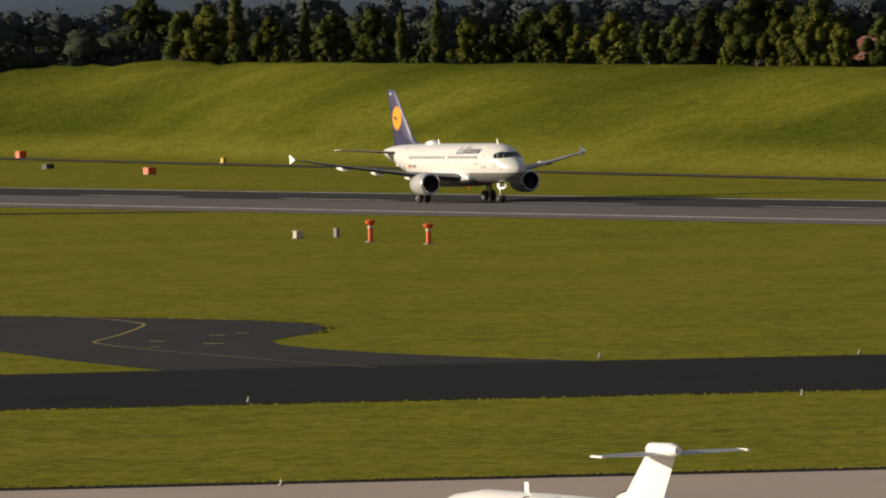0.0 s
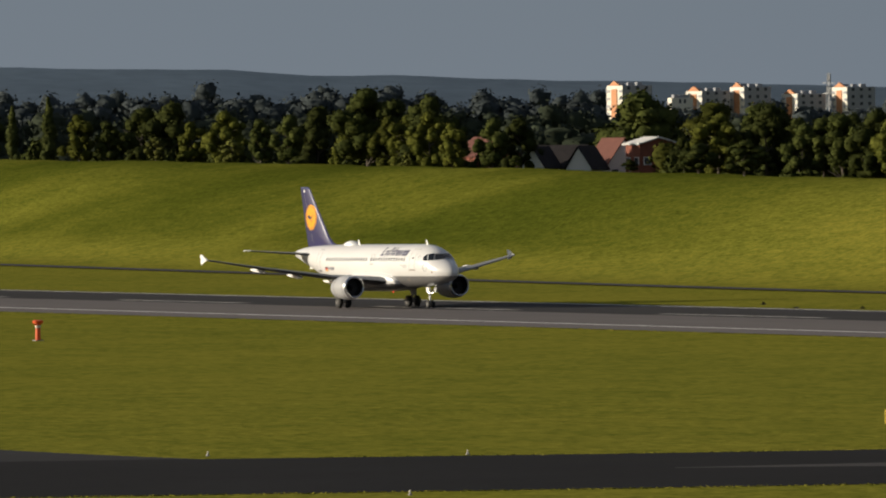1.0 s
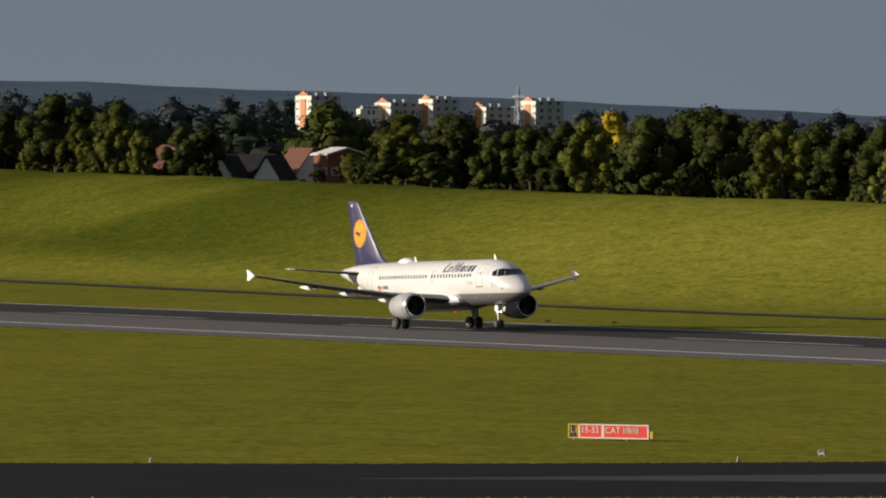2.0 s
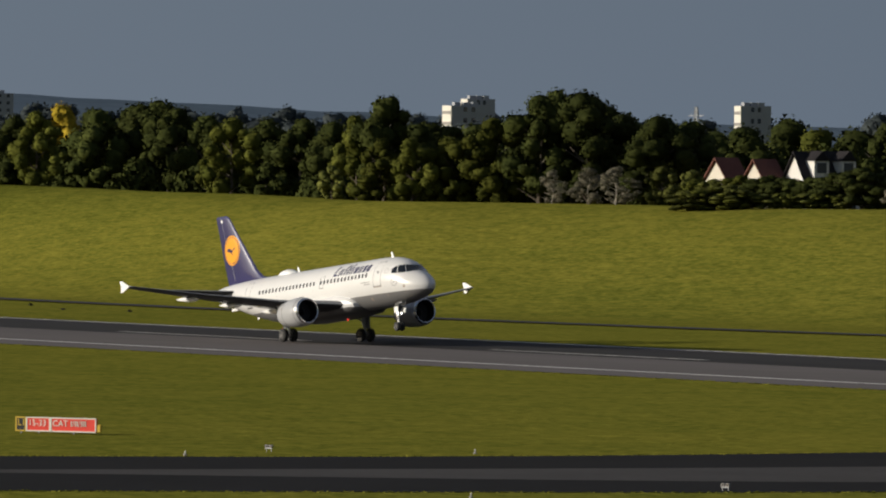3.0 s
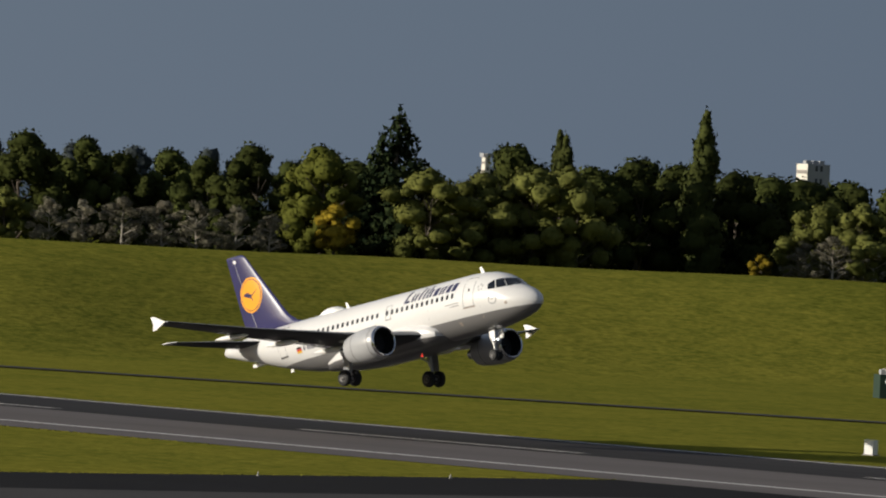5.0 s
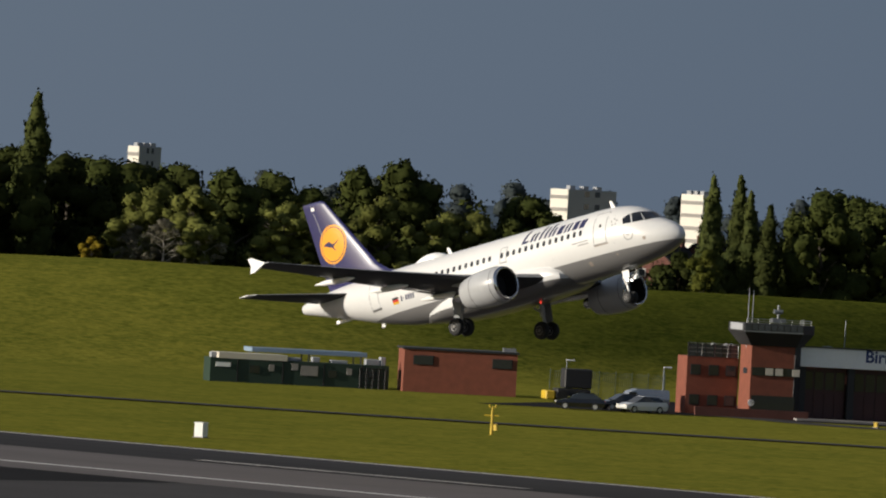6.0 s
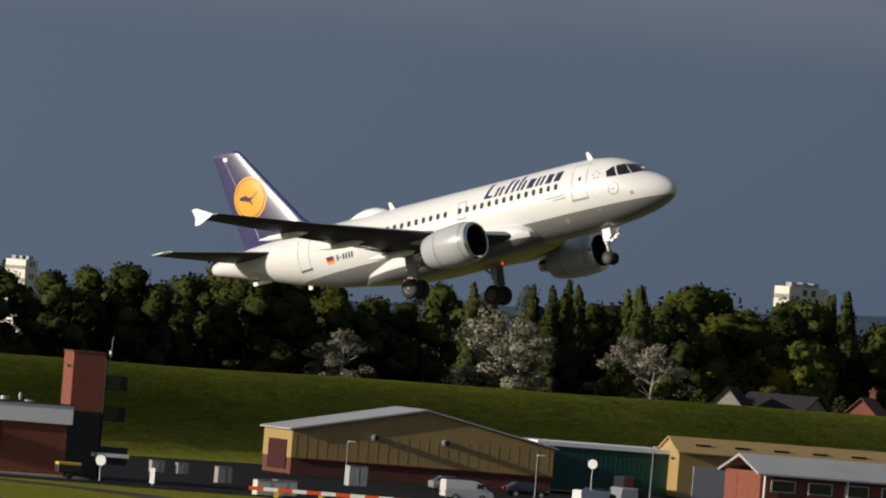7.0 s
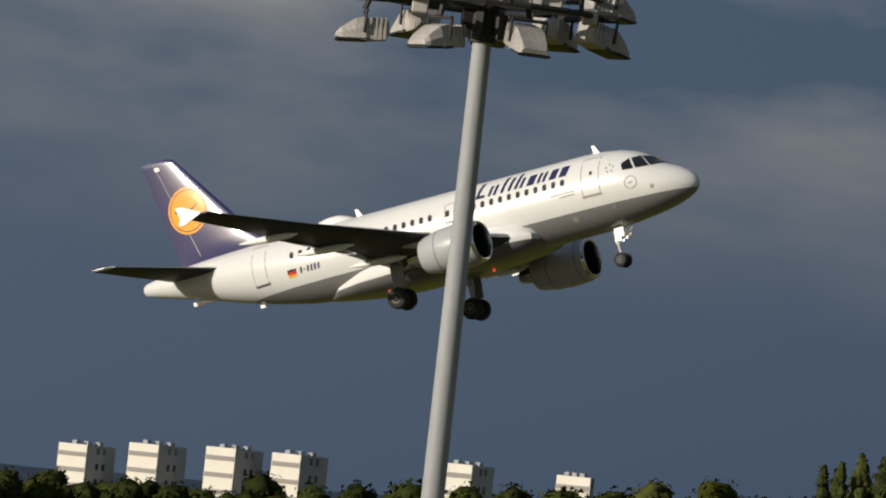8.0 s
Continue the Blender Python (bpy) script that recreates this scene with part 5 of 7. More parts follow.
def tower_block(az, dist, el, wx, wy, floors, style, label):
    """A block of flats square to the runway; its sunny end looks along -Y, its broad side along +X."""
    z1 = top_z(dist, el)
    t = thing("tower_block", pose(*polar(az, dist)), label, "apartment block", "tower blocks on the skyline")
    warm = style == "orange"
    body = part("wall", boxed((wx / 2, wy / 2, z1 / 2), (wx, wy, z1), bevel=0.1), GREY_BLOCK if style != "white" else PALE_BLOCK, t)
    # sun on this end is put into a paler colour than the grey body's
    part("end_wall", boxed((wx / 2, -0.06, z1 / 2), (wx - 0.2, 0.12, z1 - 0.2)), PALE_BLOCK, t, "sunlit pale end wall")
    step_z = z1 / floors
    strip = pane = None
    for k in range(floors):
        z = z1 - (k + 0.35) * step_z
        if warm:
            for x0 in (0.11, 0.89):
                if strip is None:
                    strip = part("balcony_band", boxed((0, 0, 0), (wx * 0.2, 0.25, step_z * 0.35)), GREY_BLOCK, body, at=pose(wx * x0, -0.2, z - step_z * 0.4))
                else:
                    again(strip, pose(wx * x0, -0.2, z - step_z * 0.4), body)
        elif strip is None:
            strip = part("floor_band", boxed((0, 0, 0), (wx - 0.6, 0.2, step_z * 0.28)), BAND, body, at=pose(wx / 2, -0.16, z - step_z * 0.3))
        else:
            again(strip, pose(wx / 2, -0.16, z - step_z * 0.3), body)
        for y in ((0.38, 0.6) if not warm else (0.2, 0.5, 0.8)):
            if pane is None:
                pane = part("window", boxed((0, 0, 0), (0.12, wy * 0.1, step_z * 0.42)), FAR_PANE, body, at=pose(wx + 0.03, wy * y, z))
            else:
                again(pane, pose(wx + 0.03, wy * y, z), body)
    if warm:
        bm = boxed((wx / 2, -0.25, z1 * 0.48), (wx * 0.34, 0.3, z1 * 0.96))
        part("stair_panel", bm, ORANGE_PANEL, t, "orange stair panel")
        bm = bmesh.new()
        loft(bm, [[(wx * 0.15, y, z1), (wx * 0.85, y, z1), (wx * 0.5, y, z1 + 1.6)] for y in (-0.3, 0.4)])
        part("roof_gable", bm, ORANGE_PANEL, t)
    for k in range(3):
        part("roof_unit", boxed((wx * (0.3 + 0.2 * k), wy * (0.3 + 0.2 * k), z1 + 0.5), (1.5, 2.0, 1.0)), GREY_BLOCK, t)
    return t


WARM = "tall grey flats with sunlit orange end wall"
for az, el, wx, wy in ((-61.30, 0.265, 11.5, 11.5), (-60.78, 0.222, 11.5, 11), (-60.49, 0.245, 10, 10.5), (-60.15, 0.195, 11, 11), (-59.82, 0.235, 10.5, 11)):
    tower_block(az, 3000, el, wx, wy, 12, "orange", WARM)
PALE = "pale tower block with sunlit banded end wall"
tower_block(-60.90, 2900, 0.18, 3, 8, 8, "white", "plain pale slab block between the towers")
# distance haze is put into the grey walls of these three blocks
tower_block(-56.72, 2600, 0.19, 5, 13, 8, "grey", "broad white hospital-like block with stepped roof")
tower_block(-56.60, 2650, 0.235, 4, 10, 9, "grey", "broad white hospital-like block with stepped roof")
tower_block(-54.80, 2600, 0.21, 3.5, 11, 8, "grey", PALE)
tower_block(-49.24, 2200, 0.22, 1.6, 1.6, 12, "white", "slim white tower above the woods")
tower_block(-47.17, 2600, 0.285, 5, 9, 8, "grey", PALE)
tower_block(-44.38, 2400, 0.16, 7.0, 19, 7, "grey", PALE)
tower_block(-43.52, 2400, 0.17, 8.5, 4, 7, "white", PALE)
tower_block(-41.37, 2400, 0.15, 7.5, 5, 7, "white", PALE)
tower_block(-39.62, 2000, 0.44, 9, 14, 10, "white", "large white tower block beside dark trees")
tower_block(-36.32, 1900, 0.385, 4.2, 14.5, 9, "white", "large white tower block beside dark trees")
for az, el, wx, wy in ((-33.155, 0.505, 9.5, 14.5), (-32.695, 0.555, 9.8, 14.5), (-32.19, 0.585, 9.8, 14.5), (-31.755, 0.59, 9.5, 14.5), (-30.64, 0.645, 10, 12), (-29.88, 0.645, 11, 2)):
    tower_block(az, 2400, el, wx, wy, 9, "grey", PALE)


def gabled_house(az, dist, z0, wx, wy, eaves, ridge, along_x, wall, roof, label, rz=0.0, chimneys=1, dormers=0, windows=2):
    """A house with a pitched roof, gables, chimney stacks and windows."""
    h = thing("house", polar_pose(az, dist, z0, rz), label, "house", "houses behind the bank")
    w = part("wall", boxed((0, 0, eaves / 2 - 1), (wx, wy, eaves + 2)), wall, h)
    a, b = (wx, wy) if along_x else (wy, wx)
    o = 0.35

    def turn(p):
        return p if along_x else (-p[1], p[0], p[2])
    bm = bmesh.new()
    for s in (-1, 1):
        outer = [(-a / 2 - o, s * (b / 2 + o), eaves - 0.25), (a / 2 + o, s * (b / 2 + o), eaves - 0.25), (a / 2 + o, 0, ridge), (-a / 2 - o, 0, ridge)]
        v = [bm.verts.new(turn((x, y, z + d))) for d in (0, 0.18) for x, y, z in outer]
        bm.faces.new(v[:4]), bm.faces.new(v[4:])
        for k in range(4):
            bm.faces.new((v[k], v[(k + 1) % 4], v[4 + (k + 1) % 4], v[4 + k]))
    r = part("roof", bm, roof, h, "tiled pitched roof")
    for s in (-1, 1):
        part("gable", loft(bmesh.new(), [[turn((s * a / 2 - s * e, -b / 2, eaves)), turn((s * a / 2 - s * e, b / 2, eaves)), turn((s * a / 2 - s * e, 0, ridge - 0.05))] for e in (0.0, 0.2)]), wall, h)
    for k in range(chimneys):
        c = bmesh.new()
        x = a * (0.4 - 0.7 * k)
        box(c, turn((x, 0, ridge + 0.15)), (0.8, 0.8, 1.9))
        box(c, turn((x, 0, ridge + 1.1)), (0.95, 0.95, 0.14))
        st = part("chimney", c, BRICK_DARK, r)
        for d in (-0.2, 0.2):
            part("chimney_pot", rod(bmesh.new(), turn((x + d, 0, ridge + 1.15)), turn((x + d, 0, ridge + 1.5)), 0.13, n=8), ROOF_RED, st)
    for k in range(windows):
        for face, p, s in (("y", (wx * (-0.3 + 0.6 * k / max(1, windows - 1)), -wy / 2 - 0.03, eaves * 0.6), (1.2, 0.1, 1.1)), ("x", (wx / 2 + 0.03, wy * (-0.3 + 0.6 * k / max(1, windows - 1)), eaves * 0.6), (0.1, 1.2, 1.1))):
            f = part("window_frame", boxed(p, s), WHITE_WALL, h)
            part("pane", boxed((p[0], p[1] - (0.04 if face == "y" else 0), p[2]) if face == "y" else (p[0] + 0.04, p[1], p[2]), (s[0] - 0.2 if face == "y" else 0.08, 0.08 if face == "y" else s[1] - 0.2, s[2] - 0.2)), FAR_PANE, f)
    for k in range(dormers):
        y = wy * (-0.25 + 0.5 * k)
        d = part("dormer", boxed((wx * 0.3, y, (eaves + ridge) / 2 + 0.3), (wx * 0.35, 1.9, 1.9)), WHITE_WALL, h, "white dormer")
        bm = bmesh.new()
        loft(bm, [[(wx * 0.3 + e, y - 1.1, (eaves + ridge) / 2 + 1.15), (wx * 0.3 + e, y + 1.1, (eaves + ridge) / 2 + 1.15), (wx * 0.3 + e, y, (eaves + ridge) / 2 + 2.2)] for e in (-wx * 0.2, wx * 0.2)])
        part("dormer_roof", bm, roof, d)
        part("dormer_pane", boxed((wx * 0.3 + wx * 0.175 + 0.03, y, (eaves + ridge) / 2 + 0.4), (0.06, 1.2, 1.1)), FAR_PANE, d)
    return h


def polar_pose(az, dist, z, rz):
    p = polar(az, dist, z)
    return pose(p.x, p.y, p.z, 0, 0, rz)


# white house with two gables, red-roofed neighbour, flat-topped brick block
gabled_house(-61.74, 1198, 8.6, 3.4, 5.0, 3.2, 6.0, False, WHITE_WALL, ROOF_DARK, "white gabled house with dark tiled roof", rz=36, chimneys=0)
gabled_house(-61.59, 1203, 8.6, 5, 7.0, 2.6, 6.1, False, WHITE_WALL, ROOF_DARK, "white gabled house with dark tiled roof", rz=126, chimneys=0)
gabled_house(-61.44, 1198, 8.6, 3.8, 5.0, 3.0, 6.0, False, WHITE_WALL, ROOF_DARK, "white gabled house with dark tiled roof", rz=36, chimneys=0)
gabled_house(-61.26, 1210, 9.0, 6, 5, 3.2, 6.6, True, WHITE_WALL, ROOF_RED, "small white house with red tiled roof", chimneys=0)
gabled_house(-61.01, 1200, 8.8, 4, 6, 6.2, 6.9, True, BRICK, WHITE_WALL, "flat-topped brick house with white windows", chimneys=0)
gabled_house(-62.1, 1260, 7.4, 7, 7, 6.0, 8.5, True, BRICK, ROOF_RED, "brick house with red roof among trees", chimneys=1)
# white houses with dormers
gabled_house(-54.22, 925, 7.9, 5.0, 7.0, 4.0, 8.0, False, WHITE_WALL, ROOF_DARK, "white house with dormers and dark roof", chimneys=0, dormers=2)
gabled_house(-54.60, 925, 7.8, 4.5, 2.4, 4.6, 7.2, False, CREAM, ROOF_RED, "cream gabled house with red tiled roof", chimneys=0)
gabled_house(-54.85, 930, 7.8, 4.5, 2.4, 4.8, 7.3, False, CREAM, ROOF_RED, "cream gabled house with red tiled roof", chimneys=0)
# terrace with chimneys behind the station
for k in range(6):
    gabled_house(-44.1 + 0.26 * k, 1230 + 6 * (k % 2), 7.4, 6.5, 7, 3.8, 6.6 - 0.25 * (k % 3), False, BRICK_DARK, ROOF_DARK, "brick terraced house with dark roof and chimney", rz=8, chimneys=2)
# houses at the end of the bank
gabled_house(-36.54, 1090, 6.3, 7, 8, 1.2, 5.2, False, SHADED_RENDER, ROOF_DARK, "dark-roofed bungalow with pale gable windows", rz=28, chimneys=0)
gabled_house(-36.2, 1096, 6.1, 9, 12, 1.2, 4.9, False, SHADED_RENDER, ROOF_DARK, "dark-roofed bungalow with pale gable windows", rz=80, chimneys=0)
gabled_house(-35.65, 1100, 6.2, 6, 6, 2.2, 5.2, False, BRICK, ROOF_RED, "brick house with red tiled roof", rz=20, chimneys=1)
gabled_house(-35.3, 1120, 6.2, 7, 8, 2.4, 5.6, False, SHADED_RENDER, ROOF_DARK, "grey-roofed house with brick chimneys", rz=75, chimneys=2)
gabled_house(-34.75, 1130, 6.8, 6, 7, 3.2, 6.2, False, WHITE_WALL, ROOF_RED, "white house with red tiled roof", rz=20, chimneys=1)
gabled_house(-34.45, 1126, 6.8, 6, 8, 3.2, 6.4, False, BRICK, ROOF_RED, "brick house with red tiled roof", rz=80, chimneys=1)
STEEL = mat("galvanised_steel", (0.30, 0.31, 0.32), 0.5, 0.6, vary=0.2, scale=3)


def lattice_mast(az, dist, el, w, label):
    z1 = top_z(dist, el)
    m = thing("lattice_mast", polar_pose(az, dist, 0, 20), label, "mast")
    bm = bmesh.new()
    for sx in (-1, 1):
        for sy in (-1, 1):
            rod(bm, (sx * w, sy * w, 0), (sx * w * 0.2, sy * w * 0.2, z1), 0.22, 0.12, 6)
    part("legs", bm, STEEL, m)
    bm = bmesh.new()
    for k in range(8):
        za, zb = z1 * k / 8, z1 * (k + 1) / 8
        wa, wb = w * (1 - 0.8 * k / 8), w * (1 - 0.8 * (k + 1) / 8)
        for s in (-1, 1):
            rod(bm, (-wa, s * wa, za), (wb, s * wb, zb), 0.1, n=5)
            rod(bm, (wa, s * wa, za), (-wb, s * wb, zb), 0.1, n=5)
    part("bracing", bm, STEEL, m)
    bm = bmesh.new()
    for u in (0.8, 0.9):
        rod(bm, (-w * 1.6, 0, z1 * u), (w * 1.6, 0, z1 * u), 0.14, n=5)
    part("cross_arm", bm, STEEL, m)


lattice_mast(-59.84, 2900, 0.33, 1.6, "thin lattice mast beside the tower blocks")
lattice_mast(-55.05, 2600, 0.20, 1.6, "thin lattice mast on the skyline")
lattice_mast(-35.41, 2300, 0.28, 3.0, "grey electricity pylon beyond the woods")
crane = thing("crane_jib", polar_pose(-35.31, 2500, 0, 0), "white slanting crane jib beyond the woods", "crane")
part("mast", rod(bmesh.new(), (3, 3, 0), (3, 3, 26), 0.5, n=6), WHITE_PAINT, crane)
part("jib", rod(bmesh.new(), (4.5, 4, 24), (-1.5, -1, 32), 0.7, 0.5, n=6), WHITE_PAINT, crane)
shed = thing("white_depot", polar_pose(-34.0, 2700, 0, 0), "low white industrial roof on the horizon", "building")
part("wall", boxed((0, 6, 12), (14, 20, 27.5)), WHITE_WALL, shed)
part("roof", boxed((0, 6, 26.2), (15, 21, 0.8)), PALE_BLOCK, shed)
shed2 = thing("white_depot", polar_pose(-64.75, 2500, 0, 0), "low white industrial building in far woods", "building")
part("wall", boxed((0, 4, 10), (9, 9, 24)), WHITE_WALL, shed2)
part("roof", boxed((0, 4, 22.2), (10, 10, 0.5)), PALE_BLOCK, shed2)


# ---- fire station and yards ----
SIGN_WHITE = mat("white_fascia", (0.88, 0.89, 0.90), 0.5, vary=0.08, scale=0.8)
SIGN_BLUE = mat("sign_blue", (0.012, 0.035, 0.16), 0.5)
SIGN_LIGHTBLUE = mat("sign_light_blue", (0.03, 0.15, 0.42), 0.5)
DOOR_MAROON = mat("maroon_door", (0.055, 0.014, 0.014), 0.5, vary=0.25, scale=2)
DARK_TRIM = mat("dark_trim", (0.02, 0.02, 0.022), 0.6)
GLASS_DARK = mat("dark_glass", (0.03, 0.035, 0.04), 0.06, coat=0.5)
TAN_CLAD = mat("ochre_cladding", (0.38, 0.26, 0.095), 0.6, vary=0.15, scale=1.0, stretch=(6, 6, 0.3))
METAL_ROOF = mat("grey_metal_roof", (0.42, 0.42, 0.42), 0.45, vary=0.2, scale=0.6, stretch=(1, 1, 1))
GREEN_CLAD = mat("green_cladding", (0.012, 0.085, 0.065), 0.5, vary=0.35, scale=1.0, stretch=(8, 8, 0.2))
CONC_GREY = mat("grey_concrete", (0.30, 0.28, 0.26), 0.85, vary=0.2, scale=0.8, bump=0.2)
ORANGE_PAINT = mat("orange_paint", (0.75, 0.10, 0.02), 0.45, vary=0.12)
RED_PAINT = mat("red_paint", (0.62, 0.035, 0.02), 0.45, vary=0.12)
YELLOW_PAINT = mat("yellow_paint", (0.62, 0.42, 0.03), 0.5, vary=0.15)
GREEN_DARK = mat("dark_green_paint", (0.02, 0.045, 0.03), 0.6, vary=0.25)
BLUE_ROOF = mat("pale_blue_roof", (0.25, 0.34, 0.45), 0.5, vary=0.15)
CAR_BLACK = mat("black_car_paint", (0.012, 0.012, 0.014), 0.15, coat=0.8)
CAR_WHITE = mat("white_car_paint", (0.72, 0.72, 0.71), 0.2, coat=0.6)
CAR_SILVER = mat("silver_car_paint", (0.42, 0.45, 0.50), 0.25, 0.4, coat=0.6)
CAB_GLASS = mat("tinted_glass", (0.10, 0.11, 0.125), 0.1, vary=0.5, scale=1.5, coat=0.5)
GLOW_BLUE = glow("blue_lamp", (0.15, 0.35, 1.0), 5.0)
GLOW_AMBER = glow("amber_lamp", (1.0, 0.5, 0.08), 3.0)
FRONT = 57.5        # bearing of the fronts of the yard buildings


def writing(name, text, size, m, material, parent, label="", bold=False):
    """Raised letters from the built-in font, as a mesh."""
    cu = bpy.data.curves.new(name, "FONT")
    cu.body, cu.size, cu.extrude = text, size, 0.006
    cu.offset = 0.022 * size if bold else 0.0
    cu.align_x, cu.align_y = "LEFT", "BOTTOM"
    tmp = bpy.data.objects.new(name, cu)
    me = bpy.data.meshes.new_from_object(tmp)
    bpy.data.objects.remove(tmp)
    bpy.data.curves.remove(cu)
    me.materials.clear()
    me.materials.append(material)
    ob = new(name, me)
    ob.parent, ob.matrix_basis = parent, m
    if label:
        ob["label"] = label
    return ob


def rails(bm, pts, z0, z1, r=0.035, n=3):
    for a, b in zip(pts, pts[1:]):
        for k in range(n):
            z = z0 + (z1 - z0) * (k + 1) / n
            rod(bm, (*a, z), (*b, z), r, n=5)
    for a in pts:
        rod(bm, (*a, z0), (*a, z1), r, n=5)
    return bm


def fire_station():
    st = thing("fire_station", pose(-532.0, 577.0, 0.0, 0, 0, FRONT), "low red-brick fire station with white airport fascia", "building")
    # appliance hall: back, sides, roof, piers between the bays
    part("wall", boxed((12.9, 13.8, 2.5), (25.8, 0.4, 5.0)), BRICK_DARK, st)
    part("wall", boxed((0.2, 7, 2.5), (0.4, 13.6, 5.0)), BRICK_DARK, st)
    part("wall", boxed((25.6, 7, 2.5), (0.4, 13.6, 5.0)), BRICK_DARK, st)
    part("front_wall", boxed((22.6, 0.2, 2.4), (6.2, 0.4, 4.8)), BRICK, st, "plain red brick front")
    part("roof", boxed((12.9, 6.9, 6.1), (26.2, 13.9, 0.3)), CONC_GREY, st)
    part("fascia", boxed((12.9, -0.1, 5.70), (26.4, 0.35, 1.75), bevel=0.04), SIGN_WHITE, st, "white fascia board with blue lettering")
    part("fascia_trim", boxed((12.9, -0.15, 6.62), (26.6, 0.5, 0.10)), DARK_TRIM, st)
    writing("lettering", "Birmingham", 1.55, pose(5.9, -0.283, 5.18, 90, 0, 0), SIGN_BLUE, st, "dark blue raised letters", True)
    writing("lettering", "Airport", 1.55, pose(13.75, -0.283, 5.18, 90, 0, 0), SIGN_LIGHTBLUE, st, "lighter blue raised letters", True)
    bays = ((0.5, 4.4), (5.2, 9.3), (10.2, 13.7), (15.0, 19.2))
    for x in (0.25, 4.8, 9.75, 14.35, 19.35):
        part("pier", boxed((x, 0.25, 2.4), (0.6, 0.5, 4.8)), DARK_TRIM, st)
    for i, (a, b) in enumerate(bays):
        if i == 2:
            continue
        door = part("bay_door", boxed(((a + b) / 2, 0.7, 2.35), (b - a, 0.08, 4.7)), DOOR_MAROON, st, "maroon folding bay door")
        for k in range(4):
            part("door_panel", boxed((a + (b - a) * (k + 0.5) / 4, 0.63, 1.3), ((b - a) / 4 - 0.12, 0.06, 2.3)), DOOR_MAROON, door)
            part("door_pane", boxed((a + (b - a) * (k + 0.5) / 4, 0.63, 3.6), ((b - a) / 4 - 0.2, 0.06, 1.6)), GLASS_DARK, door)
    # watch tower with a flared cab
    bm = bmesh.new()
    loft(bm, [[(-4.9, -1.2, z), (-0.9, -1.2, z), (-0.1, -0.2, z), (-0.1, 2.8, z), (-4.9, 2.8, z)] for z in (0, 6.6)])
    tw = part("watch_tower", bm, BRICK, st, "brick watch tower")
    part("window_band", boxed((-2.6, -1.24, 4.2), (4.4, 0.12, 0.75)), GLASS_DARK, tw)
    for x in (-3.2, -2.3, -0.75):
        part("blind", boxed((x, -1.28, 4.2), (0.7, 0.1, 0.62)), CREAM, tw, "pale window blind")
    part("side_window", boxed((-4.94, 0.6, 4.2), (0.1, 1.2, 0.5)), FAR_PANE, tw)
    bm = bmesh.new()
    loft(bm, [[(-5.0, -1.3, 6.5), (-0.8, -1.3, 6.5), (0, -0.3, 6.5), (0, 2.9, 6.5), (-5.0, 2.9, 6.5)], [(-5.9, -2.2, 7.7), (-0.5, -2.2, 7.7), (0.9, -0.8, 7.7), (0.9, 3.8, 7.7), (-5.9, 3.8, 7.7)], [(-5.9, -2.2, 8.5), (-0.5, -2.2, 8.5), (0.9, -0.8, 8.5), (0.9, 3.8, 8.5), (-5.9, 3.8, 8.5)]])
    part("cab", bm, DARK_TRIM, tw, "dark flared watch room")
    for k in range(9):
        part("cab_pane", boxed((-5.6 + 0.6 * k, -2.23, 8.15), (0.5, 0.1, 0.55)), CAB_GLASS, tw)
    part("cab_rail", rails(bmesh.new(), [(-5.7 + 1.05 * k, -2.0) for k in range(6)] + [(0.6, -0.7), (0.7, 3.4)], 8.5, 8.9, 0.03, 2), STEEL, tw)
    part("cab_sill", boxed((-3.2, -2.24, 7.78), (5.4, 0.14, 0.12)), STEEL, tw)
    part("ground_window_band", boxed((-2.75, -1.25, 1.3), (4.0, 0.14, 1.5)), GLASS_DARK, tw, "dark ground-floor glazing")
    part("entrance_sign", rod(bmesh.new(), (-4.75, -1.32, 1.35), (-4.75, -1.26, 1.35), 0.3, n=20), WHITE_PAINT, tw, "white round sign")
    # the chamfered corner is covered with a thin dark sheet
    bm = bmesh.new()
    loft(bm, [[(-0.86, -1.24, z), (-0.06, -0.24, z), (-0.10, -0.20, z), (-0.90, -1.20, z)] for z in (0.1, 6.5)])
    part("chamfer_cladding", bm, DARK_TRIM, tw, "dark sheet on the chamfered corner")
    part("cab_pane", boxed((-5.93, 0.6, 8.15), (0.1, 4.4, 0.6)), GREY_BLOCK, tw, "pale grey side panel")
    part("aerial_cluster", rod(rod(boxed((-2.2, 0.5, 8.8), (1.2, 1.0, 0.4)), (-2.2, 0.5, 9.0), (-2.2, 0.5, 10.2), 0.12), (-2.6, 0.5, 9.6), (-1.8, 0.5, 9.6), 0.2), STEEL, tw)
    for x, z in ((-4.9, 11.6), (-4.5, 11.4), (4.2, 9.2)):
        part("aerial_mast", rod(bmesh.new(), (x, 0.8, 6.2), (x, 0.8, z), 0.05, 0.03, 6), STEEL, st)
    # office wing with terrace
    wing = part("office_wing", boxed((-7.3, 5.0, 2.6), (4.8, 3.6, 5.2)), BRICK, st, "brick office wing")
    for x in (-8.9, -7.2, -5.6):
        for z in (1.3, 4.0):
            f = part("window_frame", boxed((x, 3.17, z), (0.95, 0.12, 0.95)), DARK_TRIM, wing)
            part("pane", boxed((x, 3.12, z), (0.78, 0.06, 0.78)), GLASS_DARK, f)
    for k in range(6):
        part("balustrade_pane", boxed((-9.25 + 0.78 * k, 3.25, 5.75), (0.66, 0.08, 1.15)), CAB_GLASS, wing, "glazed terrace balustrade")
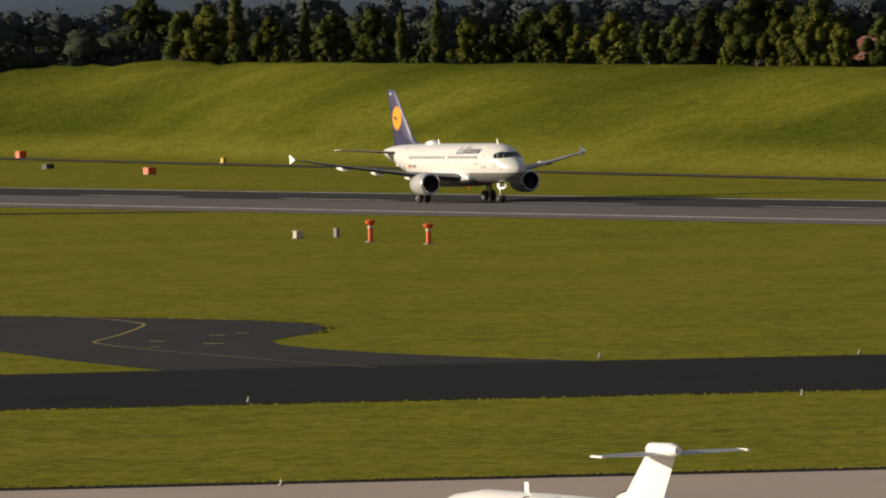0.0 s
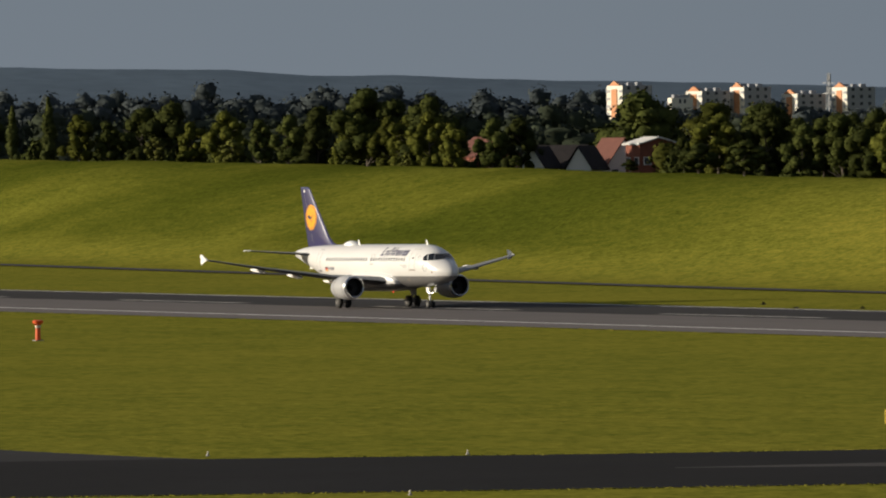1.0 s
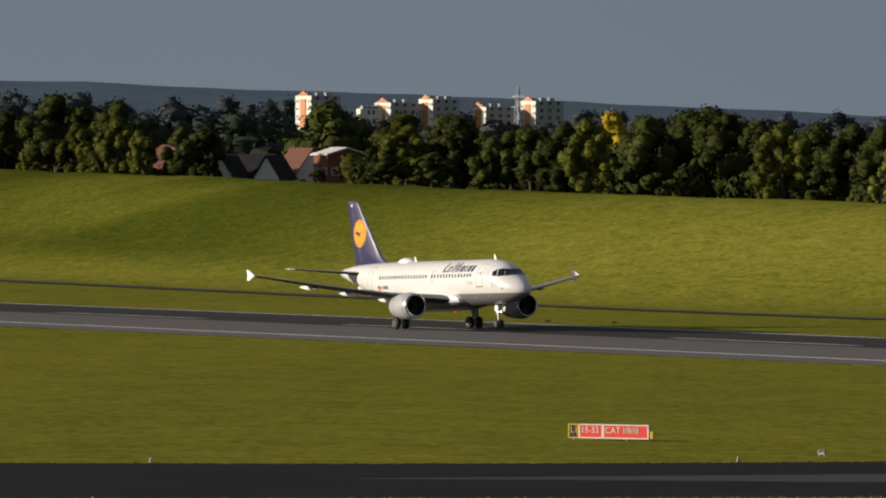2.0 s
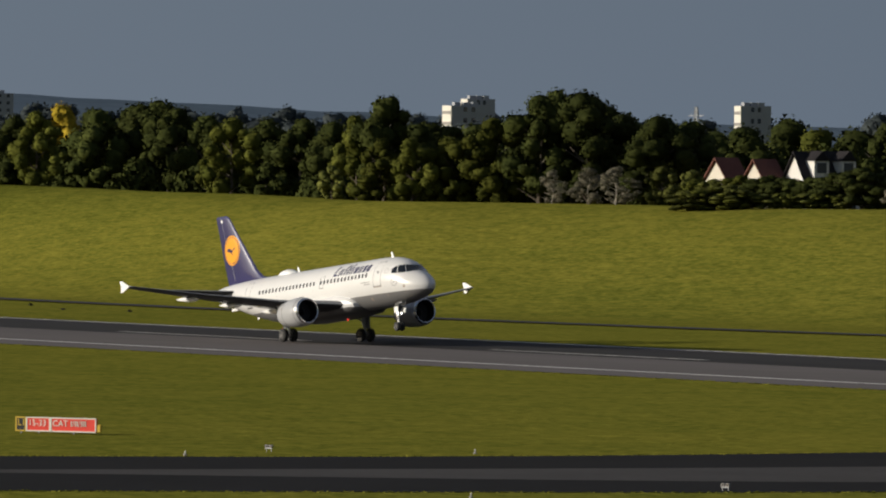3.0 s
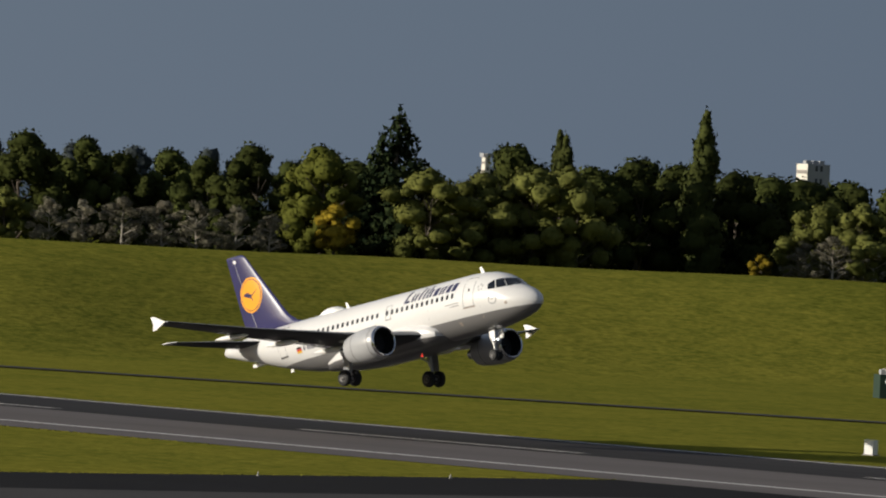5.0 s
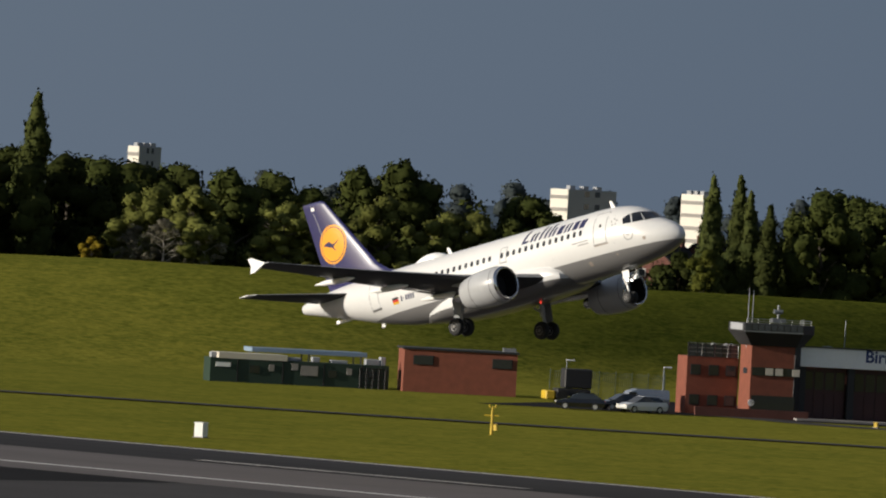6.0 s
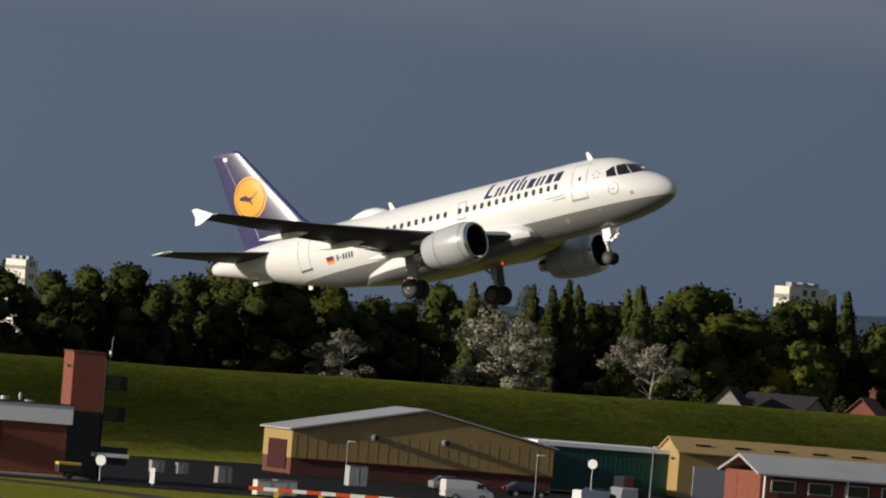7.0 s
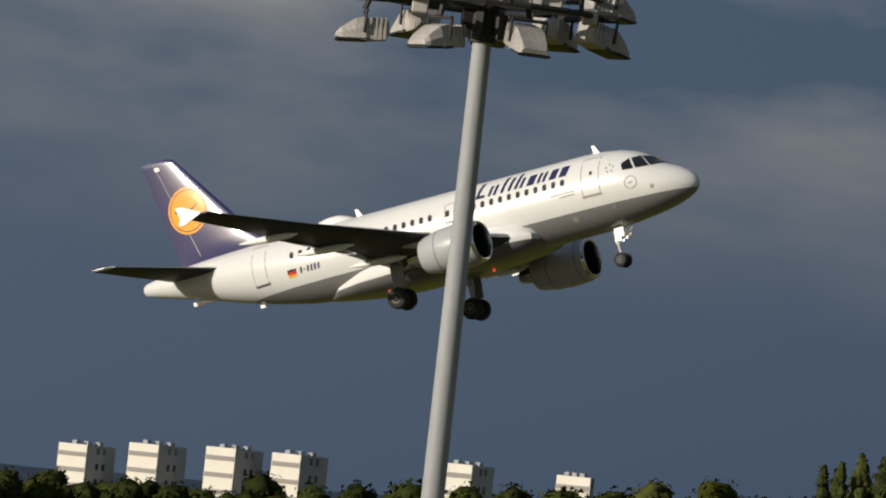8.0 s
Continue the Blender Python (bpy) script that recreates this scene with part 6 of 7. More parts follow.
        part("balustrade_post", boxed((-9.64 + 0.78 * k, 3.22, 5.8), (0.1, 0.14, 1.3)), DARK_TRIM, wing)
    part("terrace_rail", rails(bmesh.new(), [(-9.6, 3.2), (-8.4, 3.2), (-7.2, 3.2), (-6.0, 3.2), (-5.0, 3.2)], 5.2, 6.4), STEEL, wing)
    for x in (-6.8, -5.6, -5.1):
        part("roof_dome", lathe(bmesh.new(), [(0.0, 0.45), (0.3, 0.45), (0.6, 0.3), (0.75, 0.05)], n=14), WHITE_PAINT, wing, smooth=True, at=pose(x, 5.5, 5.7, 0, -90, 0))
    # roof vents on the hall
    for x, h, r in ((10.6, 2.1, 0.32), (11.8, 2.0, 0.32), (3.2, 0.5, 0.5), (17.0, 0.5, 0.6), (20.4, 0.8, 0.5), (21.9, 1.2, 0.18), (22.8, 0.6, 0.6)):
        bm = bmesh.new()
        rod(bm, (x, 3, 6.2), (x, 3, 6.2 + h * 0.7), r * 0.6, n=12)
        rod(bm, (x, 3, 6.2 + h * 0.62), (x, 3, 6.2 + h), r, r * 0.8, n=12)
        part("roof_vent", bm, BARE if h > 1.9 else STEEL, st, "metal roof vent")
    part("vent_base", boxed((11.2, 3, 6.5), (2.4, 1.2, 0.6)), BRICK, st)
    part("garden_wall", boxed((-5.0, -2.6, 0.35), (10.5, 0.3, 0.9)), BRICK_DARK, st, "low dark brick wall")
    # dark hall side link and steps
    part("link_wall", boxed((26.7, 4, 2.4), (1.6, 6, 4.2)), DARK_TRIM, st)
    return st


fire_station()

truck = thing("fire_engine", pose(-532.0, 577.0, 0.0, 0, 0, FRONT) @ pose(11.95, 2.2, 0.05), "red fire engine, darkened for hall shade, with lit blue lamps", "fire engine")
# the hall's shade is put into the body: maroon for red
part("cab", boxed((0, 1.2, 1.75), (2.5, 2.4, 2.4), bevel=0.15), DOOR_MAROON, truck)
part("body", boxed((0, 5.4, 1.8), (2.5, 5.8, 2.6), bevel=0.08), DOOR_MAROON, truck)
part("windscreen", boxed((0, -0.02, 2.2), (2.1, 0.08, 0.9)), GLASS_DARK, truck)
part("bumper", boxed((0, -0.1, 0.65), (2.5, 0.3, 0.35)), DARK_TRIM, truck)
for s in (-1, 1):
    part("blue_lamp", rod(bmesh.new(), (s * 0.8, 0.2, 2.98), (s * 0.8, 0.2, 3.15), 0.12, n=10), GLOW_BLUE, truck, "lit blue lamp")
    part("headlamp", rod(bmesh.new(), (s * 0.95, -0.06, 0.95), (s * 0.95, -0.12, 0.95), 0.09, n=10), GLOW_AMBER, truck, "lit amber headlamp")
    for y in (1.0, 4.6, 7.2):
        part("wheel", rod(bmesh.new(), (s * 1.05, y, 0.5), (s * 1.3, y, 0.5), 0.5, n=18), TYRE, truck)


def training_tower():
    t = thing("drill_tower", pose(-532.0, 577.0, 0.0, 0, 0, FRONT) @ pose(26.05, 1.0, 0), "tall red-brick drill tower with steel balconies", "tower")
    body = part("wall", boxed((1.55, 1.5, 5.75), (3.1, 3.0, 11.5), bevel=0.04), BRICK, t)
    part("parapet", boxed((1.55, 1.5, 11.55), (3.2, 3.1, 0.16)), BRICK_DARK, body)
    part("flood_lamp", boxed((-0.2, 0.7, 10.2), (0.5, 0.4, 0.25)), STEEL, body)
    part("annex", boxed((0.95, -0.35, 3.1), (3.6, 0.7, 6.2)), DARK_TRIM, t, "dark clad annex against the tower")
    # thin dark sheet paints the shade on the tower's right side
    part("side_cladding", boxed((3.14, 1.0, 5.6), (0.1, 2.4, 11.0)), DARK_TRIM, t)
    for z in (8.3, 5.5):
        b = part("balcony", boxed((4.2, 1.2, z), (2.2, 2.2, 0.15)), DARK_TRIM, t, "dark steel balcony")
        part("railing", rails(bmesh.new(), [(3.1 + 0.22 * k, 0.1) for k in range(11)] + [(5.3, 0.1 + 0.27 * k) for k in range(1, 9)], z, z + 1.25, 0.05, 5), DARK_TRIM, b)
        part("balcony_door", boxed((3.12, 1.2, z + 1.1), (0.08, 0.9, 2.0)), DARK_TRIM, b)
    part("lean_to", boxed((4.3, 1.2, 2.3), (2.8, 3.2, 1.6)), DARK_TRIM, t)
    part("lean_to_roof", boxed((4.0, 1.0, 2.35), (3.6, 3.4, 0.35)), SIGN_WHITE, t, "white roof edge")
    part("aerial", rod(bmesh.new(), (3.4, 0.3, 8.4), (3.7, 0.3, 13.2), 0.05, 0.03, 6), STEEL, t)
    part("aerial_head", rod(bmesh.new(), (3.55, 0.3, 11.3), (3.57, 0.3, 11.8), 0.14, n=8), WHITE_PAINT, t)
    return t


training_tower()


def hangar(name, m, w, d, eave, ridge, base, label, roof=METAL_ROOF, wall=TAN_CLAD):
    """A clad shed, gable to the front, with a brick base; local x along the front."""
    h = thing(name, m, label, "hangar")
    bm = bmesh.new()
    loft(bm, [[(0, y, base), (w, y, base), (w, y, eave), (w / 2, y, ridge), (0, y, eave)] for y in (0, d)])
    part("cladding", bm, wall, h)
    part("base_wall", boxed((w / 2, d / 2, base / 2 - 0.5), (w - 0.1, d - 0.1, base + 1)), BRICK_DARK, h, "brick base wall")
    bm = bmesh.new()
    for s in (-1, 1):
        x0 = w / 2 + s * (w / 2 + 0.4)
        z0 = eave - 0.4 / (w / 2) * (ridge - eave)
        v = [bm.verts.new(p) for e in (0.05, 0.22) for p in ((x0, -0.4, z0 + e), (w / 2, -0.4, ridge + e), (w / 2, d + 0.4, ridge + e), (x0, d + 0.4, z0 + e))]
        bm.faces.new(v[:4]), bm.faces.new(v[4:])
        for k in range(4):
            bm.faces.new((v[k], v[(k + 1) % 4], v[4 + (k + 1) % 4], v[4 + k]))
    r = part("roof", bm, roof, h, "ribbed metal roof")
    bm = bmesh.new()
    for k in range(int(w / 1.1)):
        x = 0.5 + k * 1.1
        box(bm, (x, 0.0, (base + eave) / 2), (0.05, 0.03, eave - base))
    part("cladding_ribs", bm, wall, h)
    return h, r


yard = pose(-568.0, 691.5, 0.4, 0, 0, FRONT)
big, roof = hangar("hangar", yard, 28.6, 9.5, 4.2, 7.1, 1.3, "ochre-clad maintenance hangar with shallow grey roof")
for x in (8.8, 16.5):
    p = part("vent_pipe", rod(bmesh.new(), (x, -1.0, 4.0), (x, 0.1, 4.0), 0.32, n=16), STEEL, big, "round black vent pipe")
    part("pipe_mouth", rod(bmesh.new(), (x, -1.03, 4.0), (x, -1.0, 4.0), 0.27, n=16), BLACK, p)
part("side_door", boxed((-0.05, 4.5, 1.6), (0.1, 6, 3.0)), DOOR_MAROON, big, "maroon side door")
part("eave_trim", boxed((14.3, -0.1, 1.32), (28.7, 0.15, 0.12)), BRICK, big)

green = thing("green_shed", yard @ pose(29.0, 6, 0), "dark green clad shed with white roof edge", "shed")
part("cladding", boxed((8, 5, 2.3), (16, 10, 4.6)), GREEN_CLAD, green)
part("roof", boxed((8, 5, 4.75), (16.4, 10.4, 0.45)), SIGN_WHITE, green, "white roof edge")
bm = bmesh.new()
for k in range(30):
    box(bm, (0.3 + k * 0.53, 0.0, 2.3), (0.07, 0.03, 4.5))
part("cladding_ribs", bm, GREEN_CLAD, green)

long_shed = thing("long_shed", yard @ pose(43.6, 3, 0), "ochre-clad long shed with shallow tan roof", "shed")
bm = bmesh.new()
loft(bm, [[(x, 0, 0.2), (x, 0, 4.9), (x, 3.0, 6.3), (x, 6.0, 4.9), (x, 6.0, 0.2)] for x in (0, 34)])
part("cladding", bm, TAN_CLAD, long_shed)
bm = bmesh.new()
for s in (-1, 1):
    v = [bm.verts.new(p) for e in (0.04, 0.2) for p in ((-0.3, 3 + s * 3.4, 4.75 + e), (34.3, 3 + s * 3.4, 4.75 + e), (34.3, 3, 6.32 + e), (-0.3, 3, 6.32 + e))]
    bm.faces.new(v[:4]), bm.faces.new(v[4:])
    for k in range(4):
        bm.faces.new((v[k], v[(k + 1) % 4], v[4 + (k + 1) % 4], v[4 + k]))
lr = part("roof", bm, TAN_CLAD, long_shed, "tan metal roof")
for k in range(7):
    part("roof_light", boxed((3 + 4.4 * k, 1.4, 5.75), (1.6, 0.9, 0.2)), DARK_TRIM, lr)
part("roller_door", boxed((4.2, -0.06, 1.8), (5.0, 0.12, 3.4)), GREY_BLOCK, long_shed, "grey roller door")
for y in (1.6, 4.0):
    part("end_vent", boxed((-0.06, y, 4.2), (0.1, 0.8, 0.25)), DARK_TRIM, long_shed)

office = thing("brick_office", pose(-521.0, 709.0, 0.2, 0, 0, FRONT), "low brick office with pale metal roof", "building")
part("wall", boxed((16, 5, 2.0), (32, 10, 4.4)), BRICK, office)
bm = bmesh.new()
loft(bm, [[(x, -0.8, 4.1), (x, 5, 5.9), (x, 10.8, 4.1), (x, 10.8, 3.9), (x, 5, 5.6), (x, -0.8, 3.9)] for x in (-0.6, 32.6)])
part("roof", bm, METAL_ROOF, office, "pale ribbed metal roof")
for k in range(7):
    f = part("window_frame", boxed((2.5 + 4.0 * k, -0.04, 2.9), (2.6, 0.14, 1.2)), SIGN_WHITE, office)
    part("pane", boxed((2.5 + 4.0 * k, -0.09, 2.9), (2.4, 0.1, 1.05)), GLASS_DARK, f)
for k in range(2):
    part("downpipe", rod(bmesh.new(), (0.4 + 9.0 * k, -0.25, 0), (0.4 + 9 * k, -0.25, 4.0), 0.12, n=8), WHITE_PAINT, office)

# yard paving
bm = bmesh.new()
bm.faces.new([bm.verts.new(p) for p in ((-548, 552, 0.03), (-500, 596, 0.03), (-470, 640, 0.03), (-500, 760, 0.03), (-585, 790, 0.03), (-600, 700, 0.03), (-560, 620, 0.03), (-572, 600, 0.03))])
tagged(part("yard", bm, ASPHALT), "grey asphalt station yard", "yard", kind="structure")
ribbon("station_road", [(-535, 571, 2.5, 2.5), (-516, 567, 2.5, 2.5), (-505, 575, 2.5, 2.5), (-479, 567, 2.5, 2.5), (-445, 540, 2.5, 2.5), (-420, 520, 2.5, 2.5)], ASPHALT_GREY, "asphalt road curving from the station", "road", 0.036, 8)
kerb = tagged(part("forecourt", boxed((12.9, -2.0, 0.1), (28, 4.0, 0.2)), CONC_GREY, at=pose(-532, 577, 0, 0, 0, FRONT)), "pale concrete forecourt step before the bays", "forecourt", kind="structure")

# brick store and cabins
store = thing("brick_store", pose(-576.6, 571.0, 0, 0, 0, FRONT - 7), "flat-roofed red brick store", "building")
part("wall", boxed((5.3, 3, 2.0), (10.6, 6, 4.0)), BRICK, store)
part("roof", boxed((5.3, 3, 4.05), (10.9, 6.3, 0.18)), DARK_TRIM, store)
for x in (1.8, 9.2):
    f = part("window_frame", boxed((x, -0.04, 3.0), (1.9, 0.12, 0.9)), DARK_TRIM, store)
    part("pane", boxed((x, -0.09, 3.0), (1.7, 0.08, 0.75)), GLASS_DARK, f)
part("roof_vent", boxed((10.0, 2, 4.3), (1.2, 0.9, 0.35)), STEEL, store)
cabin = thing("site_cabin", pose(-588.0, 557.0, 0, 0, 0, FRONT), "long dark green site cabin with pale roof", "cabin")
part("wall", boxed((8.5, 1.6, 1.1), (17, 3.2, 2.2)), GREEN_DARK, cabin)
part("roof", boxed((4.0, 1.6, 2.45), (6.5, 3.3, 0.55)), CREAM, cabin)
part("side_panel", boxed((1.2, -0.04, 1.6), (1.4, 0.1, 0.4)), SIGN_WHITE, cabin)
part("side_panel", boxed((9.4, -0.04, 1.4), (1.6, 0.1, 0.9)), CONC_GREY, cabin)
for x, w, z in ((4.2, 0.9, 1.3), (5.8, 0.5, 1.5), (8.0, 0.6, 1.7), (11.6, 0.8, 1.2), (13.2, 0.5, 1.5), (15.2, 1.2, 1.3)):
    part("side_panel", boxed((x, -0.04, z), (w, 0.1, 0.5 + 0.2 * w)), GLASS_DARK if w > 0.7 else CONC_GREY, cabin)
for x in (2.6, 6.9, 10.8, 14.4):
    part("cabin_seam", boxed((x, -0.03, 1.1), (0.12, 0.1, 2.1)), BLACK, cabin)
for x, w, h in ((0.6, 0.8, 0.5), (8.2, 1.1, 0.35), (10.2, 0.7, 0.5), (12.4, 1.6, 0.3), (15.6, 1.3, 0.55), (16.6, 0.5, 0.8)):
    part("roof_unit", boxed((x, 1.4, 2.2 + h / 2), (w, 0.9, h), bevel=0.05), GREY_BLOCK, cabin, "pale grey roof unit")
canopy = thing("blue_canopy", pose(-588.6, 563.5, 0, 0, 0, FRONT), "pale blue metal canopy on posts", "canopy")
part("roof", boxed((5, 2, 3.05), (11, 4, 0.4)), BLUE_ROOF, canopy)
for x in (0, 5, 10):
    for y in (0.3, 3.7):
        part("post", rod(bmesh.new(), (x, y, 0), (x, y, 2.9), 0.08, n=8), STEEL, canopy)
skip_bin = thing("skip", pose(-579.0, 571.0, 0, 0, 0, FRONT), "dark mesh cage of gas bottles", "cage")
part("cage", rails(bmesh.new(), [(0, 0), (-0.6, 0), (-1.2, 0), (-1.8, 0), (-2.4, 0)], 0, 1.9, 0.05, 5), DARK_TRIM, skip_bin)
for k in range(4):
    part("bottle", rod(bmesh.new(), (-0.3 - 0.55 * k, 0.4, 0), (-0.3 - 0.55 * k, 0.4, 1.5), 0.2, 0.12, 10), CONC_GREY, skip_bin)
fence = thing("mesh_fence", pose(-578.0, 592.0, 0, 0, 0, FRONT), "green mesh security fence by the car park", "fence")
for k in range(8):
    part("post", rod(bmesh.new(), (1.6 * k, 0, 0), (1.6 * k, 0, 2.6), 0.05, n=6), GREEN_DARK, fence)
bm = bmesh.new()
for k in range(56):
    rod(bm, (0.2 * k, 0, 0.05), (0.2 * k, 0, 2.5), 0.025, n=4)
part("mesh", bm, GREEN_DARK, fence)


def lamp_post(x, y, tall, label="grey lamp post with small head"):
    p = thing("lamp_post", pose(x, y, 0, 0, 0, FRONT), label, "lamp post", "yard lamp posts")
    part("pole", rod(bmesh.new(), (0, 0, 0), (0, 0, tall), 0.08, 0.05, 8), STEEL, p)
    part("lamp_head", boxed((0.35, 0, tall), (0.8, 0.25, 0.14), bevel=0.04), WHITE_PAINT, p)


for x, y, tall in ((-572, 588, 3.6), (-566, 595, 3.4), (-548, 676, 4.2), (-524, 676, 4.6), (-531, 704, 6.0)):
    lamp_post(x, y, tall)


def car(name, x, y, rz, paint_m, label, van=False):
    """A car with lofted body, glass house, wheels and lamps; local x forward."""
    c = thing(name, pose(x, y, 0.02, 0, 0, rz), label, "van" if van else "car", "parked vehicles")
    prof = ((-2.2, 0.45, 0.95), (-2.1, 0.3, 1.02), (-1.2, 0.25, 1.02), (0.6, 0.25, 0.98), (1.4, 0.28, 0.9), (2.1, 0.35, 0.72), (2.2, 0.45, 0.6))
    if van:
        prof = ((-2.4, 0.4, 1.85), (-2.3, 0.3, 1.95), (0.6, 0.3, 1.95), (1.2, 0.3, 1.75), (1.9, 0.3, 1.15), (2.4, 0.35, 0.95), (2.5, 0.45, 0.7))
    bm = bmesh.new()
    loft(bm, [[(px, -0.88, z0), (px, 0.88, z0), (px, 0.9, (z0 + z1) / 2), (px, 0.8, z1), (px, -0.8, z1), (px, -0.9, (z0 + z1) / 2)] for px, z0, z1 in prof])
    part("body", bm, paint_m, c, smooth=False)
    if not van:
        bm = bmesh.new()
        loft(bm, [[(px, -w, z), (px, w, z), (px, w, z + 0.02), (px, -w, z + 0.02)] if k in (0, 3) else [(px, -w, 0.95), (px, w, 0.95), (px, w * 0.85, z), (px, -w * 0.85, z)] for k, (px, w, z) in enumerate(((-2.0, 0.75, 0.98), (-1.3, 0.78, 1.45), (0.2, 0.78, 1.5), (1.1, 0.72, 0.95)))])
        part("glass_house", bm, GLASS_DARK, c, "dark car windows")
        part("roof", boxed((-0.55, 0, 1.5), (1.5, 1.25, 0.05), bevel=0.02), paint_m, c)
    else:
        for s in (-1, 1):
            part("side_window", boxed((1.1, s * 0.86, 1.45), (0.7, 0.06, 0.45)), GLASS_DARK, c)
    for px in (-1.35, 1.35):
        for s in (-1, 1):
            w = part("wheel", rod(bmesh.new(), (px, s * 0.72, 0.33), (px, s * 0.92, 0.33), 0.33, n=18), TYRE, c)
            part("wheel_rim", rod(bmesh.new(), (px, s * 0.92, 0.33), (px, s * 0.935, 0.33), 0.2, n=12), STRUT, w)
    for s in (-1, 1):
        part("headlamp", boxed((2.12, s * 0.6, 0.68), (0.16, 0.35, 0.14)), PALE_BLOCK, c)
        part("tail_lamp", boxed((-2.18 if not van else -2.4, s * 0.7, 0.8), (0.1, 0.25, 0.2)), RED_PAINT, c)
    return c


car("car", -539.5, 556.5, FRONT + 170, CAR_BLACK, "black estate car parked by the station")
car("car", -535.6, 560.4, FRONT + 200, CAR_WHITE, "white hatchback parked by the station")
car("van", -542.5, 567.5, FRONT + 185, CAR_SILVER, "silver-blue van parked behind a car", True)
car("car", -541.0, 563.5, FRONT + 190, CAR_BLACK, "black car parked between vehicles")
car("van", -516.0, 655.0, FRONT, CAR_WHITE, "white panel van in the yard", True)
car("van", -507.0, 664.0, FRONT + 10, CAR_WHITE, "white panel van in the yard", True)
car("van", -524.0, 690.0, FRONT + 90, CAR_SILVER, "pale van parked by the green shed", True)
car("car", -536.0, 690.0, FRONT, CAR_BLACK, "dark car parked by the hangar")
car("car", -532.0, 697.0, FRONT, CAR_BLACK, "dark car parked by the hangar")
car("car", -540.0, 683.0, FRONT, CAR_SILVER, "silver car parked by the hangar")
digger = thing("loader", pose(-561.0, 577.5, 0, 0, 0, FRONT), "dark wheeled loader with yellow bucket", "loader")
part("chassis", boxed((0, 0, 0.9), (3.2, 1.8, 0.7), bevel=0.1), DARK_TRIM, digger)
part("cab", boxed((0.4, 0, 2.2), (2.6, 1.8, 1.8), bevel=0.1), DARK_TRIM, digger)
part("bucket", boxed((-2.2, 0, 0.6), (0.9, 2.0, 0.8), bevel=0.1), YELLOW_PAINT, digger)
for px in (-1.1, 1.1):
    for s in (-1, 1):
        part("wheel", rod(bmesh.new(), (px, s * 0.8, 0.55), (px, s * 1.1, 0.55), 0.55, n=16), TYRE, digger)
tractor = thing("tractor", pose(-534.0, 704.0, 0, 0, 0, FRONT + 30), "dark tractor with red lamp in the yard", "tractor")
part("body", boxed((0.5, 0, 1.2), (3.0, 1.2, 0.9), bevel=0.1), DARK_TRIM, tractor)
part("cab", boxed((-0.6, 0, 2.1), (1.5, 1.5, 1.4), bevel=0.1), GLASS_DARK, tractor)
for px, r in ((-0.9, 0.8), (1.5, 0.5)):
    for s in (-1, 1):
        part("wheel", rod(bmesh.new(), (px, s * 0.7, r), (px, s * 1.1, r), r, n=16), TYRE, tractor)


def round_sign(x, y, z, label):
    s = thing("round_sign", pose(x, y, 0, 0, 0, FRONT - 30), label, "sign")
    part("post", rod(bmesh.new(), (0, 0, 0), (0, 0, z), 0.06, n=8), STEEL, s)
    part("disc", rod(bmesh.new(), (0, -0.1, z), (0, -0.02, z), 0.48, n=24), WHITE_PAINT, s, "white round disc")


round_sign(-515.0, 600.0, 1.9, "white round sign on a short post")
round_sign(-522.5, 683.0, 4.1, "white round sign on a tall post")
board = thing("white_board", pose(-507.4, 598.4, 0, 0, 0, FRONT - 30), "narrow white notice board on a post", "sign")
part("post", rod(bmesh.new(), (0, 0, 0), (0, 0, 1.2), 0.05, n=6), STEEL, board)
part("panel", boxed((0, -0.08, 1.0), (0.45, 0.06, 1.4)), WHITE_PAINT, board)
trailer = thing("generator", pose(-515.4, 596.0, 0, 0, 0, FRONT), "yellow and black trailer generator", "generator")
part("housing", boxed((0, 0, 0.95), (2.2, 1.1, 0.7), bevel=0.06), DARK_TRIM, trailer)
part("hood", boxed((0, 0, 1.4), (2.2, 1.1, 0.3), bevel=0.06), YELLOW_PAINT, trailer)
for s in (-1, 1):
    part("wheel", rod(bmesh.new(), (0, s * 0.5, 0.3), (0, s * 0.7, 0.3), 0.3, n=14), TYRE, trailer)


def plant_unit(x, y, sx, sy, sz, m, label, rz=FRONT, name="plant_cabinet"):
    u = thing(name, pose(x, y, 0.03, 0, 0, rz) @ Matrix.Scale(0.75, 4), label, "cabinet")
    part("case", boxed((0, 0, sz / 2), (sx, sy, sz), bevel=0.05), m, u)
    part("lid", boxed((0, 0, sz + 0.03), (sx + 0.1, sy + 0.1, 0.06)), STEEL, u)
    part("door_seam", boxed((0, -sy / 2 - 0.01, sz / 2), (0.05, 0.03, sz * 0.8)), SEAM, u)


plant_unit(-549, 648, 1.8, 1.2, 1.5, CONC_GREY, "grey plant cabinet in the yard")
plant_unit(-547.5, 650, 1.5, 1.2, 1.4, CONC_GREY, "grey plant cabinet in the yard")
plant_unit(-527.6, 632.5, 1.9, 1.5, 2.0, CONC_GREY, "grey plant cabinet in the yard")
plant_unit(-541, 669, 2.6, 1.8, 2.6, METAL_ROOF, "ribbed grey container beside the hangar", name="container")
plant_unit(-500.6, 606.6, 3.4, 1.8, 1.8, CREAM, "cream tank unit behind the barrier")
plant_unit(-502.8, 611.6, 2.6, 1.8, 1.8, CREAM, "cream tank unit behind the barrier")
barrier = thing("barrier", pose(-497.8, 600.5, 0, 0, 0, 42), "red and white striped road barrier", "barrier")
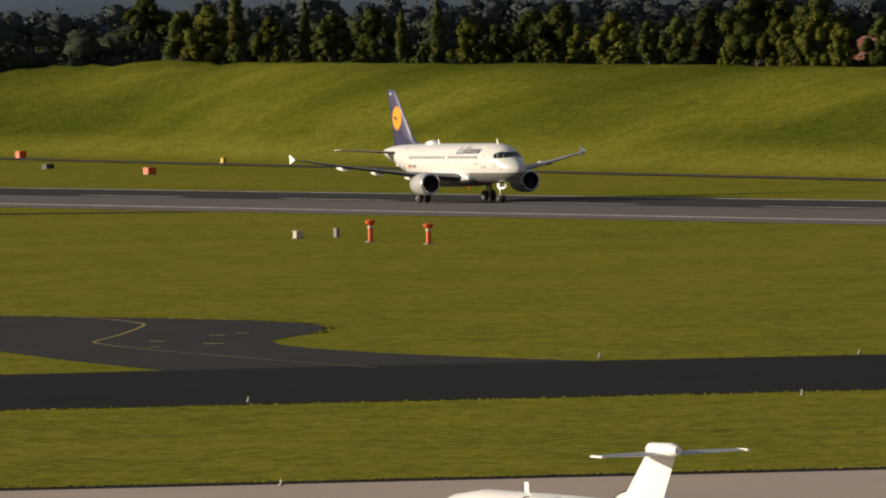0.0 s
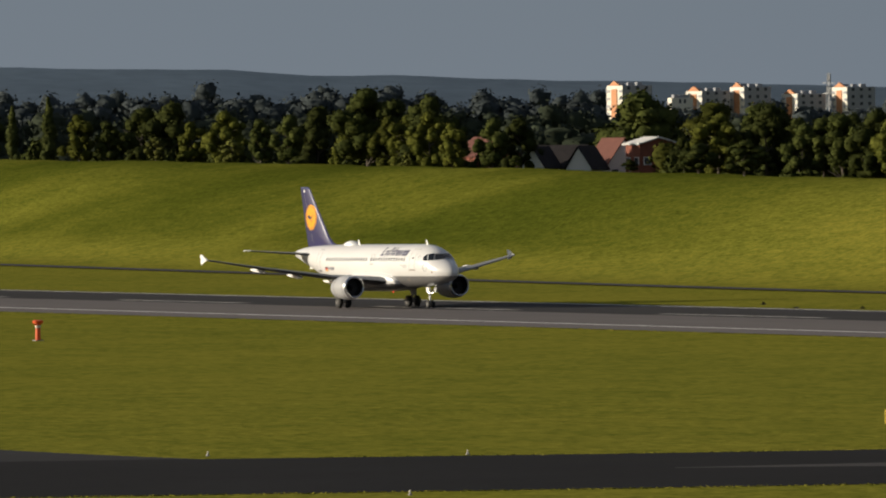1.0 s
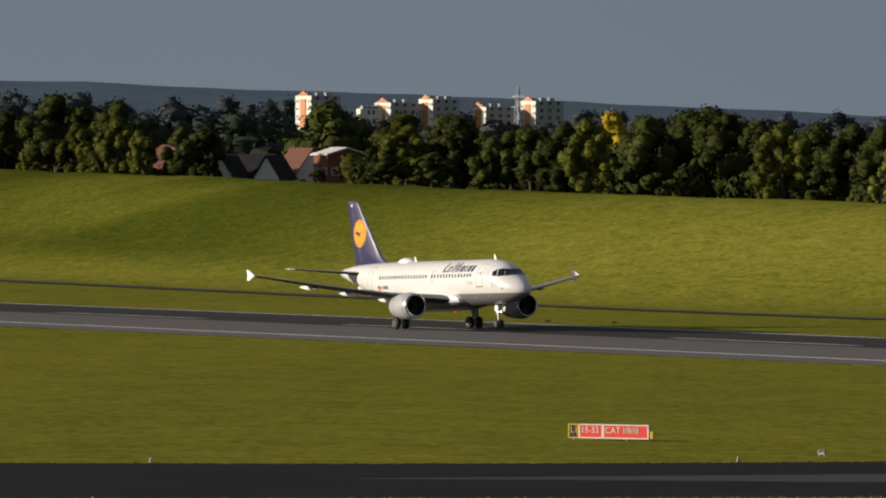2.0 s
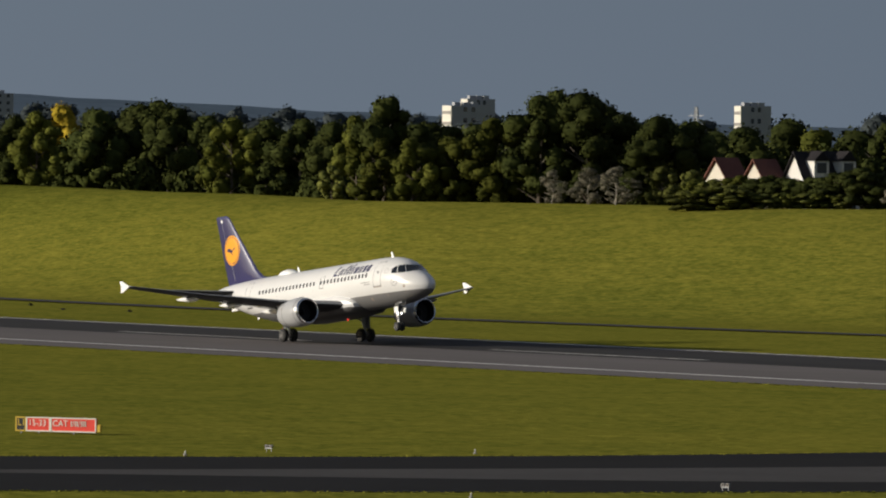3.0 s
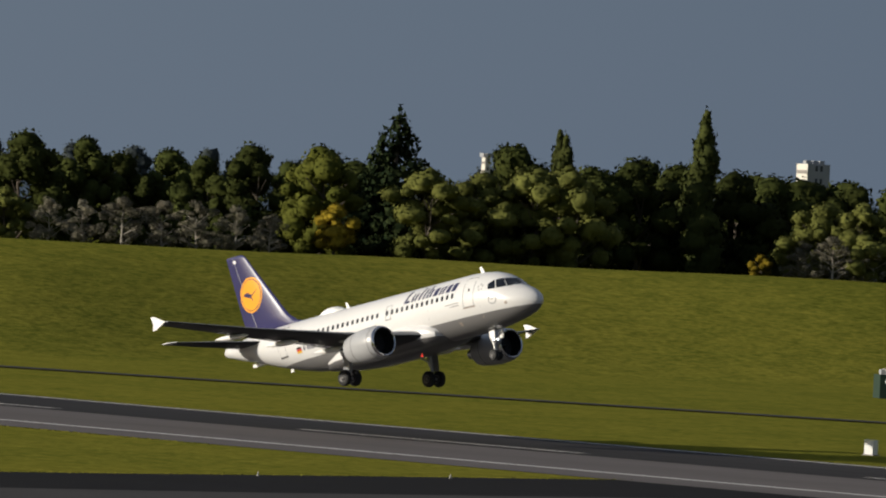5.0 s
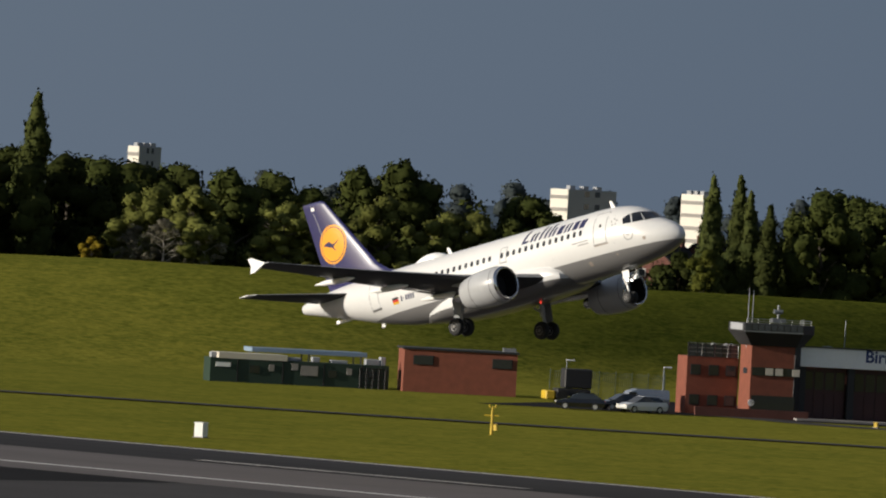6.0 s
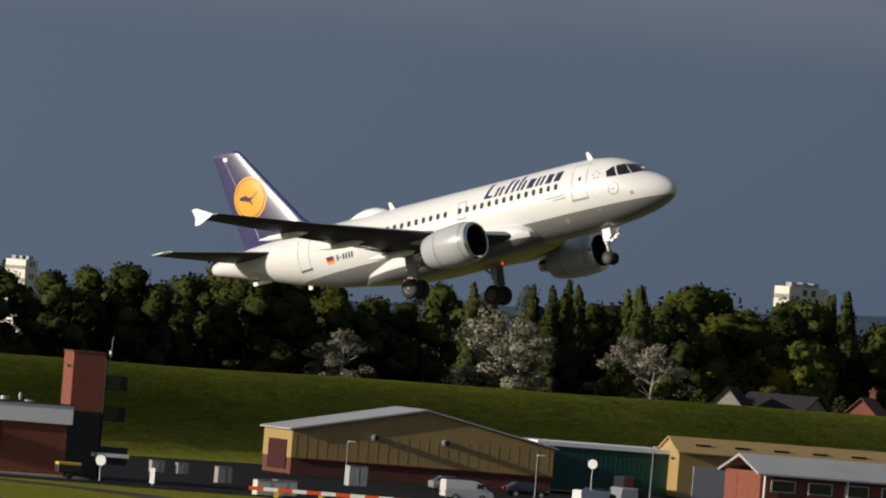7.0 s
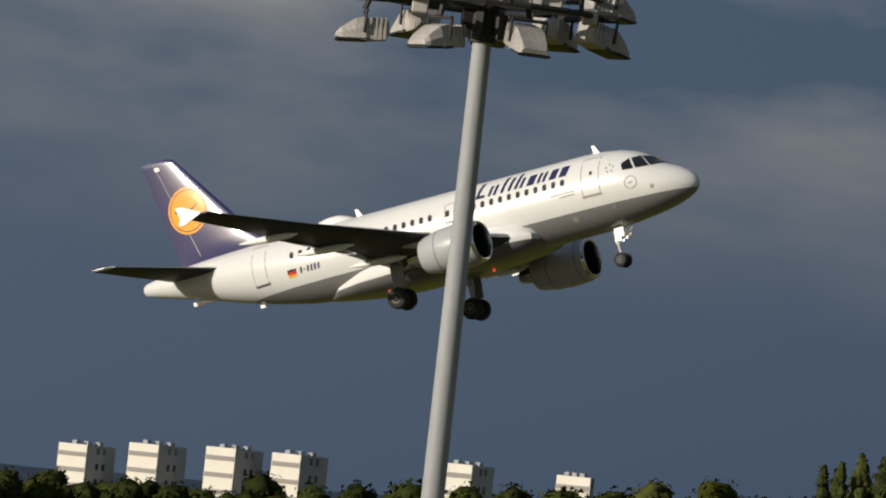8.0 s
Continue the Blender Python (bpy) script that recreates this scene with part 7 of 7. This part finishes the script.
for k in range(14):
    part("stripe", boxed((0.65 + 1.3 * k, 0, 0.72), (1.3, 0.3, 0.34)), (WHITE_PAINT if k % 2 else ORANGE_PAINT), barrier)
for k in range(4):
    part("foot", boxed((2.5 + 4 * k, 0, 0.28), (0.4, 0.4, 0.56)), YELLOW_PAINT, barrier)


# ---- airfield things ----
SIGN_RED = mat("sign_red", (0.78, 0.045, 0.025), 0.5, vary=0.08)
SIGN_EDGE = mat("sign_edge", (0.75, 0.72, 0.66), 0.5, vary=0.1)


def runway_sign(m, panels, wide, label, mirrored=False):
    """A lit-type holding sign: framed panels with raised characters, on short legs."""
    s = thing("runway_sign", m, label, "airfield sign", "runway signs")
    x, hgt = 0.0, 0.80
    for text, w, back, ink, size in panels:
        p = part("panel", boxed((x + w / 2, 0, 0.12 + hgt / 2), (w - 0.03, 0.22, hgt), bevel=0.02), back, s)
        fr = bmesh.new()
        for c, sz in (((x + w / 2, -0.12, 0.14), (w, 0.03, 0.07)), ((x + w / 2, -0.12, 0.10 + hgt), (w, 0.03, 0.07)), ((x + 0.04, -0.12, 0.12 + hgt / 2), (0.08, 0.03, hgt)), ((x + w - 0.04, -0.12, 0.12 + hgt / 2), (0.08, 0.03, hgt))):
            box(fr, c, sz)
        part("frame", fr, SIGN_EDGE if back != BLACK else YELLOW_PAINT, p)
        if text:
            writing("lettering", text, size, pose(x + 0.14, -0.135, 0.33, 90, 0, 0), ink, p)
        part("leg", boxed((x + w / 2, 0, 0.06), (0.08, 0.12, 0.16)), STEEL, s)
        x += w
    part("lamp", boxed((x + 0.14, 0, 0.36), (0.2, 0.2, 0.42)), YELLOW_PAINT, s, "small yellow lamp unit")
    return s


runway_sign(pose(-430.8, 253.8, 0, 0, 0, 33), (("L1", 0.68, BLACK, YELLOW_PAINT, 0.52), ("15-33", 1.55, SIGN_RED, SIGN_EDGE, 0.50), ("CAT I/II/III", 2.92, SIGN_RED, SIGN_EDGE, 0.50)), 5, "red runway holding sign with white characters on grass")
runway_sign(pose(-321.4, 239.6, 0, 0, 0, 14), (("", 0.001, SIGN_RED, SIGN_EDGE, 0.5), ("15-33", 0.85, SIGN_RED, SIGN_EDGE, 0.29), ("CAT I/II/III", 1.65, SIGN_RED, SIGN_EDGE, 0.29), ("", 0.35, BLACK, YELLOW_PAINT, 0.5)), 3, "red runway holding sign seen at an angle")


def approach_post(x, y, tall):
    """An orange-red post with a flared head."""
    p = thing("marker_post", pose(x, y, 0), "orange-red post with flared cap on grass", "marker post", "orange marker posts")
    part("shaft", rod(bmesh.new(), (0, 0, 0), (0, 0, tall * 0.8), 0.22, 0.2, 16), ORANGE_PAINT, p)
    part("band", rod(bmesh.new(), (0, 0, tall * 0.62), (0, 0, tall * 0.74), 0.24, n=16), CREAM, p)
    bm = bmesh.new()
    lathe(bm, [(tall * 0.76, 0.2), (tall * 0.84, 0.42), (tall * 0.96, 0.46), (tall, 0.3)], n=18)
    part("cap", bm, ORANGE_PAINT, p, smooth=True, at=pose(0, 0, 0, 0, -90, 0))
    part("foot", boxed((0, 0, 0.04), (0.7, 0.7, 0.08)), CONC_GREY, p)


approach_post(-678.0, 309.8, 1.9)
approach_post(-664.5, 309.0, 1.75)


def marker_box(x, y, s, m, label, name="marker_box", rz=20):
    b = thing(name, pose(x, y, 0, 0, 0, rz), label, "box", "airfield boxes")
    part("case", boxed((0, 0, s[2] / 2 + 0.05), s, bevel=0.03), m, b)
    part("lid", boxed((0, 0, s[2] + 0.07), (s[0] + 0.08, s[1] + 0.08, 0.05)), m, b)
    part("plinth", boxed((0, 0, 0.03), (s[0] + 0.2, s[1] + 0.2, 0.06)), CONC_GREY, b)


marker_box(-698.4, 312.1, (0.5, 0.8, 0.6), CREAM, "small cream cabinet on grass")
marker_box(-697.0, 315.2, (0.4, 0.4, 0.75), CONC_GREY, "small grey pillar on grass")
marker_box(-1067.8, 455.8, (1.0, 1.5, 0.85), ORANGE_PAINT, "orange box beyond the runway")
marker_box(-1145.1, 473.1, (1.0, 1.5, 0.6), GREEN_DARK, "dark green box beyond the runway")
marker_box(-1264.0, 517.7, (1.0, 1.5, 1.0), ORANGE_PAINT, "orange box beside the perimeter road")
marker_box(-1148.2, 501.7, (0.6, 0.7, 0.65), YELLOW_PAINT, "small yellow box beside the perimeter road")
marker_box(-453.0, 339.3, (0.5, 1.35, 0.85), WHITE_PAINT, "white cabinet on grass beside the runway", rz=0)
marker_box(-450.5, 426.2, (0.7, 0.8, 1.0), WHITE_PAINT, "white cabinet beyond the runway")


def taxi_light(x, y, lit=False):
    l = thing("taxiway_light", pose(x, y, 0.0) @ Matrix.Scale(0.7, 4), "small pale taxiway edge light", "airfield light", "taxiway edge lights")
    part("base", rod(bmesh.new(), (0, 0, 0), (0, 0, 0.12), 0.16, 0.14, 12), CONC_GREY, l)
    part("stem", rod(bmesh.new(), (0, 0, 0.12), (0, 0, 0.28), 0.06, n=8), STEEL, l)
    part("lens", rod(bmesh.new(), (0, 0, 0.28), (0, 0, 0.38), 0.07, 0.05, 12), CREAM, l, "pale glass lens")


for x, y in ((-384.5, 169.0), (-367, 190), (-311, 138), (-298, 160), (-410.5, 216), (-398, 245), (-395.5, 262), (-393.0, 292), (-394.5, 324), (-397, 341), (-347.5, 230), (-343, 262), (-342, 290), (-419.5, 205)):
    taxi_light(x, y)


def guard_light(x, y):
    g = thing("guard_light", pose(x, y, 0, 0, 0, 25) @ Matrix.Scale(0.55, 4), "grey twin-lamp guard light on grass verge", "airfield light", "guard lights")
    part("frame", boxed((0, 0, 0.35), (0.75, 0.2, 0.12)), STEEL, g)
    for s in (-1, 1):
        part("lamp_box", boxed((s * 0.24, 0, 0.55), (0.36, 0.3, 0.3), bevel=0.03), CONC_GREY, g)
        part("leg", rod(bmesh.new(), (s * 0.3, 0, 0), (s * 0.3, 0, 0.35), 0.05, n=6), STEEL, g)
        part("lens", rod(bmesh.new(), (s * 0.24, -0.16, 0.55), (s * 0.24, -0.14, 0.55), 0.1, n=12), BLACK, g)


guard_light(-401.5, 252.5)
guard_light(-350.5, 247.0)
mast = thing("wind_mast", pose(-472.5, 477.8, 0, 0, 0, 20), "yellow instrument mast with crossarm on grass", "mast")
part("pole", rod(bmesh.new(), (0, 0, 0), (0, 0, 2.2), 0.13, 0.08, 10), YELLOW_PAINT, mast)
part("crossarm", rod(bmesh.new(), (-0.6, -0.2, 1.5), (0.5, 0.2, 1.5), 0.05, n=6), YELLOW_PAINT, mast)
part("cabinet", boxed((0.28, 0.1, 0.6), (0.25, 0.25, 0.5)), YELLOW_PAINT, mast)
for s in (-1, 1):
    part("sensor", rod(bmesh.new(), (s * 0.22, 0, 2.1), (s * 0.32, 0, 2.35), 0.05, n=6), YELLOW_PAINT, mast)
thin = thing("marker_rod", pose(-321.9, 239.2, 0), "thin pale marker rod beside a sign", "rod")
part("rod", rod(bmesh.new(), (0, 0, 0), (0, 0, 1.05), 0.03, n=6), CREAM, thin)
part("tip", rod(bmesh.new(), (0, 0, 1.05), (0, 0, 1.12), 0.05, n=6), WHITE_PAINT, thin)
for x, y in ((-517, 571), (-459, 535), (-524, 583)):
    marker_box(x, y, (0.35, 0.35, 0.4), YELLOW_PAINT, "small yellow marker block by the road")


# ---- business jet on the apron ----
# sky light on the jet's tailplane is put into this blue-grey
TAIL_SKYLIT = mat("tailplane_grey", (0.30, 0.33, 0.37), 0.4, vary=0.1)
def business_jet():
    jet = thing("business_jet", pose(-229.6, 112.4, 0.12, 0, 0, 183), "white business jet with T-tail parked on the apron", "airplane")
    bm = bmesh.new()
    n = 28
    rows = ((11.5, 0.03, 2.1), (11.2, 0.3, 2.15), (10.4, 0.65, 2.3), (9.2, 0.95, 2.5), (7.5, 1.08, 2.55), (2.5, 1.08, 2.55), (0.5, 0.95, 2.65), (-1.0, 0.65, 2.85), (-2.2, 0.3, 3.05), (-2.7, 0.06, 3.15))
    loft(bm, [[(x, r * math.cos(2 * math.pi * k / n), z + r * math.sin(2 * math.pi * k / n)) for k in range(n)] for x, r, z in rows])
    hull = part("fuselage", bm, WHITE_PAINT, jet, smooth=True)
    for sd in (-1, 1):
        for k in range(6):
            part("cabin_window", boxed((7.0 - 0.75 * k, sd * 1.03, 2.85), (0.35, 0.12, 0.4), bevel=0.03), PANE_DARK, hull)
        bm = bmesh.new()
        lathe(bm, [(1.0, 0.42), (1.1, 0.5), (0.6, 0.58), (-0.6, 0.58), (-1.5, 0.42), (-1.6, 0.34)], n=24)
        e = part("engine", bm, WHITE_PAINT, jet, "white rear engine", smooth=True, at=pose(0.9, sd * 1.65, 3.15))
        part("intake", rod(bmesh.new(), (1.06, 0, 0), (1.12, 0, 0), 0.42, n=20), BLACK, e)
        part("intake_ring", lathe(bmesh.new(), [(1.02, 0.44), (1.14, 0.5), (1.0, 0.55)], n=24, cap=False), RED_PAINT if sd > 0 else BARE, e)
        part("engine_pylon", boxed((0.6, sd * 1.05, 3.0), (1.6, 0.5, 0.15)), WHITE_PAINT, jet)
        bm = bmesh.new()
        loft(bm, [[(4.8 - o + px, sd * y, z + pz) for px, pz in foil(c, 0.12, 8)] for o, y, z, c in ((0, 0.6, 1.75, 3.0), (2.2, 7.5, 2.2, 1.1))])
        part("wing", bm, WHITE_PAINT, jet, smooth=True)
        bm = bmesh.new()
        loft(bm, [[(-2.3 - o + px, sd * y, z + pz) for px, pz in foil(c, 0.1, 8)] for o, y, z, c in ((0, 0.05, 5.0, 1.6), (0.9, 2.4, 5.05, 0.8))])
        part("tailplane", bm, TAIL_SKYLIT, jet, "tailplane tinted with blue-grey sky light", smooth=True)
        part("tailplane_tip", boxed((-3.75, sd * 2.42, 5.06), (0.7, 0.12, 0.07), bevel=0.02), WHITE_PAINT, jet)
    bm = bmesh.new()
    loft(bm, [[(x + px, pz, z) for px, pz in foil(c, 0.12, 8, 1.0)] for x, z, c in ((-0.4, 3.2, 2.5), (-0.9, 3.65, 2.3), (-2.35, 5.02, 1.7), (-2.45, 5.14, 1.6))])
    part("fin", bm, WHITE_PAINT, jet, "white swept fin", smooth=True)
    part("fin_stripe", boxed((-3.15, -0.06, 4.6), (0.06, 0.06, 1.3)), YELLOW_PAINT, jet, at=pose(0, 0, 0))
    bm = bmesh.new()
    lathe(bm, [(0.55, 0.05), (0.3, 0.2), (-0.9, 0.22), (-1.3, 0.12)], n=12)
    part("tail_bullet", bm, WHITE_PAINT, jet, smooth=True, at=pose(-2.9, 0, 5.14))
    part("blade_aerial", boxed((5.0, 0, 3.75), (0.25, 0.05, 0.35)), WHITE_PAINT, jet)
    for x, y in ((9.0, 0), (3.0, -1.6), (3.0, 1.6)):
        g = part("gear_leg", rod(bmesh.new(), (x, y, 0.3), (x, y, 1.8), 0.07, n=8), STRUT, jet)
        part("wheel", rod(bmesh.new(), (x, y - 0.12, 0.28), (x, y + 0.12, 0.28), 0.28, n=16), TYRE, g)
    return jet


business_jet()


# ---- apron floodlight mast ----
def floodlight(housing, glass, steel, parent, m):
    """A wedge-shaped lamp: deep ballast box behind, lid sloping down to the front, dark glass below."""
    bm = bmesh.new()
    rows = ((-0.40, 0.15, -0.05, 0.10), (-0.36, 0.22, -0.15, 0.17), (-0.06, 0.24, -0.17, 0.18), (-0.04, 0.27, -0.17, 0.20), (0.12, 0.27, -0.16, 0.17), (0.34, 0.25, -0.14, 0.03), (0.42, 0.22, -0.12, -0.05))
    loft(bm, [[(x, -w, lo), (x, w, lo), (x, w, (lo + hi) / 2), (x, w * 0.82, hi), (x, -w * 0.82, hi), (x, -w, (lo + hi) / 2)] for x, w, lo, hi in rows])
    lamp = part("floodlight", bm, housing, parent, "grey wedge-shaped floodlight", at=m)
    part("glass", boxed((0.16, 0, -0.165), (0.46, 0.46, 0.03)), glass, lamp, "dark lamp glass")
    part("glass_rim", boxed((0.16, 0, -0.15), (0.52, 0.54, 0.03)), steel, lamp)
    bm = bmesh.new()
    for k in range(4):
        box(bm, (-0.34 + 0.07 * k, 0, 0.02), (0.02, 0.47, 0.34))
    part("cooling_fins", bm, housing, lamp)
    bm = bmesh.new()
    for sd in (-1, 1):
        rod(bm, (0.0, sd * 0.29, -0.05), (-0.04, sd * 0.29, 0.30), 0.025, n=6)
    rod(bm, (-0.04, -0.29, 0.30), (-0.04, 0.29, 0.30), 0.03, n=6)
    part("bracket", bm, steel, lamp)
    return lamp


def flood_mast():
    housing = mat("lamp_housing", (0.50, 0.47, 0.44), 0.6, vary=0.5, scale=5, spec=0.3)
    dark_steel = mat("dark_steel", (0.035, 0.035, 0.037), 0.6, vary=0.3, scale=4, spec=0.3)
    lamp_glass = mat("lamp_glass", (0.015, 0.014, 0.014), 0.35, vary=0.3, spec=0.1)
    gear_box = mat("gear_box_paint", (0.46, 0.44, 0.41), 0.65, vary=0.3, scale=6)
    p = polar(-30.675, 115)
    f = thing("floodlight_mast", pose(p.x, p.y, 0, 0, 0, 30.7), "tall grey steel floodlight mast with ring of lamps", "light mast")
    part("pole", rod(bmesh.new(), (0, 0, 0), (0, 0, 24.3), 0.24, 0.125, 24), mat("galvanised_pole", (0.36, 0.37, 0.385), 0.6, 0.0, vary=0.25, scale=2, stretch=(1, 1, 0.3), spec=0.3), f, smooth=True)
    part("collar", rod(bmesh.new(), (0, 0, 17.9), (0, 0, 17.97), 0.172, n=24), STEEL, f)
    part("head_sleeve", rod(bmesh.new(), (0, 0, 24.26), (0, 0, 25.3), 0.19, 0.17, 20), dark_steel, f, "dark winch head sleeve")
    bm = bmesh.new()
    for k in range(6):
        a = 2 * math.pi * k / 6 + 0.3
        box(bm, (0.24 * math.cos(a), 0.24 * math.sin(a), 24.5), (0.14, 0.10, 0.30 + 0.08 * (k % 2)), rz=math.degrees(a))
    part("winch_fittings", bm, dark_steel, f)
    bm = bmesh.new()
    for z in (24.74, 24.98):
        for k in range(16):
            a0, a1 = 2 * math.pi * k / 16, 2 * math.pi * (k + 1) / 16
            rod(bm, (1.5 * math.cos(a0), 1.25 * math.sin(a0), z), (1.5 * math.cos(a1), 1.25 * math.sin(a1), z), 0.045, n=6)
    for k in range(8):
        a = 2 * math.pi * k / 8 + 0.2
        rod(bm, (1.5 * math.cos(a), 1.25 * math.sin(a), 24.74), (1.5 * math.cos(a), 1.25 * math.sin(a), 24.98), 0.03, n=6)
    rod(bm, (-1.75, -0.25, 24.68), (1.75, -0.05, 24.80), 0.055, n=6)
    rod(bm, (0.1, -1.25, 24.74), (-0.1, 1.25, 24.74), 0.055, n=6)
    part("head_frame", bm, dark_steel, f, "dark steel ring frame")
    for x, y, z, w in ((-0.86, -0.7, 24.24, 0.22), (-0.42, -1.0, 24.48, 0.24), (0.12, -1.15, 24.46, 0.2), (0.42, -1.0, 24.44, 0.36), (0.86, -0.85, 24.46, 0.28), (1.38, -0.4, 24.34, 0.2), (-1.2, -0.5, 24.46, 0.22), (-0.95, 0.8, 24.5, 0.3), (0.7, 0.95, 24.5, 0.3)):
        part("gear_box", boxed((x, y, z + 0.38), (w, 0.2, 0.2), bevel=0.02), gear_box, f, "pale control gear box")
    for x, y, z, turn, tilt in ((-1.58, -0.35, 24.24, 184, 4), (-0.58, -0.95, 24.22, 218, 6), (0.58, -0.95, 24.30, 292, 14), (1.58, 0.0, 24.46, 40, 12), (1.62, 0.45, 24.95, 25, 10), (0.95, 0.95, 24.52, 62, 8), (-0.9, 1.0, 24.48, 120, 8), (0.1, 1.2, 24.5, 95, 8)):
        floodlight(housing, lamp_glass, dark_steel, f, pose(x, y, z, 0, tilt, turn) @ Matrix.Scale(0.85, 4))
    bm = bmesh.new()
    for x, y, z in ((-1.58, -0.35, 24.24), (-0.58, -0.95, 24.22), (0.58, -0.95, 24.30), (1.58, 0.0, 24.46), (0.95, 0.95, 24.52), (-0.9, 1.0, 24.48)):
        rod(bm, (x, y, z + 0.28), (x * 0.95, y * 0.95, 24.76), 0.04, n=6)
    part("lamp_hanger", bm, dark_steel, f)
    return f


flood_mast()


# ---- birds over the runway verge ----
def crow(wing):
    b = thing("crow", pose(0, 0, 0), "small black bird flying low over grass", "bird", "crows")
    bm = bmesh.new()
    lathe(bm, [(0.24, 0.01), (0.18, 0.04), (0.05, 0.07), (-0.1, 0.05), (-0.26, 0.015)], n=10)
    part("body", bm, BLACK, b, smooth=True)
    for s in (-1, 1):
        bm = bmesh.new()
        loft(bm, [[(0.10, 0, 0.01), (-0.08, 0, 0.0), (-0.08, 0, 0.02)], [(0.08, s * 0.22, wing), (-0.09, s * 0.22, wing), (-0.09, s * 0.22, wing + 0.015)], [(-0.04, s * 0.46, wing * 1.3), (-0.12, s * 0.46, wing * 1.3), (-0.12, s * 0.46, wing * 1.3 + 0.01)]])
        part("wing", bm, BLACK, b)
    return b


CROWS = [crow(w) for w in (0.12, -0.05, 0.08)]


# ---- what moves ----
def motions():
    rows = (
        (0.00, -827.95, 0.05, 0.22, 0.02),
        (0.50, -792.31, 0.08, 0.19, -0.29),
        (1.00, -756.22, 0.01, 0.43, -0.26),
        (1.50, -719.53, 0.08, 0.66, -0.01),
        (1.70, -704.64, 0.06, 0.88, -0.24),
        (2.80, -623.44, -0.01, 5.34, -0.30),
        (3.00, -608.50, 0.07, 6.13, -0.14),
        (3.50, -571.34, 0.22, 7.11, 0.34),
        (4.00, -534.15, 0.74, 9.57, 0.77),
        (4.50, -496.36, 1.84, 11.35, 1.09),
        (4.70, -481.25, 2.45, 11.65, 0.99),
        (5.80, -398.29, 7.95, 13.94, 0.20),
        (6.00, -383.21, 9.40, 14.02, -0.05),
        (6.50, -345.56, 13.31, 14.09, -0.51),
        (7.00, -307.57, 18.30, 14.56, 0.37),
        (7.50, -269.65, 23.63, 15.08, -0.18),
        (8.00, -230.97, 30.07, 17.35, 0.50),
    )
    walk(airliner, [(t, pose(x, RUNWAY_Y, z, bank, -pitch, 0)) for t, x, z, pitch, bank in rows])
    for crow_thing, (x, y, z) in zip(CROWS, ((-599.3, 342.0, 3.1), (-598.0, 344.2, 2.8), (-595.4, 348.8, 2.7))):
        rows = []
        for t in (0.0, 1.0, 1.5, 1.7, 3.0, 5.0, 8.0):
            u = t - 1.0
            rows.append((t, pose(x + 2.6 * u, y + 4.6 * u, z + 0.25 * math.sin(3 * t) + 0.15 * u, 8 * math.sin(4 * t), 0, 60)))
        walk(crow_thing, rows)


motions()
